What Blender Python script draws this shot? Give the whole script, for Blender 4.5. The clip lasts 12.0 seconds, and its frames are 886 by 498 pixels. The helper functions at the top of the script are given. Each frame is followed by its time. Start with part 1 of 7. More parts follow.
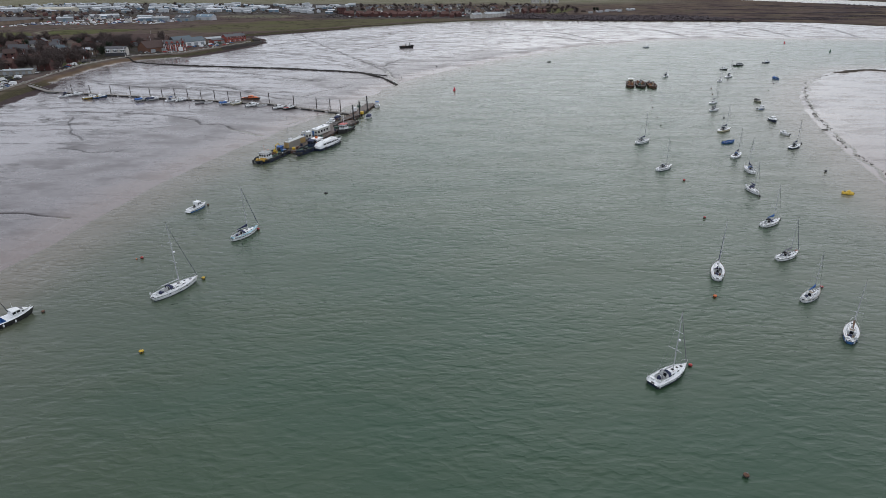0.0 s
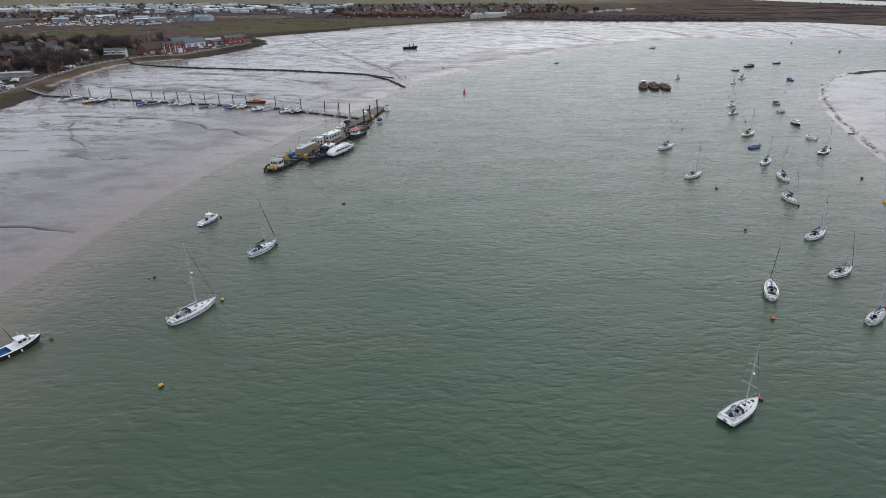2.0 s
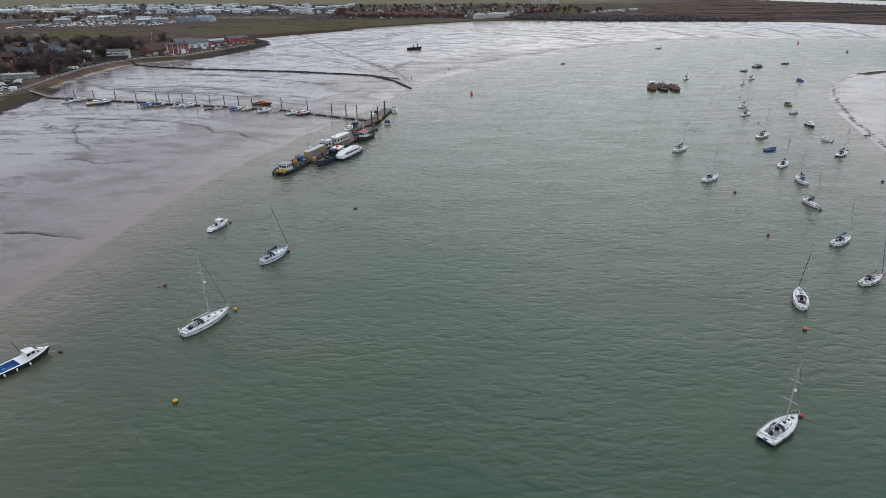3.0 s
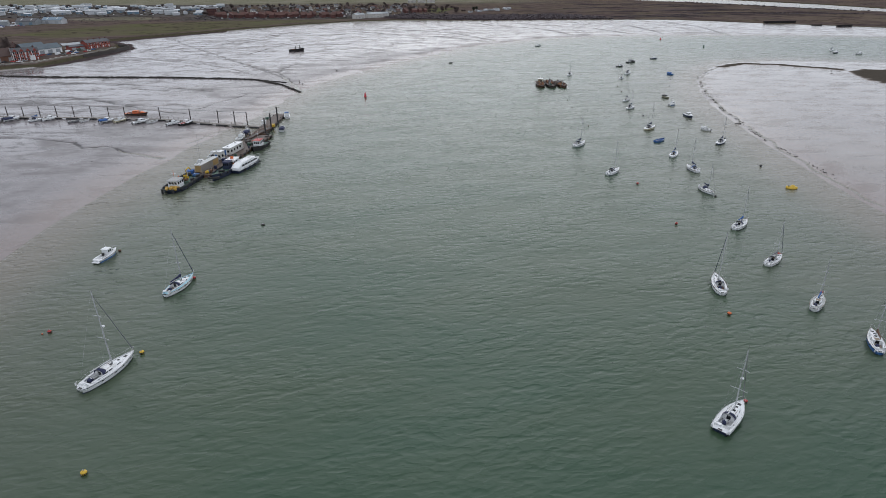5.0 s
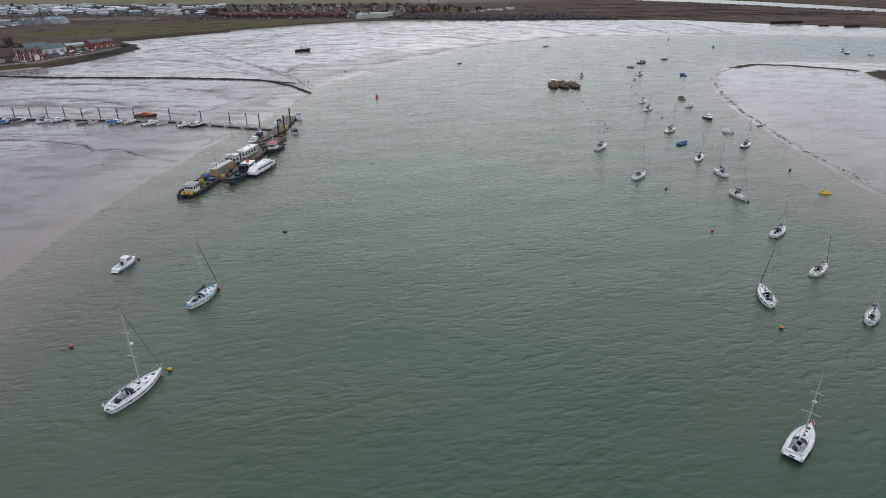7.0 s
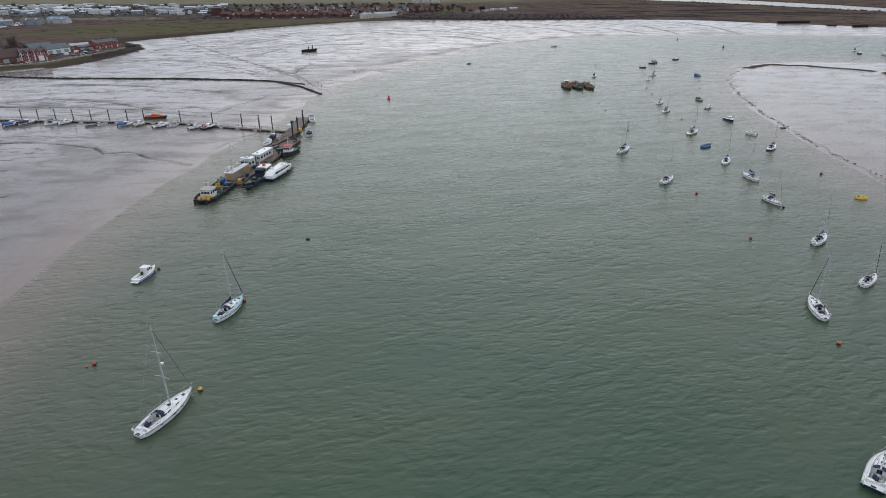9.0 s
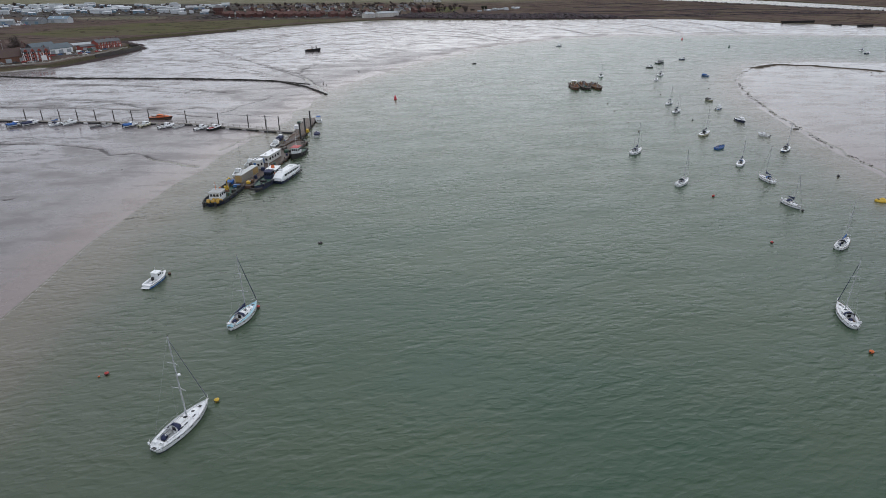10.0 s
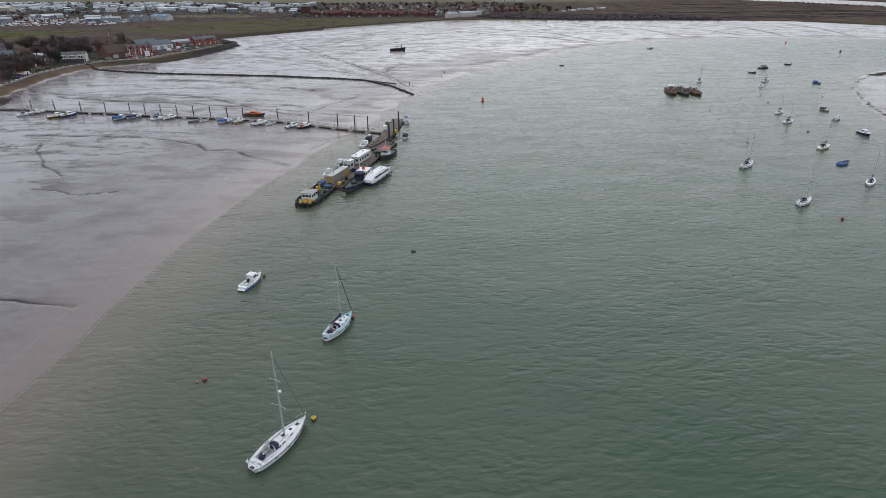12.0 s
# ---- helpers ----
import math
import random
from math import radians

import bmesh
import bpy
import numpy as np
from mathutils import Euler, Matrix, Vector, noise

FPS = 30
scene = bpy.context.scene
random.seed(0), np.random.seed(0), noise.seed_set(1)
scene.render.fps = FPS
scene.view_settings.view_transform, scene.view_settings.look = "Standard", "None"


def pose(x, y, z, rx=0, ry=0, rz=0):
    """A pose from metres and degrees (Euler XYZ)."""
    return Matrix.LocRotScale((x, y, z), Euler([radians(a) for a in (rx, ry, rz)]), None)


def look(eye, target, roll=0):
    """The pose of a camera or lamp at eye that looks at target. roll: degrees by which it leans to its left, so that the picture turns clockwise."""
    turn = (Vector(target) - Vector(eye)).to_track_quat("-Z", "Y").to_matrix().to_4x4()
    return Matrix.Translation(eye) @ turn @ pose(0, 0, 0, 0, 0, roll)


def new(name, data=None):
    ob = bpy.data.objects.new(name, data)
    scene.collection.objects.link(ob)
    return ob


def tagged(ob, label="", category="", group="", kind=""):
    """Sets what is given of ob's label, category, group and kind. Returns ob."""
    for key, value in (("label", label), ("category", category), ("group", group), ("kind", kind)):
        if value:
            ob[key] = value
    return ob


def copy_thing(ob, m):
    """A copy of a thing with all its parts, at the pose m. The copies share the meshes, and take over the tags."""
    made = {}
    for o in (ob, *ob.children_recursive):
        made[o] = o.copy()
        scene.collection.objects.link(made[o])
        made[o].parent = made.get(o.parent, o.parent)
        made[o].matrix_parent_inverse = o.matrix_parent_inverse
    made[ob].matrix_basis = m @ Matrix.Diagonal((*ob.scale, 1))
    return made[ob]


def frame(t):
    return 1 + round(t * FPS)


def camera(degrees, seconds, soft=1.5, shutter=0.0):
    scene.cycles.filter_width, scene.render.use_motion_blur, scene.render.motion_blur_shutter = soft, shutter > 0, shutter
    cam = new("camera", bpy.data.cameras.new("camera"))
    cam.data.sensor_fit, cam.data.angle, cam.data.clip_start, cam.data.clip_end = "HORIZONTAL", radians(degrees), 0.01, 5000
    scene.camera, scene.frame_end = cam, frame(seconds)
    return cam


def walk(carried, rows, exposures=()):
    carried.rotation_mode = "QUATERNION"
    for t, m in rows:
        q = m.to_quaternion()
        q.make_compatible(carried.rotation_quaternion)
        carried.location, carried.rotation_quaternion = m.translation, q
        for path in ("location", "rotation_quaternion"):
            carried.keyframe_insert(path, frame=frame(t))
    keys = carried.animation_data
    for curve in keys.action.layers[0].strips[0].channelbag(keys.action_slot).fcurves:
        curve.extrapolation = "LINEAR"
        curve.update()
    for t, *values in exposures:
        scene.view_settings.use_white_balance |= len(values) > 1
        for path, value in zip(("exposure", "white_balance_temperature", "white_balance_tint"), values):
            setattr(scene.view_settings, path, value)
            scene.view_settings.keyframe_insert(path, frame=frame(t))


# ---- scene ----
cam = camera(73.54, 12.0, soft=0.8)
# seconds, eye x y z, yaw, pitch, roll
ROWS = [
    (0.0, -0.55, 1.23, 61.74, 0.27, -24.11, -0.52),
    (0.1, -0.98, 1.79, 61.75, 0.11, -24.11, -0.53),
    (0.2, -1.41, 2.33, 61.77, 0.05, -24.11, -0.54),
    (0.3, -1.84, 2.87, 61.78, 0.04, -24.12, -0.55),
    (0.5, -2.69, 3.92, 61.80, -0.06, -24.13, -0.57),
    (1.0, -4.82, 6.41, 61.84, -0.10, -24.14, -0.53),
    (1.5, -6.92, 8.73, 61.87, -0.10, -24.12, -0.64),
    (2.0, -8.97, 10.91, 61.89, -0.10, -24.12, -0.59),
    (2.5, -10.96, 12.99, 61.90, -0.07, -24.10, -0.67),
    (2.7, -11.75, 13.80, 61.90, -0.03, -24.10, -0.67),
    (3.0, -12.90, 14.99, 61.89, -0.03, -24.10, -0.67),
    (3.4, -14.40, 16.54, 61.88, -0.15, -24.13, -0.58),
    (3.6, -15.14, 17.30, 61.87, -0.64, -24.14, -0.55),
    (3.7, -15.50, 17.68, 61.87, -1.35, -24.14, -0.54),
    (3.8, -15.87, 18.06, 61.87, -2.77, -24.15, -0.53),
    (3.9, -16.22, 18.43, 61.86, -4.61, -24.15, -0.51),
    (4.0, -16.58, 18.80, 61.86, -6.54, -24.16, -0.50),
    (4.1, -16.93, 19.18, 61.85, -8.27, -24.16, -0.49),
    (4.2, -17.29, 19.55, 61.85, -9.39, -24.17, -0.47),
    (4.3, -17.64, 19.91, 61.84, -10.20, -24.17, -0.46),
    (4.4, -17.98, 20.28, 61.83, -10.76, -24.17, -0.47),
    (4.5, -18.33, 20.65, 61.83, -11.14, -24.17, -0.46),
    (5.0, -20.03, 22.46, 61.79, -11.31, -24.23, -0.47),
    (5.5, -21.67, 24.26, 61.75, -11.34, -24.21, -0.46),
    (6.0, -23.28, 26.04, 61.71, -11.33, -24.24, -0.48),
    (6.5, -24.86, 27.81, 61.66, -11.35, -24.24, -0.48),
    (7.0, -26.42, 29.58, 61.60, -11.36, -24.23, -0.41),
    (9.0, -32.58, 36.80, 61.39, -11.35, -24.25, -0.43),
    (9.5, -34.13, 38.69, 61.34, -11.35, -24.27, -0.42),
    (10.0, -35.68, 40.65, 61.30, -11.32, -24.29, -0.42),
    (10.5, -37.23, 42.69, 61.26, -11.38, -24.27, -0.34),
    (10.7, -37.84, 43.54, 61.24, -11.40, -24.27, -0.42),
    (10.8, -38.15, 43.97, 61.23, -11.39, -24.27, -0.47),
    (10.9, -38.46, 44.41, 61.23, -10.98, -24.27, -0.51),
    (11.0, -38.77, 44.85, 61.22, -9.19, -24.27, -0.55),
    (11.1, -39.07, 45.30, 61.21, -6.68, -24.27, -0.52),
    (11.2, -39.38, 45.75, 61.21, -5.35, -24.27, -0.49),
    (11.3, -39.68, 46.21, 61.20, -4.77, -24.26, -0.47),
    (11.4, -39.98, 46.68, 61.19, -4.57, -24.26, -0.44),
    (11.5, -40.28, 47.15, 61.19, -4.37, -24.26, -0.41),
    (12.0, -41.75, 49.63, 61.16, -4.23, -24.27, -0.44),
]
walk(cam, [(t, pose(x, y, z, 90 + pitch, 0, yaw) @ pose(0, 0, 0, 0, 0, roll)) for t, x, y, z, yaw, pitch, roll in ROWS])

# ---- light: a closed grey winter sky, with a weak wide sun behind the cloud ----
world = bpy.data.worlds.new("overcast_sky")
scene.world = world
world.use_nodes = True
wn, wl = world.node_tree.nodes, world.node_tree.links
sky = wn.new("ShaderNodeTexSky")
sky.sky_type = "NISHITA"
sky.sun_disc = False
sky.sun_elevation = radians(40)
sky.sun_rotation = radians(14)
sky.air_density, sky.dust_density, sky.ozone_density = 1.0, 3.0, 1.0
grey = wn.new("ShaderNodeHueSaturation")
grey.inputs["Saturation"].default_value = 0.15
wl.new(sky.outputs["Color"], grey.inputs["Color"])
cloud = wn.new("ShaderNodeMix")  # the even cloud deck under the sky
cloud.data_type = "RGBA"
cloud.inputs[0].default_value = 0.83
cloud.inputs[7].default_value = (8.2, 8.8, 9.95, 1)
wl.new(grey.outputs["Color"], cloud.inputs[6])
wl.new(cloud.outputs[2], wn["Background"].inputs["Color"])
wn["Background"].inputs["Strength"].default_value = 0.12
sun = new("sun", bpy.data.lights.new("sun", "SUN"))
sun.data.energy, sun.data.angle, sun.data.color = 0.5, radians(70), (1.0, 0.97, 0.93)
sun.matrix_world = look((59, 239, 205), (0, 0, 0))
scene.view_settings.exposure = -0.2


# ---- materials ----
def tree_of(name):
    m = bpy.data.materials.new(name)
    m.use_nodes = True
    n, l = m.node_tree.nodes, m.node_tree.links
    return m, n, l, n["Principled BSDF"]


def noise_node(n, l, where, scale, detail=4.0, rough=0.55, stretch=None):
    t = n.new("ShaderNodeTexNoise")
    t.inputs["Scale"].default_value, t.inputs["Detail"].default_value, t.inputs["Roughness"].default_value = scale, detail, rough
    if stretch:
        mp = n.new("ShaderNodeMapping")
        mp.inputs["Scale"].default_value = stretch[:3]
        mp.inputs["Rotation"].default_value = (0, 0, radians(stretch[3]))
        l.new(where, mp.inputs["Vector"])
        where = mp.outputs["Vector"]
    l.new(where, t.inputs["Vector"])
    return t.outputs["Fac"]


def ramp(n, l, fac, a, b, lo=0.0, hi=1.0):
    r = n.new("ShaderNodeMapRange")
    r.interpolation_type = "SMOOTHSTEP"
    for key, v in (("From Min", a), ("From Max", b), ("To Min", lo), ("To Max", hi)):
        r.inputs[key].default_value = v
    l.new(fac, r.inputs["Value"])
    return r.outputs["Result"]


def blend(n, l, fac, a, b, how="MIX"):
    x = n.new("ShaderNodeMix")
    x.data_type, x.blend_type = "RGBA", how
    for key, v in ((0, fac), (6, a), (7, b)):
        if isinstance(v, (int, float)):
            x.inputs[key].default_value = v
        elif isinstance(v, tuple):
            x.inputs[key].default_value = (*v, 1)
        else:
            l.new(v, x.inputs[key])
    return x.outputs[2]


def sums(n, l, how, a, b):
    x = n.new("ShaderNodeMath")
    x.operation = how
    for key, v in ((0, a), (1, b)):
        if isinstance(v, (int, float)):
            x.inputs[key].default_value = v
        else:
            l.new(v, x.inputs[key])
    return x.outputs[0]


def bumped(n, l, bsdf, height, strength, distance):
    b = n.new("ShaderNodeBump")
    b.inputs["Strength"].default_value, b.inputs["Distance"].default_value = strength, distance
    l.new(height, b.inputs["Height"])
    l.new(b.outputs["Normal"], bsdf.inputs["Normal"])
    return b


def surface(name, base, rough=0.5, dark=None, grain=8.0, patch=0.6, metal=0.0, bump=0.02, wear=0.5, tint=0.0):
    """A worn surface: base colour, broken up by grain and by larger stains of the dark colour."""
    m, n, l, p = tree_of(name)
    where = n.new("ShaderNodeNewGeometry").outputs["Position"]
    dark = dark or tuple(c * 0.62 for c in base)
    small = noise_node(n, l, where, grain, 5.0, 0.6)
    large = noise_node(n, l, where, patch, 3.0, 0.6)
    c = blend(n, l, ramp(n, l, small, 0.3, 0.75, 0.0, 0.35), base, dark)
    c = blend(n, l, ramp(n, l, large, 0.5, 0.75, 0.0, wear), c, dark)
    if tint:
        info = n.new("ShaderNodeObjectInfo").outputs["Random"]
        c = blend(n, l, ramp(n, l, info, 0.0, 1.0, 0.0, tint), c, tuple(v * 0.35 for v in base))
    l.new(c, p.inputs["Base Color"])
    l.new(ramp(n, l, small, 0.2, 0.8, max(0.03, rough - 0.12), min(1.0, rough + 0.15)), p.inputs["Roughness"])
    p.inputs["Metallic"].default_value = metal
    bumped(n, l, p, small, 0.5, bump)
    return m


WHITE = surface("white_gelcoat", (0.80, 0.81, 0.82), 0.3, (0.52, 0.52, 0.50), 3.0, 0.5, wear=0.3, bump=0.004)
CREAM = surface("cream_gelcoat", (0.62, 0.58, 0.42), 0.35, (0.40, 0.36, 0.26), 3.0, 0.5, bump=0.004)
DECK = surface("grey_deck_paint", (0.52, 0.53, 0.52), 0.6, (0.33, 0.33, 0.31), 6.0, 0.7, bump=0.006)
PALEBLUE = surface("pale_blue_gelcoat", (0.30, 0.55, 0.64), 0.35, (0.24, 0.36, 0.40), 4.0, 0.6, bump=0.004)
TEAK = surface("weathered_teak", (0.30, 0.24, 0.18), 0.7, (0.16, 0.12, 0.09), 9.0, 0.9, bump=0.01)
NAVY = surface("navy_hull_paint", (0.022, 0.032, 0.075), 0.35, (0.03, 0.03, 0.035), 4.0, 0.5, bump=0.005)
BLUE = surface("blue_hull_paint", (0.035, 0.13, 0.34), 0.4, (0.03, 0.07, 0.15), 4.0, 0.5, bump=0.005)
BLACK = surface("black_rubber", (0.022, 0.022, 0.024), 0.6, (0.05, 0.045, 0.04), 6.0, 0.9, bump=0.01)
CANVAS = surface("navy_canvas", (0.018, 0.024, 0.07), 0.8, (0.03, 0.035, 0.06), 12.0, 1.0, bump=0.02)
BLUECANVAS = surface("blue_canvas", (0.03, 0.11, 0.33), 0.8, (0.03, 0.07, 0.18), 12.0, 1.0, bump=0.02)
GREYCANVAS = surface("grey_canvas", (0.22, 0.22, 0.23), 0.8, None, 12.0, 1.0, bump=0.02)
SAIL = surface("furled_sailcloth", (0.19, 0.20, 0.21), 0.8, None, 10.0, 1.0, bump=0.02)
ALLOY = surface("anodised_mast", (0.50, 0.51, 0.52), 0.42, (0.36, 0.36, 0.36), 6.0, 0.7, metal=0.1, bump=0.003)
STEEL = surface("stainless_rail", (0.55, 0.55, 0.55), 0.3, None, 8.0, 1.0, metal=0.8, bump=0.002)
GLASS = surface("dark_window", (0.012, 0.014, 0.017), 0.08, (0.02, 0.022, 0.025), 2.0, 0.6, bump=0.0005)
RED = surface("faded_red_paint", (0.42, 0.035, 0.03), 0.5, (0.22, 0.04, 0.03), 6.0, 1.2, bump=0.01)
ORANGE = surface("orange_paint", (0.62, 0.14, 0.03), 0.5, (0.40, 0.09, 0.04), 6.0, 1.2, bump=0.01)
YELLOW = surface("yellow_paint", (0.62, 0.40, 0.03), 0.5, (0.34, 0.22, 0.05), 5.0, 1.0, bump=0.01)
GREEN = surface("green_deck_paint", (0.035, 0.085, 0.06), 0.65, (0.03, 0.045, 0.036), 5.0, 0.8, bump=0.01)
RUST = surface("rusted_steel", (0.15, 0.075, 0.045), 0.8, (0.055, 0.04, 0.035), 4.0, 0.6, bump=0.03, wear=0.8)
RUSTORANGE = surface("orange_rust", (0.27, 0.12, 0.05), 0.85, (0.075, 0.05, 0.04), 4.0, 0.7, bump=0.03, wear=0.7)
DARKWOOD = surface("wet_dark_timber", (0.055, 0.045, 0.04), 0.6, (0.03, 0.027, 0.025), 5.0, 0.8, bump=0.03)
PLANK = surface("grey_planking", (0.24, 0.215, 0.19), 0.75, (0.13, 0.11, 0.10), 6.0, 0.8, bump=0.02, tint=0.35)
BROWNPLANK = surface("brown_deck_planks", (0.105, 0.072, 0.056), 0.6, (0.05, 0.037, 0.032), 6.0, 0.7, bump=0.02, tint=0.4)
GALV = surface("galvanised_steel", (0.33, 0.34, 0.34), 0.5, (0.22, 0.21, 0.2), 6.0, 0.8, metal=0.4, bump=0.01)

# ---- ground: one sheet, river bed, mud flats and land ----
RIVER = [(-400, -5200), (-130, -200), (-110, 60), (-106, 128), (-104, 150), (-102, 165), (-100, 180), (-98, 197), (-92, 222), (-83, 253),
         (-72, 290), (-60, 320), (-52, 345), (-43, 378), (-33, 413), (-14, 455), (22, 505), (50, 550), (98, 605), (130, 652),
         (184, 692), (240, 728), (322, 742), (430, 725), (540, 687), (628, 640), (760, 575), (1100, 470), (2500, 350), (5200, 300)]
BANK = [(5200, -500), (2500, -100), (1000, 260), (600, 385), (426, 439), (394, 455), (356, 473), (305, 468), (274, 444), (235, 400),
        (204, 349), (182, 301), (170, 268), (157, 230), (149, 202), (142, 180), (137, 158), (130, 120), (128, 60), (140, -200), (400, -5200)]
LAND = [(-330, -5200), (-230, 100), (-245, 250), (-256, 344), (-264, 395), (-274, 445), (-280, 495), (-279, 530), (-268, 555), (-240, 578),
        (-226, 630), (-219, 679), (-214, 717), (-231, 768), (-244, 784), (-260, 811), (-232, 845), (-155, 932), (-34, 1048), (43, 1101),
        (114, 1115), (205, 1085), (300, 1056), (400, 1036), (500, 1014), (570, 985), (612, 915), (640, 864), (690, 803), (730, 735),
        (900, 640), (1300, 520), (5200, 400), (5200, 6000), (-5200, 6000), (-5200, -5200)]
FARRIVER = [(1010, 3200), (1040, 2250), (1085, 1850), (1110, 1560), (1090, 1200), (1120, 1000), (1300, 800), (2500, 600), (2500, 900), (1500, 950),
            (1250, 1120), (1240, 1250), (1295, 1480), (1335, 1850), (1330, 2300), (1300, 3200)]
ISLAND = [(329, 345), (334, 362), (353, 396), (372, 404), (430, 400), (600, 330), (560, 290), (380, 330)]
# drainage creeks in the mud: half width, depth, way
CREEKS = [
    (1.6, 0.5, [(-205, 321), (-161, 315), (-142, 308), (-124, 298), (-119, 288), (-110, 288), (-100, 279), (-83, 265)]),
    (1.2, 0.4, [(-191, 306), (-184, 289), (-176, 278), (-166, 264), (-157, 253)]),
    (0.8, 0.4, [(-134, 168), (-124, 166), (-110, 161.5)]),
    (1.8, 0.5, [(-262, 432), (-205, 419), (-189, 425), (-154, 410), (-132, 387), (-110, 367), (-90, 352)]),
    (2.2, 0.6, [(-240, 420), (-200, 402), (-160, 392), (-130, 380)]),
    (1.6, 0.7, [(-235, 905), (-201, 865), (-160, 748), (-102, 608), (-72, 540), (-48, 494), (-42, 460), (-31, 409)]),
    (2.4, 0.6, [(-190, 700), (-153, 773), (-113, 806), (-76, 845), (-40, 930)]),
    (1.6, 0.5, [(-140, 700), (-100, 690), (-60, 730), (-30, 790)]),
    (1.8, 0.5, [(-37, 549), (-47, 523), (-50, 500)]),
    (3.4, 0.6, [(30, 900), (83, 817), (135, 776), (171, 700)]),
    (3.0, 0.6, [(70, 960), (114, 884), (158, 827), (180, 715)]),
    (3.4, 0.6, [(235, 1010), (262, 925), (292, 865), (296, 765)]),
    (3.4, 0.6, [(300, 990), (328, 918), (366, 858), (372, 760)]),
    (3.4, 0.6, [(385, 990), (410, 940), (436, 878), (415, 755)]),
    (3.4, 0.6, [(536, 960), (520, 838), (480, 715)]),
    (3.0, 0.6, [(-20, 980), (60, 900), (150, 880), (260, 900)]),
    (2.0, 0.5, [(-200, 480), (-150, 465), (-110, 440), (-85, 420)]),
    (0.8, 0.3, [(288, 450), (264, 430), (239, 400), (208, 348), (186, 300), (173, 266)]),
    (0.7, 0.3, [(172, 262), (160, 229), (152, 201), (145, 179), (140, 158)]),
    (1.3, 0.4, [(-190, 678), (-166, 688), (-145, 722), (-107, 743), (-80, 793)]),
    (1.2, 0.4, [(-194, 601), (-169, 611), (-132, 584), (-93, 537), (-64, 487)]),
    (1.0, 0.4, [(-127, 560), (-91, 516), (-72, 496)]),
    (1.5, 0.4, [(-20, 881), (-75, 824), (-110, 772), (-128, 724)]),
    (0.9, 0.3, [(-183, 443), (-151, 446), (-114, 430), (-87, 429)]),
    (0.9, 0.3, [(-181, 403), (-157, 410), (-119, 380), (-94, 374)]),
    (0.9, 0.3, [(-87, 364), (-75, 386), (-64, 407)]),
    (0.8, 0.3, [(-78, 288), (-72, 301), (-64, 309)]),
    (1.4, 0.4, [(-171, 612), (-120, 583), (-72, 536), (-42, 469), (-35, 428)]),
    (1.2, 0.4, [(-153, 685), (-102, 601), (-66, 527), (-40, 457)]),
    (2.6, 0.5, [(-20, 828), (41, 860), (106, 884)]),
    (2.2, 0.5, [(-84, 632), (-56, 717), (-18, 758), (31, 804)]),
    (1.8, 0.5, [(188, 983), (236, 964), (276, 897)]),
    (0.8, 0.3, [(-204, 301), (-183, 302), (-162, 296)]),
    (0.8, 0.3, [(-161, 243), (-145, 236), (-130, 238)]),
    (0.9, 0.3, [(-236, 418), (-202, 412), (-157, 395)]),
]


def edge_distance(px, py, pts, closed=True):
    """Distance of every point to a line of straight pieces, and whether it lies inside when the line is closed."""
    best = np.full(px.shape, 1e9)
    inside = np.zeros(px.shape, bool)
    n = len(pts)
    for i in range(n if closed else n - 1):
        (ax, ay), (bx, by) = pts[i], pts[(i + 1) % n]
        dx, dy = bx - ax, by - ay
        s = np.clip(((px - ax) * dx + (py - ay) * dy) / (dx * dx + dy * dy + 1e-9), 0, 1)
        best = np.minimum(best, np.hypot(px - ax - s * dx, py - ay - s * dy))
        if closed and ay != by:
            inside ^= ((ay > py) != (by > py)) & (px < (bx - ax) * (py - ay) / (by - ay) + ax)
    return best, inside


def signed(px, py, pts):
    d, ins = edge_distance(px, py, pts)
    return np.where(ins, d, -d)


def step(x, a, b):
    s = np.clip((x - a) / (b - a), 0, 1)
    return s * s * (3 - 2 * s)


def waves(px, py, size, seed):
    """A cheap smooth random field from a few crossing waves, about -1 to 1."""
    rng = random.Random(seed)
    out = np.zeros(px.shape)
    for k in range(7):
        a, f, ph = rng.uniform(0, 6.283), rng.uniform(0.6, 1.9) / size * 6.283, rng.uniform(0, 6.283)
        out += np.sin((px * math.cos(a) + py * math.sin(a)) * f + ph)
    return out / 3.2


def land_level(x):
    return 4.0 - 2.0 * step(x, 120, 260)


def edge_looseness(px, py):
    return (2.0 - 1.5 * step(px, 60, 130) * (1 - step(py, 480, 560))) * (0.3 + 0.7 * step(py, 230, 330))


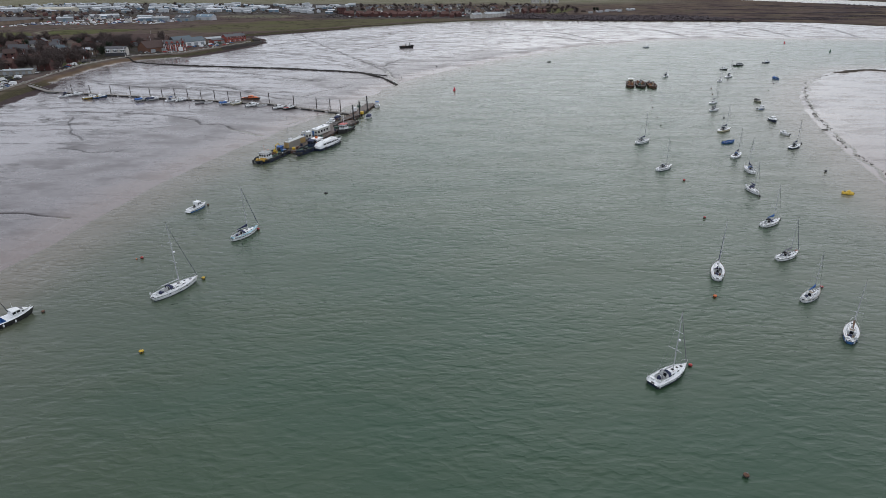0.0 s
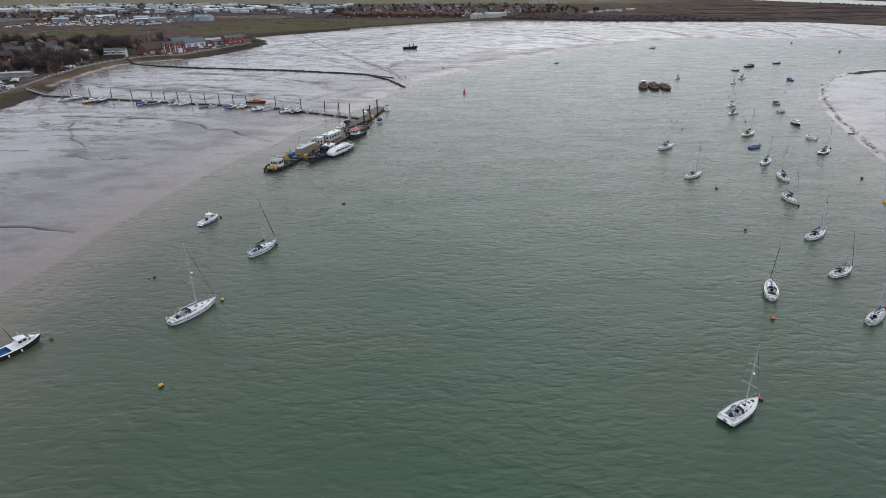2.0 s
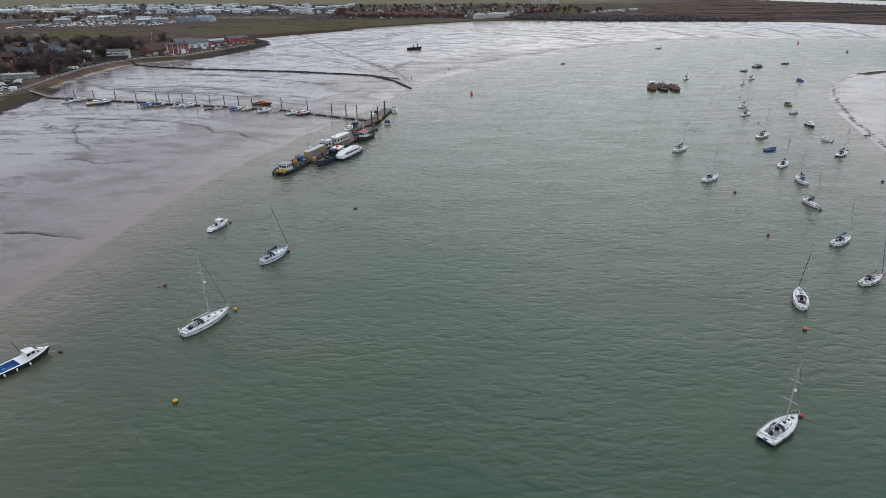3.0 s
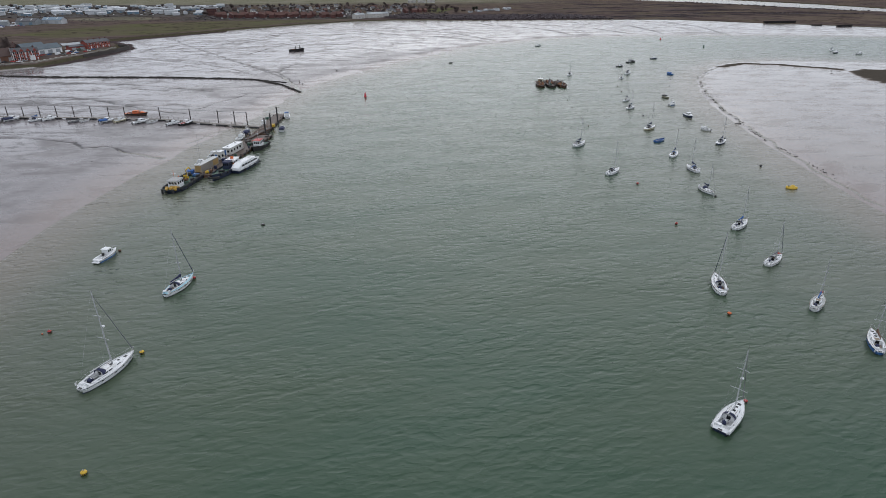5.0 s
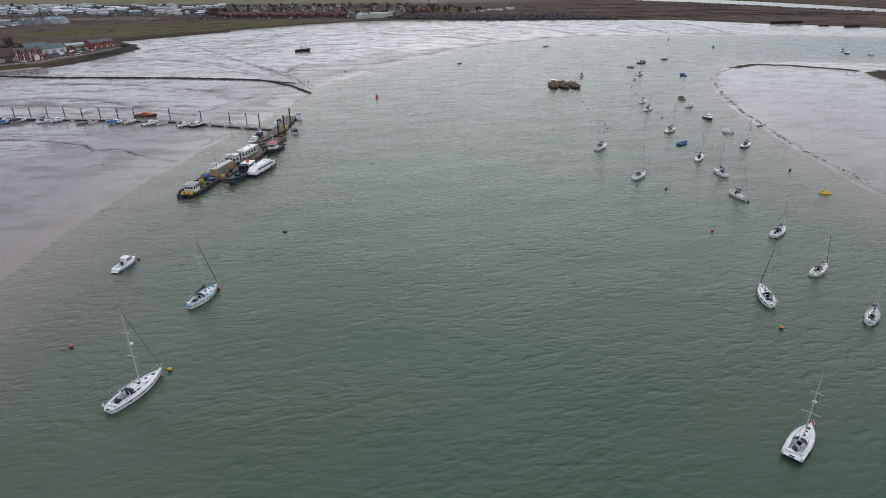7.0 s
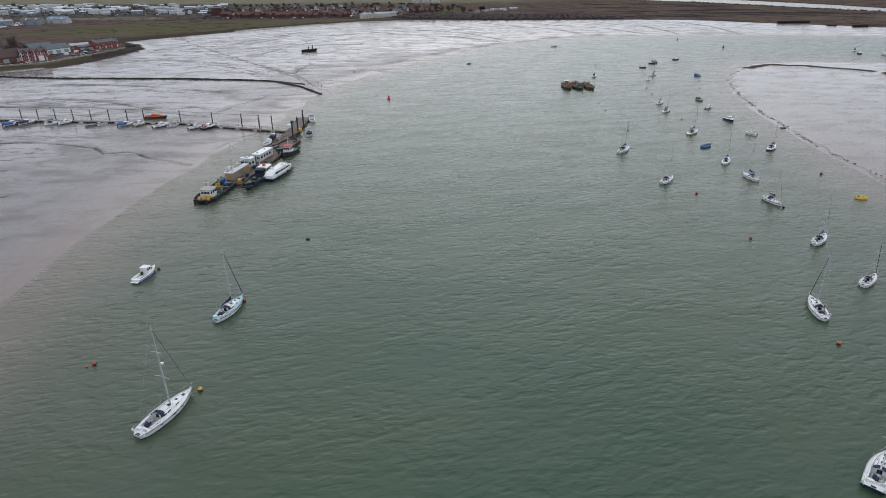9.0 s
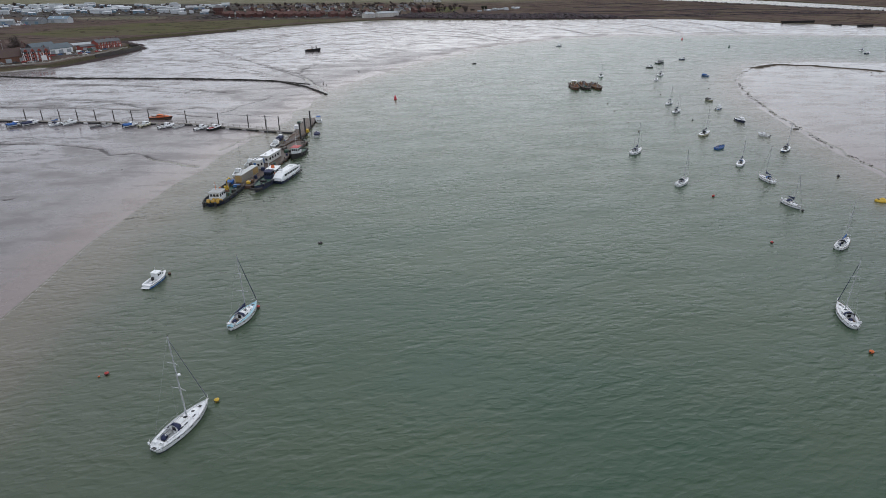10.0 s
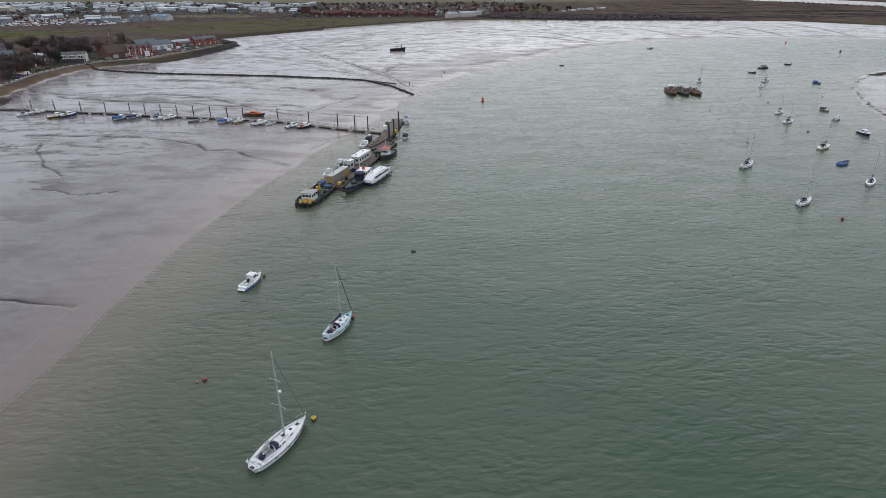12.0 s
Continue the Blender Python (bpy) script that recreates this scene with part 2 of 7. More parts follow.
def terrain(px, py):
    """Height of the ground, and masks: land, green grass, dark scrub, creek, island."""
    loose = edge_looseness(px, py)
    jx, jy = px + loose * waves(px, py, 35, 1), py + loose * waves(px, py, 30, 2)
    dw = -signed(jx, jy, RIVER + BANK)
    dl = signed(px + 1.2 * waves(px, py, 25, 3), py + 1.2 * waves(px, py, 28, 4), LAND)
    h = np.where(dw < 0, np.maximum(dw * 0.06, -4.0), 1.35 * (1 - np.exp(-np.maximum(dw, 0) / 75)))
    h = h + np.where(dw > 8, 0.07 * waves(px, py, 40, 5), 0)
    creek, damp = np.zeros(px.shape), np.zeros(px.shape)
    for half, deep, way in CREEKS:
        d, _ = edge_distance(px + 0.8 * waves(px, py, 22, 6), py + 1.6 * waves(px, py, 30, 7), way, False)
        damp = np.maximum(damp, 1 - step(d, half, half * 4 + 5))
        wide = half * (0.8 if way[0][1] < 560 and way[0][0] < 0 else 1.7 if way[0][1] > 560 and way[0][0] > -30 else 1.0)
        c = (1 - step(d, wide * 0.2, wide * 1.05)) * (0.75 + 0.25 * waves(px, py, 14, 31))
        creek = np.maximum(creek, c)
        h = h - deep * c
    isl = step(signed(px + 3 * waves(px, py, 20, 8), py + 3 * waves(px, py, 18, 9), ISLAND), -2, 6)
    spit, _ = edge_distance(px, py, [(288, 448), (311, 460), (334, 446), (346, 426), (356, 408)], False)
    isl = np.maximum(isl, 1 - step(spit + 1.5 * waves(px, py, 12, 10), 1.0, 5.5))
    h = h + isl * 0.7
    land = step(dl, 0, 9)
    level = land_level(px) + 0.25 * waves(px, py, 90, 11)
    h = h * (1 - land) + level * land
    far = signed(px, py, FARRIVER)
    wet = step(far, -12, 6)
    h = h * (1 - wet) - 2.0 * wet
    return h, land * (1 - wet), creek * (1 - land), isl, dw, dl, damp


def zones(px, py):
    """Green fields and dark scrub on the land."""
    f1 = signed(px, py, [(-660, 740), (-493, 744), (-528, 806), (-562, 856), (-584, 885), (-720, 890)])
    f2 = signed(px, py, [(-430, 930), (-330, 850), (-240, 860), (-150, 945), (-40, 1060), (60, 1120), (-20, 1160), (-190, 1180), (-330, 1120)])
    f3 = signed(px, py, [(205, 1420), (250, 1360), (330, 1600), (260, 1650)])
    f4 = signed(px, py, [(-556, 880), (-548, 866), (-512, 820), (-480, 850), (-440, 900), (-470, 940), (-540, 940), (-568, 912)])
    green = np.maximum.reduce([step(f1, -10, 10), 0.5 * step(f2, -20, 25), step(f3, -15, 15), step(f4, -12, 12)])
    s1 = signed(px, py, [(120, 1112), (205, 1082), (320, 1050), (470, 1020), (470, 1120), (440, 1200), (280, 1220), (160, 1260), (90, 1180)])
    scrub = step(s1, -15, 25)
    t1 = signed(px, py, [(-260, 1200), (60, 1150), (160, 1250), (260, 1800), (-260, 1800)])
    t2 = signed(px, py, [(-1400, 1250), (-700, 1150), (-640, 1400), (-250, 1340), (-220, 2050), (-1400, 2500)])
    t3 = signed(px, py, [(-420, 400), (-295, 420), (-296, 540), (-270, 590), (-240, 690), (-330, 720), (-480, 690), (-560, 560)])
    town = np.maximum.reduce([step(t1, -30, 30), step(t2, -40, 40), step(t3, -10, 15)])
    lawns = np.maximum(step(signed(px, py, [(-322, 492), (-298, 488), (-297, 518), (-318, 530)]), -3, 3), step(signed(px, py, [(-345, 400), (-296, 404), (-299, 432), (-345, 440)]), -3, 3))
    town = town * (1 - lawns)
    return np.maximum(green * (1 - town * 0.9), lawns), scrub, town


def fan(rings, rays):
    """Points of one sheet, close together near the path and wide apart at the horizon."""
    r = [np.linspace(0, 55, 8)[1:]]
    for a, b, share in ((55, 140, 0.12), (140, 520, 0.50), (520, 1150, 0.24), (1150, 5300, 0.14)):
        r.append(a * (b / a) ** (np.arange(1, int(rings * share) + 1) / int(rings * share)))
    r = np.concatenate(r)
    a = np.concatenate([np.linspace(-70, 52, rays), np.linspace(52, 290, 60)[1:-1]])
    R, A = np.meshgrid(r, np.radians(a), indexing="ij")
    return -22 - np.sin(A) * -R, 12 + np.cos(A) * R


def sheet(name, px, py, pz):
    ni, nj = px.shape
    co = np.stack([px, py, pz], -1).reshape(-1, 3)
    co = np.vstack([co, [[-22, 12, float(pz[0].mean())]]])
    i, j = np.meshgrid(np.arange(ni - 1), np.arange(nj), indexing="ij")
    k = (j + 1) % nj
    quads = np.stack([i * nj + j, (i + 1) * nj + j, (i + 1) * nj + k, i * nj + k], -1).reshape(-1, 4)
    c = len(co) - 1
    tris = np.stack([np.full(nj, c), np.arange(nj), (np.arange(nj) + 1) % nj], -1)
    me = bpy.data.meshes.new(name)
    me.vertices.add(len(co))
    me.vertices.foreach_set("co", co.ravel())
    loops = np.concatenate([quads.ravel(), tris.ravel()])
    me.loops.add(len(loops))
    me.loops.foreach_set("vertex_index", loops.astype(np.int32))
    starts = np.concatenate([np.arange(len(quads)) * 4, len(quads) * 4 + np.arange(len(tris)) * 3])
    me.polygons.add(len(starts))
    me.polygons.foreach_set("loop_start", starts.astype(np.int32))
    me.update(calc_edges=True)
    me.validate()
    me.shade_smooth()
    return me


def mask(me, name, values):
    a = me.attributes.new(name, "FLOAT", "POINT")
    a.data.foreach_set("value", np.append(values.ravel(), 0.0).astype(np.float32))


def attribute(n, name):
    a = n.new("ShaderNodeAttribute")
    a.attribute_name = name
    return a.outputs["Fac"]


def ground_material():
    m, n, l, p = tree_of("mud_and_land")
    where = n.new("ShaderNodeNewGeometry").outputs["Position"]
    fine = noise_node(n, l, where, 1.2, 6.0, 0.65)
    mid = noise_node(n, l, where, 0.045, 6.0, 0.62, (1, 1.6, 1, 25))
    wide = noise_node(n, l, where, 0.013, 5.0, 0.6, (1, 1.9, 1, 20))
    rill = noise_node(n, l, where, 0.055, 6.0, 0.66, (1, 2.4, 1, 25))
    # mud: a smooth strip by the water, then mottled silt, then sheets under a film of water
    shore = attribute(n, "shore")
    vein = noise_node(n, l, where, 0.016, 6.0, 0.62, (1, 2.6, 1, 18))
    vein = sums(n, l, "ABSOLUTE", sums(n, l, "SUBTRACT", vein, 0.5), 0.0)
    grit = noise_node(n, l, where, 0.28, 7.0, 0.75, (1, 1.7, 1, 15))
    mud = blend(n, l, ramp(n, l, grit, 0.34, 0.66), (0.185, 0.160, 0.162), (0.130, 0.113, 0.117))
    stain = ramp(n, l, sums(n, l, "ADD", sums(n, l, "MULTIPLY", mid, 0.6), sums(n, l, "MULTIPLY", rill, 0.5)), 0.50, 0.68)
    mud = blend(n, l, sums(n, l, "MULTIPLY", stain, 0.7), mud, (0.098, 0.084, 0.086))
    strip = ramp(n, l, sums(n, l, "ADD", shore, sums(n, l, "MULTIPLY", mid, 0.16)), 0.13, 0.30, 1.0, 0.0)
    film = sums(n, l, "ADD", sums(n, l, "ADD", wide, sums(n, l, "MULTIPLY", shore, 0.46)), sums(n, l, "MULTIPLY", rill, 0.30))
    right = attribute(n, "right")
    # silt beside the creeks has drained and shows dark feathered streaks
    damp = sums(n, l, "MULTIPLY", attribute(n, "damp"), ramp(n, l, sums(n, l, "ADD", sums(n, l, "MULTIPLY", rill, 0.6), sums(n, l, "MULTIPLY", grit, 0.4)), 0.42, 0.60))
    mud = blend(n, l, sums(n, l, "MULTIPLY", damp, 0.7), mud, (0.090, 0.077, 0.078))
    film = sums(n, l, "SUBTRACT", film, sums(n, l, "MULTIPLY", damp, 0.30))
    film = ramp(n, l, sums(n, l, "ADD", film, sums(n, l, "MULTIPLY", right, 0.42)), 0.84, 1.03)
    mud = blend(n, l, film, mud, blend(n, l, right, blend(n, l, ramp(n, l, mid, 0.3, 0.7), (0.188, 0.161, 0.165), (0.146, 0.125, 0.128)), blend(n, l, ramp(n, l, mid, 0.3, 0.7), (0.230, 0.196, 0.176), (0.170, 0.143, 0.130))))
    dark_line = sums(n, l, "MULTIPLY", ramp(n, l, vein, 0.004, 0.024, 1.0, 0.0), ramp(n, l, sums(n, l, "SUBTRACT", shore, mid), -0.2, 0.25))
    dark_line = sums(n, l, "MULTIPLY", dark_line, ramp(n, l, right, 0.6, 1.0, 1.0, 0.12))
    mud = blend(n, l, sums(n, l, "MULTIPLY", dark_line, 0.75), mud, (0.06, 0.052, 0.05))
    # long thin drainage lines on the outer flats
    thread = sums(n, l, "ABSOLUTE", sums(n, l, "SUBTRACT", noise_node(n, l, where, 0.012, 6.0, 0.6, (1, 4.5, 1, 12)), 0.5), 0.0)
    outer = sums(n, l, "MULTIPLY", ramp(n, l, thread, 0.004, 0.03, 1.0, 0.0), sums(n, l, "MULTIPLY", ramp(n, l, attribute(n, "sheen_falloff"), 0.5, 0.9, 0.8, 0.0), ramp(n, l, mid, 0.38, 0.6)))
    mud = blend(n, l, outer, mud, (0.055, 0.047, 0.045))
    dark_line = sums(n, l, "MAXIMUM", dark_line, outer)
    film = sums(n, l, "MULTIPLY", film, sums(n, l, "SUBTRACT", 1.0, dark_line))
    # wind-rippled patches on the outer bank
    dapple = sums(n, l, "MULTIPLY", ramp(n, l, noise_node(n, l, where, 0.45, 5.0, 0.7, (1, 2.4, 1, -35)), 0.50, 0.62), ramp(n, l, noise_node(n, l, where, 0.022, 3.0, 0.5), 0.46, 0.62))
    dapple = sums(n, l, "MULTIPLY", dapple, ramp(n, l, right, 0.5, 1.0, 0.15, 0.75))
    mud = blend(n, l, dapple, mud, (0.10, 0.088, 0.088))
    film = sums(n, l, "MULTIPLY", film, sums(n, l, "SUBTRACT", 1.0, sums(n, l, "MULTIPLY", dapple, 0.6)))
    strip = sums(n, l, "MULTIPLY", strip, attribute(n, "fringe"))
    film = sums(n, l, "MULTIPLY", film, sums(n, l, "SUBTRACT", 1.0, sums(n, l, "MULTIPLY", strip, 0.7)))
    mud = blend(n, l, strip, mud, blend(n, l, ramp(n, l, grit, 0.3, 0.7), (0.188, 0.146, 0.134), (0.160, 0.124, 0.114)))
    creek = attribute(n, "creek")
    bed = ramp(n, l, sums(n, l, "ADD", creek, sums(n, l, "MULTIPLY", sums(n, l, "SUBTRACT", grit, 0.5), 0.7)), 0.18, 0.62, 0.0, 0.85)
    mud = blend(n, l, bed, mud, (0.045, 0.038, 0.038))
    isl = attribute(n, "island")
    shingle = blend(n, l, ramp(n, l, fine, 0.35, 0.65), (0.10, 0.085, 0.07), (0.05, 0.043, 0.036))
    mud = blend(n, l, ramp(n, l, sums(n, l, "ADD", isl, sums(n, l, "MULTIPLY", mid, 0.4)), 0.45, 0.8), mud, shingle)
    # land: winter grass, brown marsh, scrub and streets
    turf = blend(n, l, ramp(n, l, mid, 0.36, 0.64), (0.142, 0.108, 0.092), (0.088, 0.066, 0.064))
    turf = blend(n, l, ramp(n, l, wide, 0.48, 0.64, 0.0, 0.6), turf, (0.112, 0.102, 0.064))
    reed = noise_node(n, l, where, 0.009, 5.0, 0.62, (1, 0.7, 1, -15))
    turf = blend(n, l, sums(n, l, "MULTIPLY", attribute(n, "right"), ramp(n, l, reed, 0.46, 0.58)), turf, (0.150, 0.116, 0.086))
    heath = noise_node(n, l, where, 0.014, 6.0, 0.68, (1.2, 0.5, 1, -12))
    turf = blend(n, l, sums(n, l, "MULTIPLY", attribute(n, "right"), ramp(n, l, heath, 0.49, 0.58, 0.0, 0.9)), turf, (0.056, 0.040, 0.046))
    lush = blend(n, l, ramp(n, l, mid, 0.3, 0.7), (0.104, 0.118, 0.050), (0.118, 0.108, 0.062))
    turf = blend(n, l, ramp(n, l, sums(n, l, "ADD", attribute(n, "green"), sums(n, l, "MULTIPLY", wide, 0.5)), 0.45, 0.95), turf, lush)
    ditch = sums(n, l, "ABSOLUTE", sums(n, l, "SUBTRACT", noise_node(n, l, where, 0.008, 4.0, 0.55, (1, 1.5, 1, 40)), 0.5), 0.0)
    turf = blend(n, l, ramp(n, l, ditch, 0.003, 0.016, 0.65, 0.0), turf, (0.030, 0.023, 0.019))
    turf = blend(n, l, attribute(n, "scrub"), turf, blend(n, l, ramp(n, l, fine, 0.35, 0.65), (0.056, 0.040, 0.044), (0.036, 0.026, 0.028)))
    street = blend(n, l, ramp(n, l, noise_node(n, l, where, 0.05, 5.0, 0.65), 0.42, 0.58), (0.125, 0.114, 0.112), (0.048, 0.044, 0.034))
    # haze is painted into the pale far fields; tan earth and path share it
    turf = blend(n, l, attribute(n, "haze_tan"), turf, blend(n, l, ramp(n, l, wide, 0.4, 0.6), (0.24, 0.22, 0.17), (0.15, 0.15, 0.10)))
    turf = blend(n, l, attribute(n, "town"), turf, street)
    turf = blend(n, l, ramp(n, l, fine, 0.35, 0.7, 0.0, 0.3), turf, (0.045, 0.038, 0.03))
    # the sea wall's foot is dark with weed
    foot = blend(n, l, ramp(n, l, fine, 0.4, 0.6), (0.085, 0.077, 0.046), (0.045, 0.038, 0.028))
    sand = blend(n, l, ramp(n, l, mid, 0.35, 0.65), (0.15, 0.105, 0.072), (0.10, 0.072, 0.052))
    foot = blend(n, l, attribute(n, "beach"), foot, sand)
    land = attribute(n, "land")
    apron = sums(n, l, "ADD", attribute(n, "apron"), sums(n, l, "MULTIPLY", sums(n, l, "SUBTRACT", grit, 0.5), 0.8))
    mud = blend(n, l, ramp(n, l, apron, 0.45, 0.65, 0.0, 0.9), mud, blend(n, l, ramp(n, l, fine, 0.35, 0.65), (0.075, 0.055, 0.054), (0.036, 0.028, 0.028)))
    c = blend(n, l, ramp(n, l, land, 0.02, 0.12), mud, foot)
    c = blend(n, l, ramp(n, l, land, 0.7, 0.97), c, turf)
    l.new(c, p.inputs["Base Color"])
    rough = sums(n, l, "SUBTRACT", ramp(n, l, sums(n, l, "MULTIPLY", sums(n, l, "ADD", grit, stain), 0.5), 0.2, 0.7, 0.27, 0.44), sums(n, l, "MULTIPLY", sums(n, l, "MAXIMUM", film, sums(n, l, "MULTIPLY", strip, 0.6)), 0.16))
    rough = sums(n, l, "ADD", rough, sums(n, l, "MULTIPLY", ramp(n, l, sums(n, l, "ADD", land, isl), 0.05, 0.4), 0.6))
    l.new(sums(n, l, "MINIMUM", rough, 0.95), p.inputs["Roughness"])
    # steep creek sides and weedy stones hold no film of water
    dull = sums(n, l, "MAXIMUM", sums(n, l, "MULTIPLY", dark_line, 0.6), sums(n, l, "MAXIMUM", bed, ramp(n, l, apron, 0.45, 0.65)))
    gloss = sums(n, l, "MULTIPLY", ramp(n, l, sums(n, l, "ADD", land, isl), 0.05, 0.5, 0.46, 0.0), sums(n, l, "SUBTRACT", 1.0, sums(n, l, "MINIMUM", sums(n, l, "MULTIPLY", dull, 1.04), 1.0)))
    # sheen is turned down by hand with distance, so far mud reflects less sky
    gloss = sums(n, l, "MULTIPLY", gloss, attribute(n, "sheen_falloff"))
    l.new(gloss, p.inputs["Specular IOR Level"])
    bumped(n, l, p, sums(n, l, "ADD", fine, sums(n, l, "MULTIPLY", grit, 2.0)), 0.2, 0.08)
    return m


def water_material():
    m, n, l, p = tree_of("silty_river_water")
    where = n.new("ShaderNodeNewGeometry").outputs["Position"]
    wide = noise_node(n, l, where, 0.012, 4.0, 0.6, (1, 2.2, 1, -15))
    mid = noise_node(n, l, where, 0.05, 4.0, 0.6, (1, 3.0, 1, -12))
    # wind waves: narrow bent crests over broad troughs, in crossing trains
    crests = []
    for size, turn, sharp in ((0.40, -12, 0.75), (0.47, 17, 0.7), (0.95, -26, 0.6)):
        w = noise_node(n, l, where, size, 1.2, 0.45, (0.62, 1.3, 1, turn))
        ridge_ = sums(n, l, "SUBTRACT", 1.0, sums(n, l, "MULTIPLY", sums(n, l, "ABSOLUTE", sums(n, l, "SUBTRACT", w, 0.5), 0.0), 4.0))
        crests.append(sums(n, l, "ADD", sums(n, l, "MULTIPLY", sums(n, l, "POWER", sums(n, l, "MAXIMUM", ridge_, 0.0), 1.5), 0.30 * sharp), sums(n, l, "MULTIPLY", w, 0.9)))
    ripple = noise_node(n, l, where, 1.5, 3.0, 0.6, (0.6, 1.2, 1, -8))
    c = blend(n, l, ramp(n, l, wide, 0.35, 0.65), (0.029, 0.062, 0.034), (0.044, 0.070, 0.039))
    c = blend(n, l, ramp(n, l, attribute(n, "shallow"), 0.0, 1.0, 0.0, 0.92), c, (0.150, 0.128, 0.098))
    # a thin broken line of wavelets along the water's edge
    lap = sums(n, l, "ADD", attribute(n, "edge"), sums(n, l, "MULTIPLY", mid, 1.2))
    lap = sums(n, l, "MULTIPLY", ramp(n, l, lap, 0.9, 1.05), ramp(n, l, lap, 1.1, 1.35, 1.0, 0.0))
    c = blend(n, l, sums(n, l, "MULTIPLY", lap, ramp(n, l, ripple, 0.42, 0.6, 0.0, 0.7)), c, (0.36, 0.33, 0.30))
    l.new(c, p.inputs["Base Color"])
    l.new(ramp(n, l, mid, 0.35, 0.7, 0.21, 0.31), p.inputs["Roughness"])
    p.inputs["IOR"].default_value = 1.34
    h = sums(n, l, "ADD", sums(n, l, "MULTIPLY", crests[0], 1.0), sums(n, l, "MULTIPLY", crests[1], 1.0))
    h = sums(n, l, "ADD", h, sums(n, l, "MULTIPLY", crests[2], 0.32))
    h = sums(n, l, "ADD", h, sums(n, l, "MULTIPLY", ripple, 0.07))
    off = attribute(n, "edge")
    roll = sums(n, l, "SINE", sums(n, l, "ADD", sums(n, l, "MULTIPLY", off, 2.1), sums(n, l, "MULTIPLY", mid, 9.0)), 0.0)
    roll = sums(n, l, "MULTIPLY", sums(n, l, "MULTIPLY", roll, ramp(n, l, off, 3.0, 32.0, 1.0, 0.0)), ramp(n, l, wide, 0.4, 0.6, 0.3, 1.0))
    h = sums(n, l, "ADD", h, sums(n, l, "MULTIPLY", roll, 0.10))
    gusts = ramp(n, l, noise_node(n, l, where, 0.03, 3.0, 0.55, (1, 1.7, 1, -20)), 0.32, 0.68, 0.55, 1.25)
    bumped(n, l, p, sums(n, l, "MULTIPLY", h, gusts), 1.0, 0.19)
    p.inputs["Specular Tint"].default_value = (0.84, 1.0, 1.06, 1)
    return m


gx, gy = fan(760, 900)
gz, g_land, g_creek, g_isl, g_dw, g_dl, g_damp = terrain(gx, gy)
ground_mesh = sheet("ground", gx, gy, gz)
g_green, g_scrub, g_town = zones(gx, gy)
g_paths = edge_distance(gx, gy, [(-470, 745), (-509, 798), (-552, 859), (-574, 885), (-580, 915), (-574, 950), (-557, 1012)], False)[0]
# paleness beyond 1750 m stands in for haze; then tan earth, then the path
g_haze_tan = np.maximum.reduce([step(gy, 1750, 2250) * (1 - step(gx, 500, 900)), 0.7 * step(signed(gx, gy, [(-480, 1330), (-420, 1255), (-315, 1240), (-300, 1300), (-380, 1380)]), -15, 15), 0.8 * (1 - step(g_paths, 1.5, 4.0))])
# sheen falloff: painted loss of reflection on outer flats and far water edges
for key, values in (("land", g_land), ("damp", np.maximum(g_damp * (gx < 60), 0.95 * step(signed(gx, gy, [(-135, 306), (-104, 340), (-62, 316), (-74, 284), (-97, 262), (-125, 285)]), -8, 14))), ("fringe", 1 - step(gx - 0.1 * gy, 30, 80) * step(gy, 190, 290) * (1 - 0.5 * step(gy, 560, 640))), ("creek", g_creek), ("island", g_isl), ("right", np.maximum(step(gx - 0.1 * gy, 30, 80) * (1 - 0.4 * step(gy, 600, 760)), 0.55 * step(gy, 430, 720) * step(gx, -140, 160))), ("shore", np.clip(g_dw / 100, 0, 1)), ("green", g_green), ("scrub", g_scrub), ("town", g_town), ("sheen_falloff", (1 - 0.5 * step(gy, 420, 660) * (1 - step(gx - 0.3 * gy, 160, 330))) * (1 - 0.25 * step(gx - 0.1 * gy, 30, 80) * step(gy, 500, 600)) * (1 - 0.5 * (1 - step(g_dw, 3, 45)) * step(gy, 300, 430) * (1 - step(gx, 150, 300)))), ("haze_tan", g_haze_tan), ("apron", step(g_dl, -16 - 8 * step(gy, 575, 620), -1) * (gx < -140) * (1 - step(gy, 400, 440) * (1 - step(gy, 560, 590)))), ("beach", step(gy, 395, 450) * (1 - step(gy, 545, 570)) * (gx < -240))):
    mask(ground_mesh, key, values)
ground_mesh.materials.append(ground_material())
ground = tagged(new("ground", ground_mesh), "wet grey-brown tidal mud flats rising to winter grass and marsh", "ground", kind="structure")

wx, wy = fan(150, 220)
water_mesh = sheet("water", wx, wy, np.zeros(wx.shape))
water_loose = edge_looseness(wx, wy)
water_edge = signed(wx + water_loose * waves(wx, wy, 35, 1), wy + water_loose * waves(wx, wy, 30, 2), RIVER + BANK)
mask(water_mesh, "shallow", 0.55 * (1 - step(water_edge, -2, 26)) + 0.45 * (1 - step(water_edge, 0, 105)))
mask(water_mesh, "edge", np.where((wy > 215) | (wx > 0), 60, np.clip(water_edge, -10, 60)))
water_mesh.materials.append(water_material())
water = tagged(new("water", water_mesh), "rippled grey-green silty tidal river water", "water", kind="structure")


def ground_at(x, y):
    return float(terrain(np.array([float(x)]), np.array([float(y)]))[0][0])


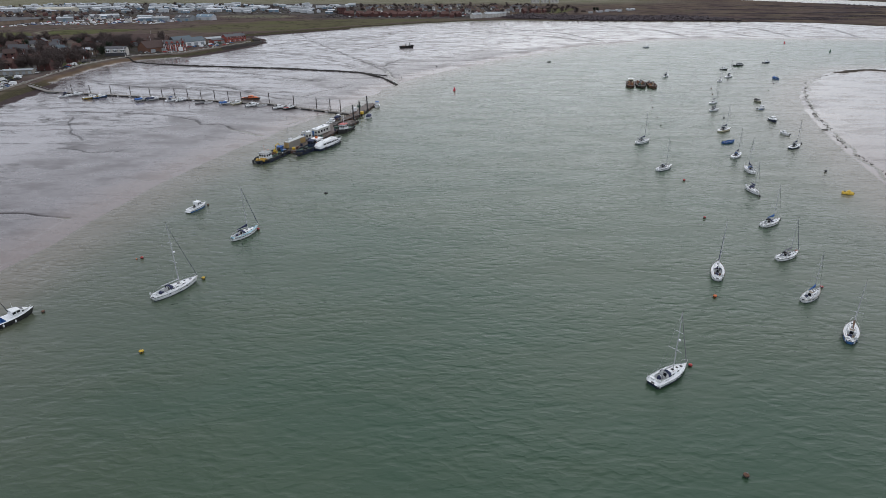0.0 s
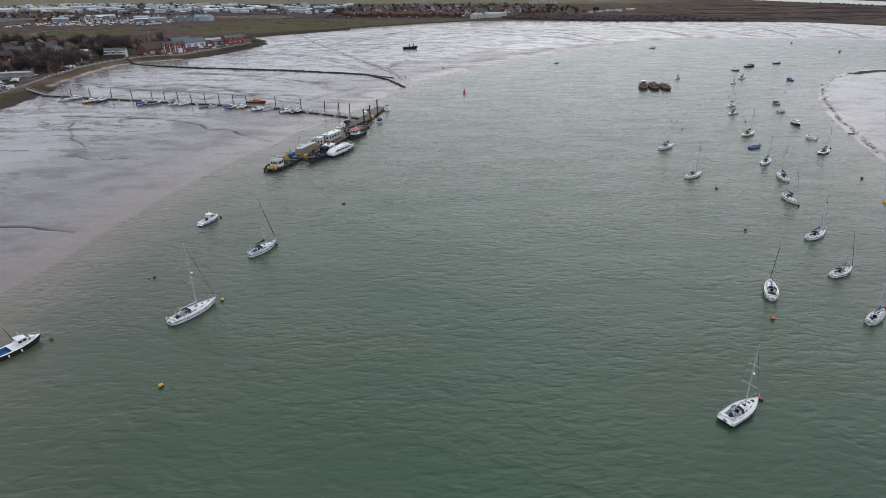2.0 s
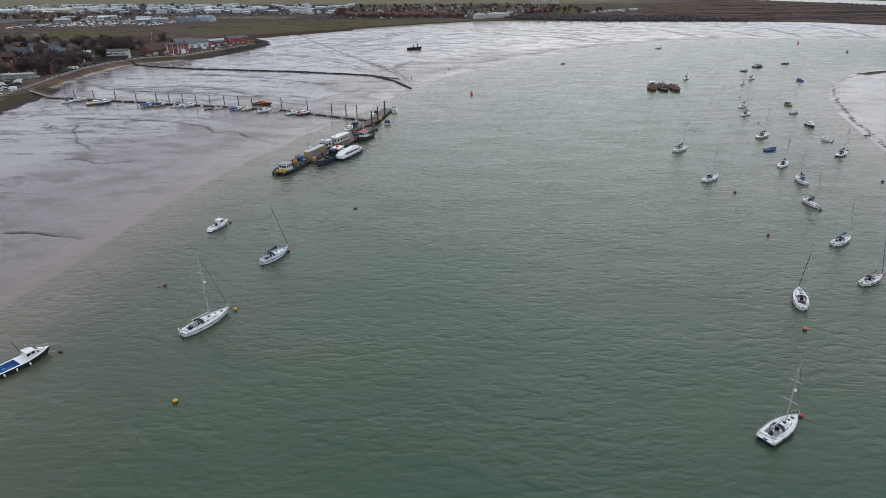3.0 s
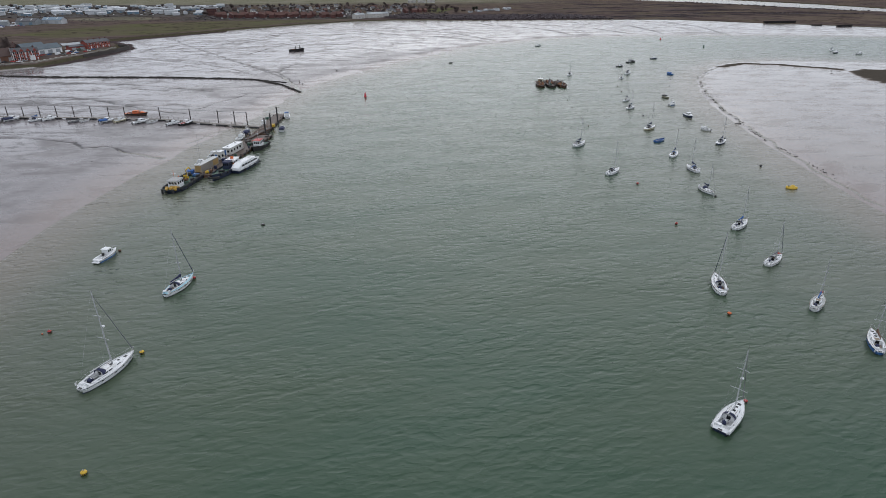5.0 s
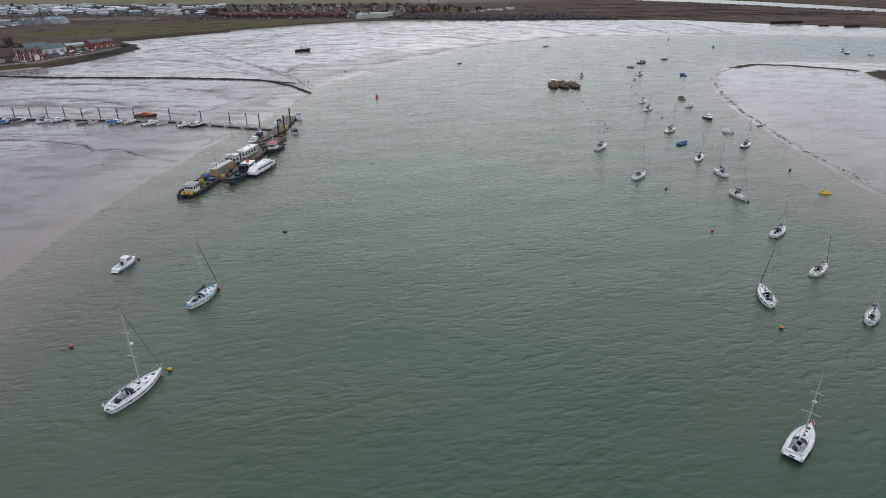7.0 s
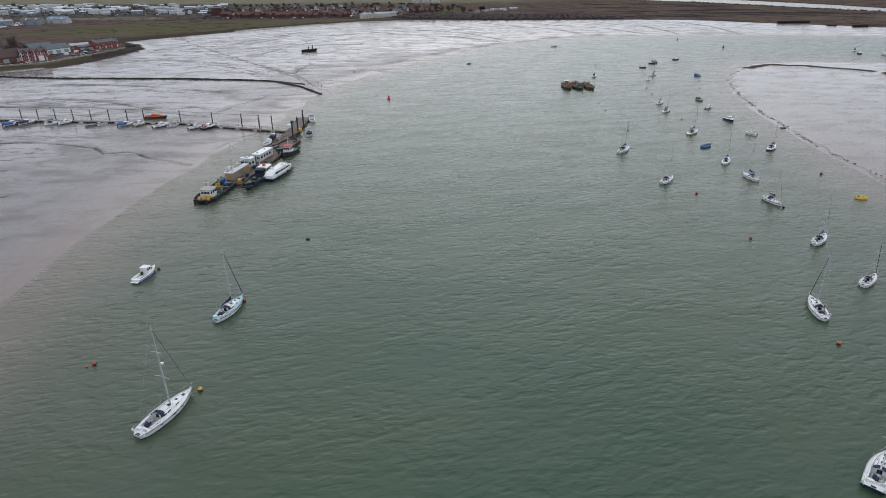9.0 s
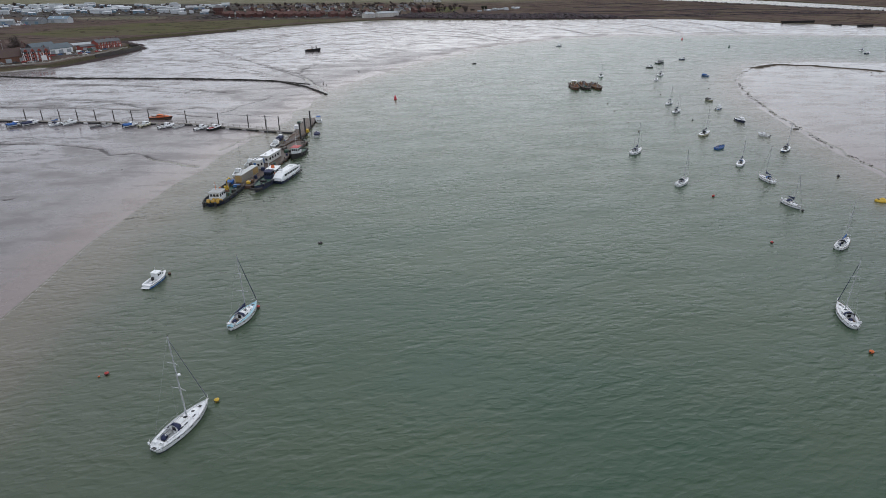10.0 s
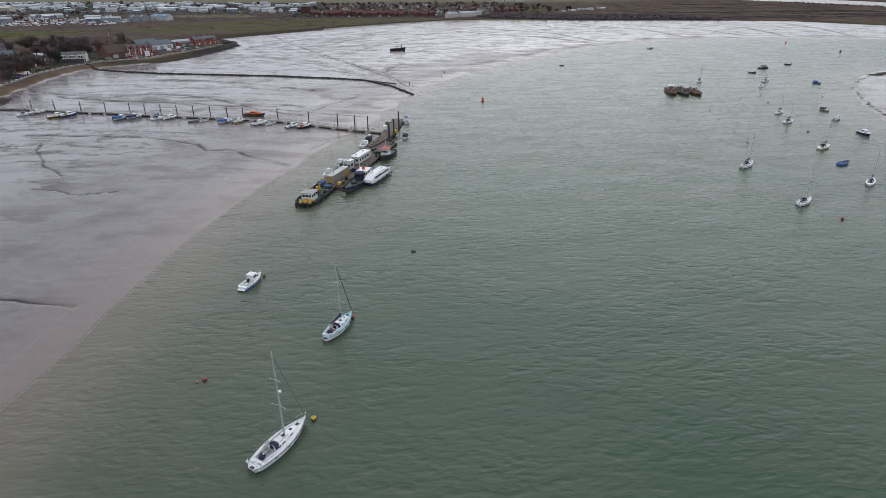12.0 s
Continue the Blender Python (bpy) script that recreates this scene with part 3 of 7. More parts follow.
# ---- tools for building things ----
def part(name, bm, material, parent=None, label="", smooth=True, sharp=0.6):
    me = bpy.data.meshes.new(name)
    bmesh.ops.recalc_face_normals(bm, faces=bm.faces)
    bm.to_mesh(me)
    bm.free()
    me.materials.append(material)
    if smooth:
        me.shade_smooth()
        me.set_sharp_from_angle(angle=sharp)
    ob = new(name, me)
    ob.parent = parent
    return tagged(ob, label)


def empty(name, x, y, z, heading, label, category, group=""):
    ob = new(name)
    ob.empty_display_size = 0.5
    ob.matrix_basis = pose(x, y, z, 0, 0, heading)
    return tagged(ob, label, category, group)


def box(bm, x, y, z, sx, sy, sz, turn=0.0, top=1.0, bevel=0.0):
    """A block standing on z, its top scaled by top; bevel rounds its edges."""
    c, s = math.cos(radians(turn)), math.sin(radians(turn))
    vs = []
    for k, f in ((0, 1.0), (1, top)):
        for ax, ay in ((-1, -1), (1, -1), (1, 1), (-1, 1)):
            px, py = ax * sx / 2 * f, ay * sy / 2 * f
            vs.append(bm.verts.new((x + c * px - s * py, y + s * px + c * py, z + k * sz)))
    fs = [bm.faces.new([vs[i] for i in q]) for q in ((3, 2, 1, 0), (4, 5, 6, 7), (0, 1, 5, 4), (1, 2, 6, 5), (2, 3, 7, 6), (3, 0, 4, 7))]
    if bevel:
        es = {e for f in fs for e in f.edges}
        bmesh.ops.bevel(bm, geom=list(es), offset=bevel, segments=1, affect="EDGES")
    return bm


def block(*a, **k):
    return box(bmesh.new(), *a, **k)


def tube(bm, way, radius, sides=6, end=None):
    """A round bar along a way; end is its radius at the last point."""
    pts = [Vector(p) for p in way]
    rings = []
    for i, p in enumerate(pts):
        d = (pts[min(i + 1, len(pts) - 1)] - pts[max(i - 1, 0)]).normalized()
        u = d.cross(Vector((0, 0, 1)))
        u = u.normalized() if u.length > 0.01 else Vector((1, 0, 0))
        v = d.cross(u)
        r = radius if end is None else radius + (end - radius) * i / (len(pts) - 1)
        rings.append([bm.verts.new(p + r * (math.cos(a) * u + math.sin(a) * v)) for a in (6.28319 * k / sides for k in range(sides))])
    for a, b in zip(rings, rings[1:]):
        for k in range(sides):
            bm.faces.new((a[k], a[(k + 1) % sides], b[(k + 1) % sides], b[k]))
    bm.faces.new(rings[0][::-1])
    bm.faces.new(rings[-1])
    return bm


def bar(way, radius, sides=6, end=None):
    return tube(bmesh.new(), way, radius, sides, end)


def loft(rings, closed=False, caps=True, bm=None):
    """A skin over cross sections with equal numbers of points."""
    bm = bm or bmesh.new()
    vs = [[bm.verts.new(p) for p in ring] for ring in rings]
    n = len(vs[0])
    for a, b in zip(vs, vs[1:]):
        for k in range(n if closed else n - 1):
            bm.faces.new((a[k], a[(k + 1) % n], b[(k + 1) % n], b[k]))
    if caps:
        bm.faces.new(vs[0][::-1])
        bm.faces.new(vs[-1])
    return bm


def lathe(profile, sides=14):
    """A turned body from (radius, height) points."""
    rings = [[(r * math.cos(6.28319 * k / sides), r * math.sin(6.28319 * k / sides), z) for k in range(sides)] for r, z in profile]
    return loft(rings, True)


def hull_lines(length, beam, free, transom=0.7, fullest=0.42, power=2.1, rake=0.07, sheer=0.35, stations=15, scoop=1.0, tuck=0.12):
    """Stations of a hull from stern to bow: place along, half breadth and deck height. tuck rounds the quarters."""
    cuts = (0, 0.025, 0.07, 0.14, 0.215, 0.29, 0.36, 0.43, 0.5, 0.58, 0.66, 0.74, 0.82, 0.9, 0.96, 1.0) if stations == 15 else [i / (stations - 1) for i in range(stations)]
    out = []
    for s in cuts:
        if s < fullest:
            f = transom + (1 - transom) * math.sin(1.5708 * s / fullest)
        else:
            f = 1 - ((s - fullest) / (1 - fullest)) ** power
        f *= 1 - tuck * max(0.0, 1 - s / 0.08) ** 2
        low = 1 - (1 - scoop) * max(0.0, 1 - s / 0.07)
        out.append(((s - 0.5) * length, max(0.03, beam / 2 * f), free * (1 + sheer * (s - 0.3) * abs(s - 0.3) * 1.6) * low, s, rake * length))
    return out


def hull_mesh(lines, flare=0.9):
    rings = []
    for x, w, z, s, rake in lines:
        half = [(w, z), (w * (flare + 0.07), z * 0.55), (w * flare, 0.02), (w * flare * 0.72, -0.28), (w * 0.25, -0.5)]
        pull = [0, 0.35, 0.8, 0.95, 1.0]
        side = [(x - rake * q * s**4 + 0.07 * abs(lines[0][0]) * q * max(0.0, 1 - s * 9), y, h) for (y, h), q in zip(half, pull)]
        rings.append(side + [(px, -y, h) for px, y, h in reversed(side)])
    return loft(rings)


def stripe_mesh(lines, flare, low, high, proud=0.02):
    """A band round the hull between two heights."""
    bm = bmesh.new()
    for sign in (1, -1):
        rings = []
        for x, w, z, s, rake in lines:
            def at(h):
                q = h / z
                k = flare + 0.07 * min(1, q / 0.55) + (0.93 - flare) * max(0, q - 0.55) / 0.45
                return (x - rake * (0.8 - 0.8 * q) * s**4 + (proud if s == 1 else 0), sign * (w * k + proud), h)
            rings.append([at(low), at(high)])
        loft(rings, caps=False, bm=bm)
    return bm


def deck_mesh(lines, well=None, drop=0.03, camber=0.05, share=0.6):
    """A cambered deck, left open over the cockpit well (from, to along the boat)."""
    bm = bmesh.new()
    cuts = (-0.99, -share, -0.3, 0, 0.3, share, 0.99)
    rows = [[bm.verts.new((x, w * c, z - drop + camber * (1 - c * c) * min(1, w))) for c in cuts] for x, w, z, s, r in lines]
    for i, (a, b) in enumerate(zip(rows, rows[1:])):
        hole = well and lines[i][0] >= well[0] - 1e-6 and lines[i + 1][0] <= well[1] + 1e-6
        for k in range(6):
            if not (hole and 1 <= k <= 4):
                bm.faces.new((a[k], a[k + 1], b[k + 1], b[k]))
    return bm


def well_mesh(lines, well, depth, share=0.6, drop=0.03, camber=0.05):
    """The sunk cockpit: walls and sole."""
    inside = [q for q in lines if well[0] - 1e-6 <= q[0] <= well[1] + 1e-6]
    rings = []
    for x, w, z, s, r in inside:
        y, h = w * share, z - drop + camber * (1 - share**2) * min(1, w)
        rings.append([(x, y, h), (x, y * 0.86, z - depth), (x, -y * 0.86, z - depth), (x, -y, h)])
    return loft(rings)


def along(lines, x):
    """Half breadth and deck height at a place along the boat."""
    xs = [q[0] for q in lines]
    return float(np.interp(x, xs, [q[1] for q in lines])), float(np.interp(x, xs, [q[2] for q in lines]))


def house_mesh(sections, round_top=0.08):
    """A cabin from sections (x, half width, foot, head, lean)."""
    rings = []
    for x, w, z0, z1, lean in sections:
        rings.append([(x, w, z0), (x, w - lean, z1 - round_top), (x, w - lean - 0.12, z1), (x, 0, z1 + round_top * 0.6),
                      (x, -w + lean + 0.12, z1), (x, -w + lean, z1 - round_top), (x, -w, z0)])
    return loft(rings)


def pane_strip(sections, low, high, i, j, a=0.08, b=0.92, proud=0.015, side=1):
    """One window let into a cabin's side between two sections."""
    def at(k, t, q):
        (x0, w0, f0, h0, l0), (x1, w1, f1, h1, l1) = sections[k], sections[k + 1]
        x, w, f, h, ln = (u + (v - u) * t for u, v in zip((x0, w0, f0, h0, l0), (x1, w1, f1, h1, l1)))
        return (x, side * (w - ln * q + proud), f + (h - f) * q)
    bm = bmesh.new()
    front = [at(i, a, low), at(j, b, low), at(j, b, high), at(i, a, high)]
    back = [(x, y - side * 0.04, z) for x, y, z in front]
    return loft([front, back], True, True, bm)


def yacht(x, y, heading, length, label, hull=WHITE, deck=WHITE, mast=1.3, mast_at=0.09, cover=CANVAS, hood=CANVAS, genoa=SAIL, stripe=NAVY, transom=0.72,
          coach=WHITE, near=True, ketch=False, sole=TEAK, beam=None, wheel=False, group="moored yachts", tuck=0.45):
    """A cruising yacht at its mooring, sails stowed."""
    boat = empty("sailing_yacht", x, y, 0, heading, label, "yacht", group)
    b = beam or length * 0.325
    free = 0.48 + length * 0.042
    L = hull_lines(length, b, free, transom, scoop=0.78, tuck=tuck)
    h = part("hull", hull_mesh(L), hull, boat)
    part("boot_stripe", stripe_mesh(L, 0.9, 0.03, 0.16), stripe if stripe is not WHITE else BLACK, h)
    part("sheer_stripe", stripe_mesh(L, 0.9, free * (0.80 if stripe is not WHITE else 0.55), free * (0.88 if stripe is not WHITE else 0.97)), stripe, h)
    well = (L[3][0], L[6][0])
    part("deck", deck_mesh(L, well), deck, boat)
    c = part("cockpit", well_mesh(L, well, 0.55), WHITE if near else GREYCANVAS, boat)
    wz = along(L, well[0])[1]
    for sgn in (1, -1):
        w = along(L, (well[0] + well[1]) / 2)[0]
        part("bench", block((well[0] + well[1]) / 2, sgn * w * 0.36, wz - 0.5, well[1] - well[0] - 0.15, w * 0.3, 0.28, bevel=0.03), sole, c)
    part("grating", block((well[0] + well[1]) / 2, 0, wz - 0.54, well[1] - well[0] - 0.3, b * 0.16, 0.05), sole, c)
    # coachroof
    x0, x1 = well[1], length * 0.27
    sec = []
    for k in range(6):
        t = k / 5
        px = x0 + (x1 - x0) * t
        w, z = along(L, px)
        sec.append((px, w * (0.62 - 0.10 * t), z - 0.02, z + 0.5 - 0.34 * t**1.5, 0.10))
    roof = part("coachroof", house_mesh(sec), coach, boat)
    for side in (1, -1):
        for i in (0, 1, 3):
            part("window", pane_strip(sec, 0.34, 0.74, i, i, 0.12, 0.88, side=side), GLASS, roof)
    for px, sz in ((x0 + (x1 - x0) * 0.5, 0.5), (x0 + (x1 - x0) * 0.83, 0.42)):
        z = float(np.interp(px, [q[0] for q in sec], [q[3] for q in sec]))
        part("hatch", block(px, 0, z + 0.03, sz, sz, 0.06, bevel=0.015), GLASS, roof)
    w, z = along(L, length * 0.34)
    part("foredeck_hatch", block(length * 0.33, 0, z + 0.0, 0.5, 0.5, 0.07, bevel=0.015), GLASS, boat)
    part("companionway", block(x0 - 0.03, 0, wz - 0.1, 0.05, 0.6, 0.62), GLASS, roof)
    part("sliding_hatch", block(x0 + 0.55, 0, along(L, x0)[1] + 0.5, 0.8, 0.75, 0.06, bevel=0.02), sole, roof)
    # spray hood over the companionway
    if hood:
        rings = []
        hw = along(L, x0)[0] * 0.60
        for px, r, up in ((x0 - 0.25, 1.0, 0.95), (x0 + 0.1, 1.0, 1.0), (x0 + 0.45, 0.95, 0.82), (x0 + 0.85, 0.85, 0.42)):
            zb = along(L, x0)[1] + 0.12
            rings.append([(px, hw * r * math.cos(a), zb + up * math.sin(a) ** 0.7) for a in (k * math.pi / 10 for k in range(11))])
        part("spray_hood", loft(rings, caps=False), hood, boat)
    # mast and rig
    mx = length * mast_at
    mz = float(np.interp(mx, [q[0] for q in sec], [q[3] for q in sec]))
    top = length * mast
    pole = part("mast", bar([(mx, 0, mz - 0.1), (mx - 0.08, 0, top * 0.55), (mx - 0.18, 0, top)], 0.0118 * length, 8, 0.0076 * length), ALLOY, boat)
    part("masthead_gear", bar([(mx - 0.35, 0, top + 0.02), (mx + 0.3, 0, top + 0.08)], 0.025), BLACK, pole)
    part("aerial", bar([(mx - 0.2, 0, top), (mx - 0.2, 0, top + 0.7)], 0.012, 4), BLACK, pole)
    tips = []
    for f, wide in ((0.42, 0.40), (0.70, 0.30)):
        for sgn in (1, -1):
            tip = (mx - 0.35, sgn * b * wide, top * f + 0.1)
            part("spreader", bar([(mx - 0.05, 0, top * f), tip], 0.06, 5, 0.04), ALLOY, pole)
            tips.append((sgn, tip))
    cw = along(L, mx - 0.3)
    for sgn in (1, -1):
        mine = [t for q, t in tips if q == sgn]
        part("shroud", bar([(mx - 0.3, sgn * cw[0] * 0.95, cw[1]), mine[0], mine[1], (mx - 0.16, 0, top * 0.97)], 0.008, 4), STEEL, boat)
        part("lower_shroud", bar([(mx - 0.6, sgn * cw[0] * 0.95, cw[1]), (mx - 0.06, 0, top * 0.42)], 0.007, 4), STEEL, boat)
    bz = L[-1][2]
    part("forestay", bar([(L[-1][0] - 0.15, 0, bz + 0.25), (mx - 0.1, 0, top * 0.95)], 0.022 if not genoa else 0.0075 * length, 6, 0.05), genoa or STEEL, boat, "furled headsail on its stay" if genoa else "")
    part("backstay", bar([(L[0][0] + 0.1, 0, L[0][2]), (mx - 0.2, 0, top)], 0.009, 4), STEEL, boat)
    boom = part("boom", bar([(mx - 0.12, 0, mz + 0.95), (mx - length * 0.36, 0, mz + 1.05)], 0.11, 8), ALLOY, boat)
    if cover:
        rings = []
        for k in range(9):
            t = k / 8
            px, r = mx - 0.1 - t * length * 0.34, 0.30 - 0.17 * t + 0.02 * math.sin(k * 2.3)
            rings.append([(px, 0.55 * r * math.cos(a), mz + 1.12 + 0.1 * t + r * math.sin(a) + (0.25 * (1 - t) ** 3 if math.sin(a) > 0 else 0)) for a in (j * 0.7854 for j in range(8))])
        part("sail_cover", loft(rings, True), cover, boom)
    # rails
    z = along(L, length * 0.42)
    part("pulpit", bar([(length * 0.39, along(L, length * 0.39)[0], z[1] + 0.6), (length * 0.47, 0.25, bz + 0.65), (length * 0.505, 0, bz + 0.68), (length * 0.47, -0.25, bz + 0.65),
                        (length * 0.39, -along(L, length * 0.39)[0], z[1] + 0.6)], 0.03, 5), STEEL, boat)
    w0, z0 = along(L, L[2][0])
    part("pushpit", bar([(L[2][0], w0, z0 + 0.6), (L[1][0], L[1][1] * 0.95, z0 + 0.62), (L[1][0], -L[1][1] * 0.95, z0 + 0.62), (L[2][0], -w0, z0 + 0.6)], 0.025, 5), STEEL, boat)
    if near:
        for sgn in (1, -1):
            wire = []
            for k in range(5):
                px = L[1][0] + (length * 0.39 - L[1][0]) * k / 4
                w, z = along(L, px)
                wire.append((px, sgn * w * 0.96, z + 0.58))
                part("stanchion", bar([(px, sgn * w * 0.96, z - 0.02), wire[-1]], 0.018, 4), STEEL, boat)
            part("guard_wire", bar(wire, 0.01, 4), STEEL, boat)
            part("toe_rail", bar([(q[0], sgn * q[1] * 0.985, q[2] + 0.02) for q in L], 0.03, 4), sole, boat)
            part("winch", lathe([(0.001, 0), (0.10, 0), (0.075, 0.08), (0.09, 0.17), (0.001, 0.18)], 8), STEEL, boat).location = ((well[0] + well[1]) / 2, sgn * along(L, (well[0] + well[1]) / 2)[0] * 0.72, wz + 0.02)
        for sgn in (1, -1):
            part("coaming", bar([(well[0] + 0.1, sgn * along(L, well[0])[0] * 0.66, wz + 0.1), (well[1] + 0.2, sgn * along(L, well[1])[0] * 0.66, wz + 0.16)], 0.11, 6), WHITE, c)
            part("fender", lathe([(0.001, -0.34), (0.10, -0.28), (0.12, 0), (0.10, 0.28), (0.001, 0.34)], 8), WHITE, boat).location = (L[1][0] + 0.2, sgn * (L[1][1] + 0.1), L[1][2] - 0.1)
        part("transom_gate", block(L[0][0] + 0.28, 0, L[1][2] - 0.02, 0.5, b * 0.2, 0.07, bevel=0.02), GLASS, boat)
        part("deck_line", bar([(length * 0.44, 0.12, bz + 0.04), (length * 0.2, b * 0.27, along(L, length * 0.2)[1] + 0.04), (well[1] + 0.3, b * 0.33, wz + 0.05)], 0.02, 4), NAVY, boat)
        part("kicking_strap", bar([(mx - 0.15, 0, mz + 0.05), (mx - 1.3, 0, mz + 0.93)], 0.03, 4), BLACK, boom)
        part("liferaft", block(L[2][0] + 0.25, b * 0.16, L[2][2] + 0.02, 0.55, 0.8, 0.3, bevel=0.08), WHITE, boat)
        part("lifebuoy", lathe([(0.2, -0.06), (0.34, -0.06), (0.36, 0), (0.34, 0.06), (0.2, 0.06)], 10), WHITE, boat).matrix_basis = pose(L[2][0], -b * 0.28, L[2][2] + 0.45, 0, 80)
        part("locker_lid", block(L[2][0] + 0.3, -b * 0.12, L[2][2] + 0.01, 0.5, 0.6, 0.05, bevel=0.02), DECK, boat)
        for sgn in (1, -1):
            part("grab_rail", bar([(x0 + 0.4, sgn * b * 0.17, along(L, x0)[1] + 0.56), (x0 + (x1 - x0) * 0.6, sgn * b * 0.16, along(L, x1)[1] + 0.42)], 0.025, 4), TEAK, roof)
            for t in (0.28, 0.5, 0.66):
                fx = (t - 0.5) * length
                part("portlight", block(fx, sgn * (along(L, fx)[0] * 0.985 + 0.0), along(L, fx)[1] * 0.66, 0.45, 0.07, 0.16, bevel=0.02), GLASS, h)
        part("cockpit_bag", block(well[0] + 0.75, b * 0.05, wz - 0.25, length * 0.085, length * 0.075, 0.6, 15, 0.75, 0.12), CANVAS, c)
    if wheel:
        part("radome", lathe([(0.001, -0.14), (0.26, -0.12), (0.28, 0), (0.24, 0.12), (0.001, 0.15)], 10), WHITE, pole).location = (mx + 0.28, 0, top * 0.56)
        part("stern_outboard", block(L[1][0] + 0.1, b * 0.3, L[1][2] + 0.25, 0.3, 0.3, 0.5, 10, 0.8, 0.08), WHITE, boat)
        px = well[0] + 0.9
        ped = part("pedestal", block(px, 0, wz - 0.5, 0.25, 0.3, 0.95, top=0.7, bevel=0.03), WHITE, c)
        ring = [(px - 0.18, 0.5 * math.cos(a), wz + 0.35 + 0.5 * math.sin(a)) for a in (k * 0.5236 for k in range(13))]
        part("wheel", bar(ring, 0.025, 5), BLACK, ped)
    if ketch:
        qx = -length * 0.33
        q = part("mizzen_mast", bar([(qx, 0, along(L, qx)[1] - 0.1), (qx - 0.1, 0, length * 0.86)], 0.08, 8, 0.045), ALLOY, boat)
        part("mizzen_boom", bar([(qx - 0.1, 0, free + 1.3), (qx - length * 0.2, 0, free + 1.4)], 0.09, 6), cover or ALLOY, q)
    part("mooring_rope", bar([(L[-1][0] - 0.1, 0, bz), (L[-1][0] + 0.5, 0.1, 0.4), (L[-1][0] + 0.9, 0.15, 0.02)], 0.025, 4), GREYCANVAS, boat)
    return boat


def motor_boat(x, y, heading, length, label, hull=WHITE, deck=WHITE, top=WHITE, stripe=BLUE, cabin=(0.02, 0.34), height=1.15, well=True, awning=None, outboard=True,
               group="moored motor boats", name="motor_boat", beam=None, roof=None, z=0.0, sole=DECK):
    """A small launch or cruiser with a cabin, an open cockpit and an outboard."""
    boat = empty(name, x, y, z, heading, label, "motor boat", group)
    b = beam or length * 0.36
    free = 0.5 + length * 0.05
    L = hull_lines(length, b, free, 0.88, 0.38, 2.6, 0.09, 0.5)
    h = part("hull", hull_mesh(L, 0.84), hull, boat)
    if stripe:
        part("hull_stripe", stripe_mesh(L, 0.84, 0.05, free * 0.45), stripe, h)
    part("rubbing_strake", stripe_mesh(L, 0.84, free * 0.86, free * 0.95, 0.05), BLACK, h)
    hole = (L[2][0], L[7][0]) if well else None
    part("deck", deck_mesh(L, hole, share=0.75), deck, boat)
    if well:
        c = part("cockpit", well_mesh(L, hole, free * 0.75, share=0.75), sole, boat)
        part("stern_seat", block(hole[0] + 0.35, 0, free * 0.35, 0.5, b * 0.5, 0.35, bevel=0.03), top, c)
        part("engine_box", block(hole[0] + 1.4, 0, free * 0.3, 0.8, 0.7, 0.45, bevel=0.05), sole, c)
    if cabin:
        x0, x1 = cabin[0] * length - 0.08 * length, cabin[1] * length
        sec = []
        for k in range(5):
            t = k / 4
            px = x0 + (x1 - x0) * t
            w, zz = along(L, px)
            sec.append((px, w * (0.74 - 0.1 * t), zz - 0.02, zz + height * (1 if t < 0.45 else 1 - 0.75 * ((t - 0.45) / 0.55) ** 0.8), 0.12))
        house = part("wheelhouse", house_mesh(sec), top, boat)
        for side in (1, -1):
            for i in (0, 1):
                part("window", pane_strip(sec, 0.5, 0.84, i, i, 0.1, 0.9, side=side), GLASS, house)
            part("port", pane_strip(sec, 0.35, 0.7, 2, 2, 0.35, 0.9, side=side), GLASS, house)
        for sgn in (-1, 1):
            (xa, wa, fa, ha, _), (xb, wb, fb, hb, _) = sec[2], sec[3]
            bm = bmesh.new()
            p0, p1 = Vector((xa + 0.15 * (xb - xa), 0, ha - 0.15 * (ha - hb) + 0.05)), Vector((xa + 0.85 * (xb - xa), 0, ha - 0.85 * (ha - hb) + 0.05))
            ya, yb = sgn * 0.06, sgn * (wa - 0.32)
            q = [(p0.x, ya, p0.z + 0.03), (p0.x, yb, p0.z), (p1.x, yb, p1.z), (p1.x, ya, p1.z + 0.03)]
            loft([q, [(u - 0.03, v, t - 0.05) for u, v, t in q]], True, True, bm)
            part("windscreen", bm, GLASS, house)
        if roof:
            part("roof", block((sec[0][0] + sec[2][0]) / 2 - 0.1, 0, sec[0][3] + 0.02, sec[2][0] - sec[0][0] + 0.35, sec[0][1] * 1.8, 0.09, bevel=0.03), roof, house)
        part("mast", bar([(sec[1][0], 0, sec[1][3]), (sec[1][0] - 0.15, 0, sec[1][3] + 1.3)], 0.035, 5), WHITE, house)
    if awning:
        rings = []
        for k in range(5):
            px = L[1][0] + (L[8][0] - L[1][0]) * k / 4
            w, zz = along(L, px)
            rings.append([(px, w * 0.95 * math.cos(a), zz + 0.1 + (0.75 + 0.15 * math.sin(k * 2.1)) * math.sin(a) ** 0.6) for a in (j * math.pi / 8 for j in range(9))])
        part("cockpit_cover", loft(rings), awning, boat)
    w, zz = along(L, length * 0.3)
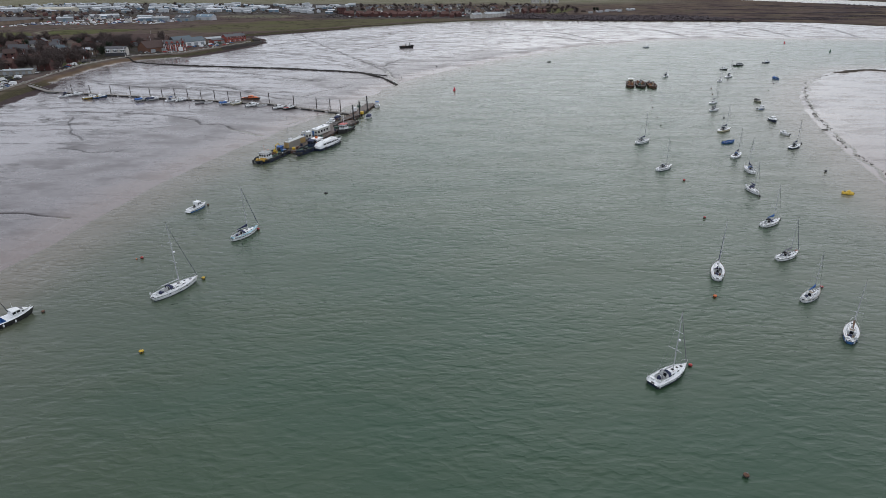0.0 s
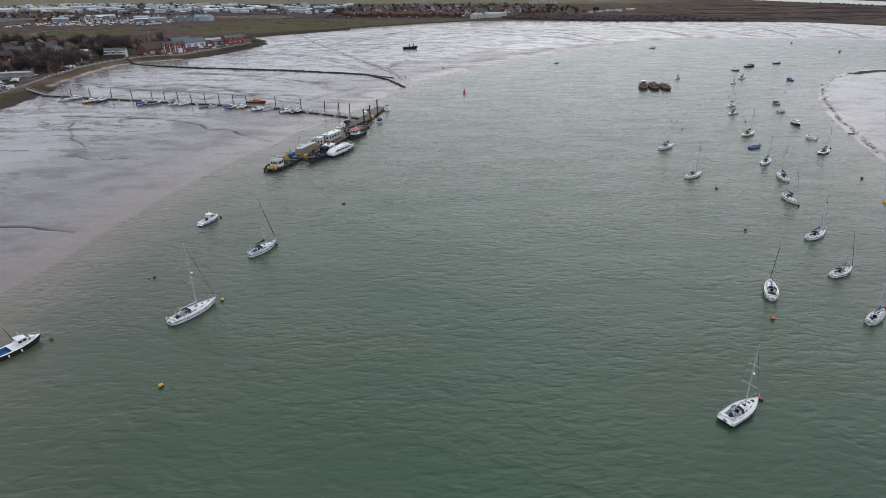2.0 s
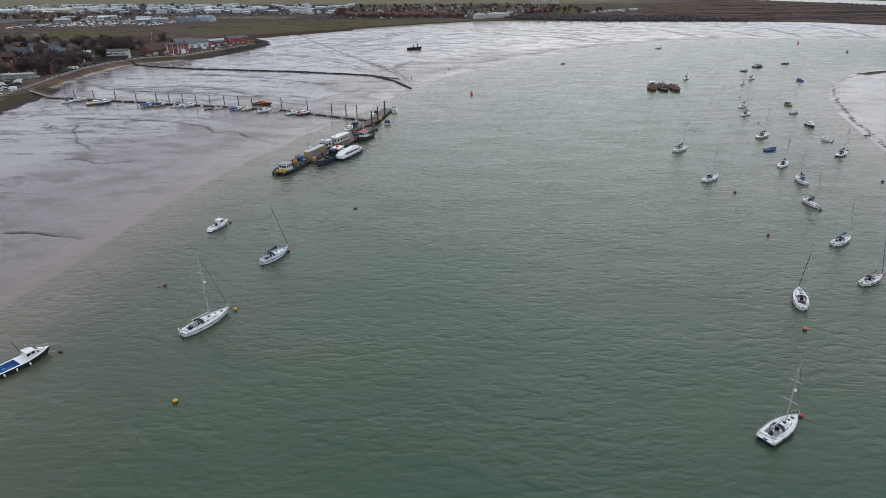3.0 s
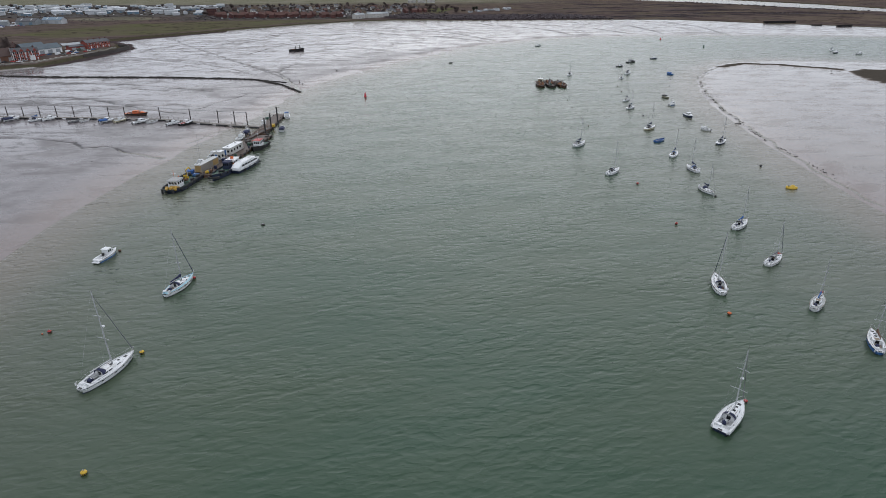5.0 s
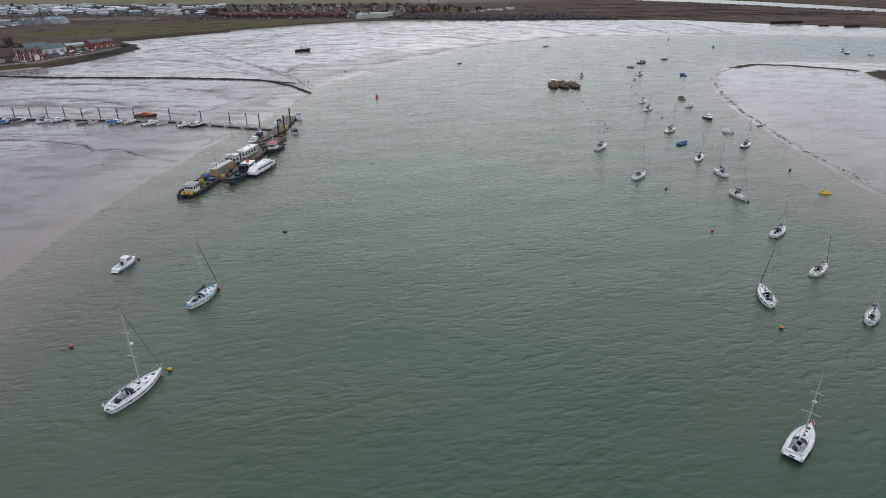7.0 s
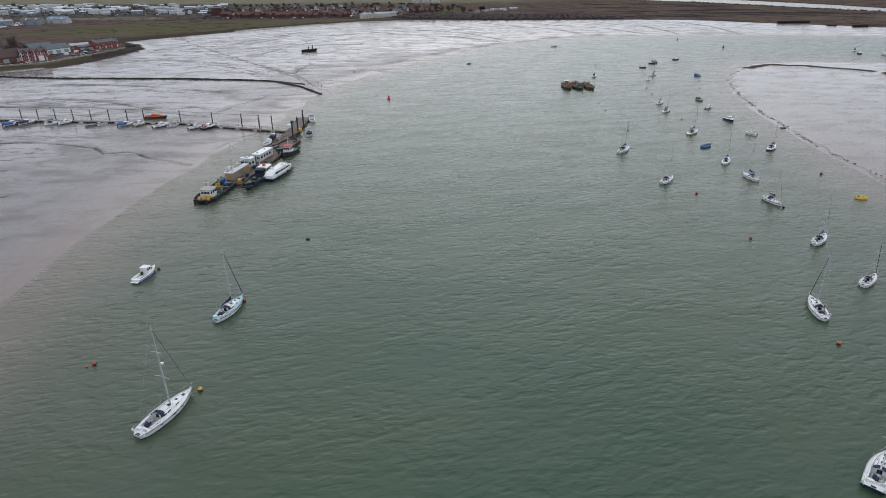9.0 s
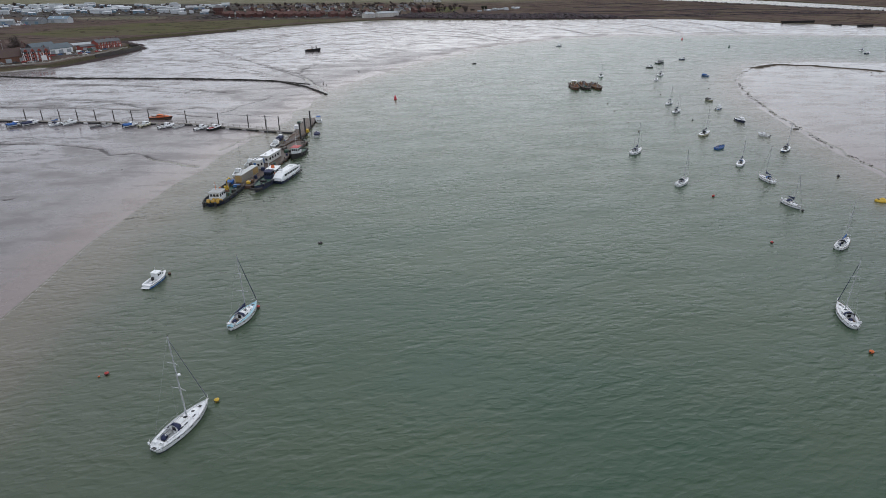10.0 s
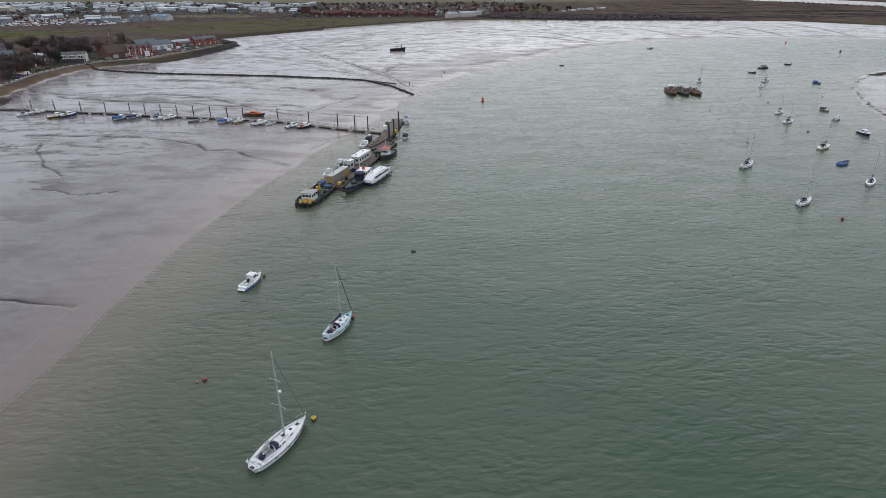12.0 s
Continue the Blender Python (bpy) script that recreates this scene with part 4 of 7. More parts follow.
    part("bow_rail", bar([(length * 0.15, along(L, length * 0.15)[0] * 0.93, zz + 0.45), (length * 0.38, along(L, length * 0.38)[0] * 0.9, zz + 0.55), (length * 0.49, 0, L[-1][2] + 0.55),
                          (length * 0.38, -along(L, length * 0.38)[0] * 0.9, zz + 0.55), (length * 0.15, -along(L, length * 0.15)[0] * 0.93, zz + 0.45)], 0.025, 5), STEEL, boat)
    if outboard:
        m = part("outboard", block(L[0][0] - 0.25, 0, free * 0.55, 0.45, 0.38, 0.62, top=0.8, bevel=0.06), BLACK, boat)
        part("leg", block(L[0][0] - 0.22, 0, -0.3, 0.14, 0.12, free * 0.6 + 0.3), BLACK, m)
    return boat


def open_boat(x, y, heading, length, label, hull=WHITE, inside=DECK, group="small open boats", z=0.0, name="rowing_boat", cover=None):
    """An open dinghy with thwarts."""
    boat = empty(name, x, y, z, heading, label, "dinghy", group)
    L = hull_lines(length, length * 0.36, 0.45 + length * 0.03, 0.75, 0.42, 2.0, 0.06, 0.6, 9)
    h = part("hull", hull_mesh(L), hull, boat)
    well = (L[0][0], L[7][0])
    part("side_deck", deck_mesh(L, well, share=0.84), hull, boat)
    part("inside", well_mesh(L, well, 0.35, share=0.84), inside, boat)
    part("gunwale", bar([(q[0], q[1], q[2]) for q in L] + [(q[0], -q[1], q[2]) for q in reversed(L)], 0.04, 5), BLACK if cover is None else cover, h)
    for k in (2, 4, 6):
        w, z1 = along(L, L[k][0])
        part("thwart", block(L[k][0], 0, z1 - 0.2, 0.28, w * 1.6, 0.05), TEAK, boat)
    if cover:
        rings = [[(q[0], q[1] * 0.97 * math.cos(a), q[2] + 0.45 * math.sin(a) * min(1, q[1])) for a in (j * math.pi / 6 for j in range(7))] for q in L[:8]]
        part("cover", loft(rings), cover, boat)
    return boat


def mooring_buoy(x, y, size, material, label, tilt=0):
    size *= 0.88
    b = empty("mooring_buoy", x, y, 0.38 * size, random.uniform(0, 360), label, "buoy", "mooring buoys")
    body = part("float", lathe([(0.001, -0.55 * size), (0.5 * size, -0.42 * size), (0.86 * size, -0.1 * size), (size, 0.25 * size), (0.88 * size, 0.68 * size), (0.5 * size, 0.98 * size), (0.001, 1.06 * size)]), material, b)
    part("band", lathe([(0.97 * size, 0.08 * size), (1.03 * size, 0.16 * size), (1.03 * size, 0.32 * size), (0.97 * size, 0.40 * size)]), BLACK, body)
    ring = [(0.24 * size * math.cos(a), 0, 1.22 * size + 0.24 * size * math.sin(a)) for a in (k * 0.5236 for k in range(13))]
    part("ring", bar(ring, 0.05 * size + 0.01, 5), GALV, b)
    return b


# ---- the anchorage ----
yacht(-60.5, 117.8, 58, 11.6, "white cruising yacht with navy spray hood and grey furled headsail", mast=1.36, wheel=True, cover=None, transom=0.58, deck=WHITE, beam=3.5, sole=DECK)
yacht(-54.7, 149.5, 64, 10.4, "white yacht with pale blue deck and navy sail cover", deck=PALEBLUE, coach=WHITE, transom=0.34, mast=1.3, stripe=BLACK, genoa=CANVAS, tuck=0.3)
yacht(37.5, 84.9, 34, 9.2, "navy-hulled yacht with white decks and open transom", hull=NAVY, stripe=WHITE, mast=1.36, cover=None, wheel=True, transom=0.9, hood=CANVAS, genoa=GREYCANVAS, beam=3.15, tuck=0.3, sole=DECK)
yacht(62.4, 124.5, 66, 9.5, "white yacht with navy hood and brown cockpit cushions", genoa=CANVAS, cover=None, transom=0.58, hood=CANVAS, sole=RUST)
yacht(77.4, 112.7, 38, 8.0, "white yacht with teak-laid pale deck and blue cover", deck=DECK, coach=WHITE, cover=BLUECANVAS, transom=0.55, hood=None, genoa=None)
yacht(76.6, 97.9, 55, 8.4, "blue-hulled yacht with a white deck and dark red sail cover", hull=BLUE, cover=RUST, hood=None, transom=0.5, genoa=None)
yacht(82.9, 132.6, 28, 7.9, "white yacht with grey covers and a dark mast", cover=GREYCANVAS, hood=GREYCANVAS, stripe=BLACK, genoa=CANVAS)
yacht(89.8, 154.5, 32, 8.6, "white yacht with a bright blue sail cover", cover=BLUECANVAS, hood=CANVAS, stripe=BLACK, genoa=None)
yacht(98.0, 182.3, -90, 7.7, "white yacht with a dark spray hood", stripe=NAVY, genoa=GREYCANVAS)
yacht(78.7, 208.5, 37, 9.0, "white yacht with navy hood on a mooring", genoa=None, cover=None)
yacht(82.9, 247.5, 40, 9.7, "white yacht with two masts and dark covers", ketch=True, genoa=None)
yacht(141.2, 237.3, 36, 8.4, "dark-hulled yacht with white topsides stripe", hull=NAVY, stripe=WHITE, genoa=None, near=False)
yacht(111.8, 224.3, 45, 8.1, "white yacht with a pale blue hood", hood=BLUECANVAS, genoa=None, near=False)
yacht(126.0, 267.9, 33, 9.0, "cream-hulled ketch with two bare masts", hull=CREAM, stripe=RUST, ketch=True, genoa=None, near=False)
yacht(140.3, 313.6, 31, 7.6, "white yacht with a dark spray hood", near=False, genoa=None)
yacht(148.6, 334.3, 33, 7.2, "small white sailing yacht", near=False, genoa=None, hood=None)
yacht(200.0, 432.2, 39, 9.2, "white yacht lying to a mooring", near=False, genoa=None)
yacht(185.4, 413.0, 53, 7.5, "white yacht with a slim mast", near=False, genoa=None, hood=None)
yacht(157.2, 437.0, 54, 8.8, "dark-covered yacht moored beyond the barges", near=False, genoa=None, stripe=BLACK)
yacht(458.2, 527.4, 32, 9.2, "white yacht far up the river", near=False, genoa=None)

cruiser = motor_boat(-75.7, 170.2, 67, 7.2, "white motor boat with blue lower hull and small wheelhouse", hull=WHITE, stripe=BLUE, deck=WHITE, height=1.35, cabin=(0.04, 0.34), outboard=False, sole=WHITE, roof=WHITE, beam=2.7)
part("bathing_platform", block(-3.85, 0, 0.25, 0.7, 1.9, 0.12, bevel=0.04), WHITE, cruiser)
part("helm_seat", block(-0.6, 0.45, 0.55, 0.5, 0.5, 0.8, bevel=0.08), BLACK, cruiser)
part("deck_locker", block(-1.6, -0.6, 0.5, 0.9, 0.5, 0.45, bevel=0.06), DECK, cruiser)
fishing = motor_boat(-88.9, 104.5, 57, 10.0, "blue fishing boat with white wheelhouse and black bow", hull=BLACK, deck=WHITE, stripe=None, cabin=(0.14, 0.38), outboard=False, sole=BLUE, height=1.3)
for fx in (-3.6, -1.6, 0.6):
    for sg in (1, -1):
        part("fender", lathe([(0.001, -0.3), (0.14, -0.24), (0.16, 0), (0.14, 0.24), (0.001, 0.3)], 8), WHITE, fishing).location = (fx, sg * 1.86, 0.55)
part("signal_mast", bar([(0.4, 0, 2.2), (-0.5, 0, 5.2)], 0.08, 6, 0.04), BLACK, fishing)
yacht(107.6, 205.6, 84, 8.6, "white yacht with a navy boom cover and blue hood", stripe=NAVY, cover=CANVAS, hood=BLUECANVAS, genoa=None)
motor_boat(157.7, 287.5, -99, 8.6, "white cabin cruiser with a dark hull", hull=NAVY, stripe=None)
open_boat(118.2, 245.9, 28, 7.2, "low blue open launch with pale inside", hull=BLUE, inside=BLUECANVAS, name="open_launch")
motor_boat(148.8, 260.0, 106, 5.6, "small white cabin boat with a pale deck", stripe=None, cabin=(0.05, 0.3), height=0.8, outboard=True)
motor_boat(166.3, 316.7, 29, 6.2, "small white cabin boat", well=True)
motor_boat(174.6, 337.3, -80, 5.4, "small tan boat under a dark canvas cover", hull=CREAM, stripe=BLACK, cabin=None, awning=BLACK, well=False)
motor_boat(227.0, 420.2, -76, 5.8, "blue-hulled launch with a blue cover", hull=BLUE, stripe=None, cabin=None, awning=BLUECANVAS, well=False)
motor_boat(264.9, 510.2, 20, 7.6, "dark-hulled motor cruiser with a white cabin", hull=NAVY, stripe=None)
motor_boat(234.8, 493.6, 25, 11.0, "long black-hulled motor launch", hull=BLACK, stripe=None, cabin=(-0.05, 0.3), top=GREYCANVAS)
motor_boat(212.8, 470.4, -8, 5.4, "small black motor boat with white cabin", hull=BLACK, stripe=None)
motor_boat(207.3, 642.0, 30, 8.5, "white cabin cruiser near the far mud bank", stripe=NAVY)
motor_boat(445.1, 508.0, 21, 7.5, "dark-hulled motor boat far up the river", hull=NAVY, stripe=None)
motor_boat(457.8, 494.6, 15, 8.5, "white motor cruiser far up the river", stripe=None)
# a stubby yellow work float with a humped cover and a dark well
yf = empty("work_float", 126.6, 179.6, 0, -28, "stubby yellow float with humped cover and dark well", "float")
part("hull", loft([[(px, w * math.cos(a), 0.28 + (0.55 + 0.5 * w * 0.5) * math.sin(a)) for a in (k * 0.5236 for k in range(12))] for px, w in ((-2.3, 0.5), (-2.0, 1.1), (-1.2, 1.45), (0.2, 1.5), (1.4, 1.35), (2.2, 0.9), (2.6, 0.3))], True), YELLOW, yf)
part("cover", lathe([(0.001, 1.75), (0.6, 1.6), (0.95, 1.25), (1.1, 0.85)], 12), YELLOW, yf).location = (0.5, 0.1, 0)
part("well", block(-1.25, -0.1, 0.7, 0.9, 1.3, 0.52, 10, 0.9, 0.08), BLACK, yf)
part("towing_eye", bar([(2.5, 0, 0.6), (2.8, 0, 0.75), (2.9, 0, 0.4)], 0.06, 5), GALV, yf)
yf.scale = (0.68, 0.72, 0.72)

for bx, by, size, mat_, text in [
    (-56.4, 123.2, 0.50, YELLOW, "round yellow mooring buoy"), (-52.3, 153.1, 0.45, RED, "dark red mooring buoy"), (-76.0, 134.7, 0.45, RED, "red mooring buoy"),
    (-77.1, 134.2, 0.22, ORANGE, "small orange pick-up buoy"), (-56.8, 93.3, 0.52, YELLOW, "weathered yellow mooring buoy"), (-84.3, 108.3, 0.42, RUST, "dark weathered mooring buoy"),
    (-73.6, 173.3, 0.42, RUST, "dark red mooring buoy"), (42.3, 88.0, 0.42, RED, "bright red mooring buoy"), (40.2, 62.4, 0.48, RUST, "rust-brown mooring buoy"),
    (57.0, 112.9, 0.50, ORANGE, "orange mooring buoy"), (73.5, 159.5, 0.45, RED, "red mooring buoy"), (80.6, 194.6, 0.5, RED, "red mooring buoy"),
    (133.8, 203.5, 0.55, BLACK, "black mooring buoy"), (97.9, 177.6, 0.45, BLACK, "black mooring buoy"), (146.9, 243.1, 0.45, BLACK, "black mooring buoy"),
    (105.2, 297.2, 0.3, RUST, "small rusty mooring buoy"), (101.1, 279.3, 0.34, RUST, "small rusty mooring buoy"), (111.4, 323.5, 0.3, RUST, "small rusty mooring buoy"),
    (117.2, 343.6, 0.32, RUST, "small rusty mooring buoy"), (167.3, 382.8, 0.4, RUST, "small rusty mooring buoy"), (159.6, 362.3, 0.4, RUST, "small rusty mooring buoy"),
    (215.5, 401.0, 0.36, RUST, "rust-brown mooring buoy"), (199.1, 374.7, 0.36, GREEN, "green mooring buoy"), (81.8, 212.6, 0.42, RED, "dark red mooring buoy"),
    (86.3, 252.0, 0.42, RED, "dark red mooring buoy"), (87.0, 136.0, 0.42, RED, "red mooring buoy"), (94.2, 158.0, 0.4, BLACK, "black mooring buoy"),
    (82.0, 116.8, 0.42, RED, "red mooring buoy"), (-6.6, 499.5, 0.7, BLACK, "black buoy in the mud-edge shallows"), (137.2, 294.6, 0.45, BLACK, "black mooring buoy"),
]:
    mooring_buoy(bx, by, size, mat_, text + " afloat on the river")


def large_buoy(x, y):
    """A dark drum-shaped mooring buoy with a fender ring."""
    b = empty("mooring_drum", x, y, 0, 20, "dark steel mooring drum with a pale top", "buoy")
    b.scale = (0.40, 0.40, 0.52)
    body = part("drum", lathe([(0.001, -0.7), (1.1, -0.6), (1.25, -0.1), (1.25, 0.45), (1.05, 0.62), (0.001, 0.68)], 18), BLACK, b)
    part("fender", lathe([(1.2, 0.02), (1.42, 0.08), (1.46, 0.2), (1.42, 0.34), (1.2, 0.4)], 18), DARKWOOD, body)
    part("shackle", bar([(0.25 * math.cos(a), 0, 0.85 + 0.25 * math.sin(a)) for a in (k * 0.5236 for k in range(13))], 0.06, 5), GALV, b)
    part("hatch_plate", lathe([(0.001, 0.66), (0.5, 0.67), (0.5, 0.74), (0.001, 0.76)], 12), GALV, b)


CRIMSON = surface("crimson_buoy_paint", (0.55, 0.03, 0.055), 0.45, (0.34, 0.03, 0.04), 4.0, 0.8, bump=0.01)


def channel_buoy(x, y, material, label, cone=True, size=0.85):
    """A lateral mark: float, lattice tower, topmark."""
    b = empty("channel_buoy", x, y, 0, 0, label, "buoy", "channel marks")
    b.scale = (size, size, size)
    part("float", lathe([(0.001, -0.8), (1.2, -0.7), (1.35, 0.0), (1.3, 0.7), (0.9, 0.95), (0.001, 1.0)], 16), material, b)
    tower = part("tower", lathe([(1.0, 0.9), (0.86, 1.9), (0.66, 3.0), (0.001, 3.02)], 10), material, b)
    for k in range(4):
        a = k * 1.5708 + 0.4
        part("leg", bar([(1.0 * math.cos(a), 1.0 * math.sin(a), 0.85), (0.5 * math.cos(a), 0.5 * math.sin(a), 3.0)], 0.06, 5), material, tower)
    part("topmark", lathe([(0.001, 3.3), (0.42, 3.3), (0.42, 3.95), (0.001, 4.0)] if not cone else [(0.001, 3.3), (0.5, 3.3), (0.05, 4.2), (0.001, 4.22)], 10), material, b)
    part("lamp", lathe([(0.12, 2.98), (0.12, 3.3), (0.001, 3.34)], 8), GLASS, b)


large_buoy(-39.2, 184.2)
channel_buoy(5.8, 383.5, CRIMSON, "red can-shaped channel buoy", False, 0.64)
channel_buoy(365.3, 673.7, CRIMSON, "red can-shaped channel buoy", False, 0.65)
channel_buoy(362.9, 587.0, GREEN, "green conical channel buoy", True, 0.65)
open_boat(88.6, 526.5, 20, 3.8, "low dark open boat", hull=BLACK, inside=BLACK)


# ---- the floating jetty over the mud ----
JETTY = [(-250, 382.5), (-202, 367.6), (-154, 353), (-125, 345), (-97, 336.5), (-76, 324.8), (-56, 314.3), (-46, 309.5)]


def on_way(way, d):
    """The point and heading d metres along a way."""
    for (ax, ay), (bx, by) in zip(way, way[1:]):
        n = math.hypot(bx - ax, by - ay)
        if d <= n or (bx, by) == way[-1]:
            return ax + (bx - ax) * d / n, ay + (by - ay) * d / n, math.degrees(math.atan2(by - ay, bx - ax))
        d -= n


def way_length(way):
    return sum(math.hypot(b[0] - a[0], b[1] - a[1]) for a, b in zip(way, way[1:]))


def shared(name, data, parent, m):
    """Another object on the same mesh."""
    ob = new(name, data)
    ob.parent = parent
    ob.matrix_basis = m
    return ob


jetty = empty("floating_jetty", 0, 0, 0, 0, "long grey floating jetty on dark floats crossing the mud", "jetty")
total = way_length(JETTY)
plank_me = float_me = post_me = None
d = 0.0
k = 0
while d < total:
    px, py, hd = on_way(JETTY, d)
    gz = max(0.0, ground_at(px, py))
    if plank_me is None:
        ob = part("deck_plank", block(0, 0, 0, 1.42, 2.3, 0.14, bevel=0.02), PLANK, jetty)
        plank_me = ob.data
        ob.matrix_basis = pose(px, py, gz + 0.62, 0, 0, hd)
    else:
        shared("deck_plank", plank_me, jetty, pose(px, py, gz + 0.62 + random.uniform(-0.01, 0.01), 0, 0, hd))
    if k % 6 == 3:
        if float_me is None:
            ob = part("pontoon_float", block(0, 0, 0, 5.2, 2.7, 0.85, bevel=0.12), BLACK, jetty)
            float_me = ob.data
            ob.matrix_basis = pose(px, py, gz - 0.2, 0, 0, hd)
        else:
            shared("pontoon_float", float_me, jetty, pose(px, py, gz - 0.2, 0, 0, hd))
    if k % 2 == 0:
        m = pose(px, py, gz + 0.74, 0, 0, hd) @ pose(0, 1.05, 0)
        if post_me is None:
            ob = part("rail_post", block(0, 0, 0, 0.12, 0.12, 1.15, bevel=0.01), PLANK, jetty)
            post_me = ob.data
            ob.matrix_basis = m
        else:
            shared("rail_post", post_me, jetty, m)
    d += 1.5
    k += 1
rails = [on_way(JETTY, q * 6.0) for q in range(int(total / 6))]
for up in (0.65, 1.1):
    part("handrail", bar([((Matrix.Translation((x, y, max(0.0, ground_at(x, y)) + 0.74 + up)) @ pose(0, 0, 0, 0, 0, h)) @ Vector((0, 1.05, 0)))[:] for x, y, h in rails], 0.05, 4), PLANK, jetty)
pile_me = None
for px, py in [(-233, 379.0), (-219, 374.4), (-204, 370.0), (-190, 366.0), (-176.4, 362.0), (-168.2, 359.8), (-159.7, 357.6), (-150.9, 354.6), (-142.2, 352.2), (-133.5, 350.0), (-124.7, 347.2), (-116.6, 344.8),
               (-99.1, 339.6), (-83.5, 331.6), (-69.5, 324.0), (-61.4, 319.6), (-55.4, 316.4)]:
    if pile_me is None:
        ob = part("mooring_pile", lathe([(0.001, -1.5), (0.24, -1.5), (0.24, 3.0), (0.22, 6.4), (0.10, 6.7), (0.001, 6.72)], 8), DARKWOOD, jetty)
        pile_me = ob.data
        ob.location = (px, py, 0.1)
    else:
        shared("mooring_pile", pile_me, jetty, pose(px, py, random.uniform(0.0, 0.3), random.uniform(-1, 1), random.uniform(-1, 1)))
part("overhead_pipe", bar([(-99.1, 339.6, 6.3), (-83.5, 331.6, 6.2), (-69.5, 324.0, 6.3), (-61.4, 319.6, 6.4), (-55.4, 316.4, 6.4)], 0.09, 5), GALV, jetty)

ramp_ = empty("access_bridge", 0, 0, 0, 0, "grey steel footbridge from the sea wall down to the jetty", "bridge")
a, b = Vector((-280, 403, 4.1)), Vector((-249, 382.3, 1.7))
side = Vector((b - a).cross(Vector((0, 0, 1)))).normalized()
part("walkway", loft([[p + side * 1.1, p - side * 1.1, p - side * 1.1 - Vector((0, 0, 0.2)), p + side * 1.1 - Vector((0, 0, 0.2))] for p in (a, b)], True), PLANK, ramp_)
for sg in (1, -1):
    up = Vector((0, 0, 1.1))
    part("top_rail", bar([a + side * sg * 1.1 + up, b + side * sg * 1.1 + up], 0.08, 4), GALV, ramp_)
    for q in range(9):
        p = a.lerp(b, q / 8) + side * sg * 1.1
        part("brace", bar([p, p + up], 0.05, 4), GALV, ramp_)
part("landing_float", block(-247, 381.5, 0.9, 9, 5, 0.8, -17, bevel=0.1), BLACK, ramp_)

# boats drying on the mud by the jetty
for n, (bx, by, hd, ln, what) in enumerate([
    (-228.8, 365.2, 32, 8.2, "sail"), (-225.4, 369.4, 28, 8.6, "white"), (-210.4, 358.8, 25, 8.6, "yellow"), (-206.0, 361.2, 35, 8.4, "blue"),
    (-176.2, 350.4, 30, 7.6, "bluecover"), (-170.8, 352.9, 34, 8.2, "navy"), (-158.0, 348.6, 24, 7.6, "sailblue"), (-152.6, 349.2, 33, 7.4, "white"),
    (-139.0, 341.4, 20, 5.8, "grey"), (-134.4, 342.4, 40, 5.6, "small"), (-123.4, 338.6, 22, 7.2, "bluecover"), (-117.2, 338.4, 36, 7.0, "cream"),
    (-106.6, 333.0, 25, 8.2, "white"), (-101.4, 333.2, 30, 6.6, "small"), (-90.4, 326.4, 22, 7.0, "white"), (-84.6, 325.6, 24, 7.6, "red")]):
    gz = max(0.0, ground_at(bx, by)) + 0.15
    hd += 18
    g = "boats drying by the jetty"
    if what.startswith("sail"):
        yb = yacht(bx, by, hd, ln, "small white yacht with stowed sails drying beside the jetty", near=False, genoa=None, hood=CANVAS, cover=BLUECANVAS if "blue" in what else CANVAS, group=g, mast=1.2)
        yb.location.z = gz
    elif what in ("small", "grey"):
        open_boat(bx, by, hd, ln, "small open boat aground beside the jetty", hull=WHITE if what == "small" else GREYCANVAS, group=g, z=gz)
    else:
        motor_boat(bx, by, hd, ln, {"white": "white cabin boat drying beside the jetty", "yellow": "yellow and white cabin boat beside the jetty", "blue": "blue cabin boat with white deck beside the jetty",
                   "bluecover": "motor boat with blue cockpit cover by the jetty", "navy": "white cruiser with navy canopy beside the jetty", "cream": "cream motor boat drying beside the jetty", "red": "black-hulled launch with red cockpit beside the jetty"}[what],
                   hull={"yellow": YELLOW, "blue": BLUE, "cream": CREAM, "red": BLACK}.get(what, WHITE), awning={"bluecover": BLUECANVAS, "navy": CANVAS}.get(what), stripe=None if what in ("red",) else BLACK,
                   well=what not in ("bluecover", "navy"), group=g, z=gz, deck=CREAM if what == "cream" else WHITE, beam=ln * 0.46, sole=RED if what == "red" else DECK)
motor_boat(-113.0, 352.5, -12, 11.5, "orange lifeboat with a dark lower hull beyond the jetty", hull=BLACK, deck=ORANGE, top=ORANGE, well=True, sole=DARKWOOD, stripe=RUST, cabin=(-0.05, 0.32), group="boats drying by the jetty", z=ground_at(-113.0, 352.5) + 0.2, outboard=False)


# ---- the pontoon at the jetty's head, with work boats alongside ----
HEAD, HX, HY = 72.82, -74.4, 221.0


def berth(a, b):
    """World place of a point a metres along the pontoons and b metres out to the river side."""
    c, s = math.cos(radians(HEAD)), math.sin(radians(HEAD))
    return HX + a * c + b * s, HY + a * s - b * c


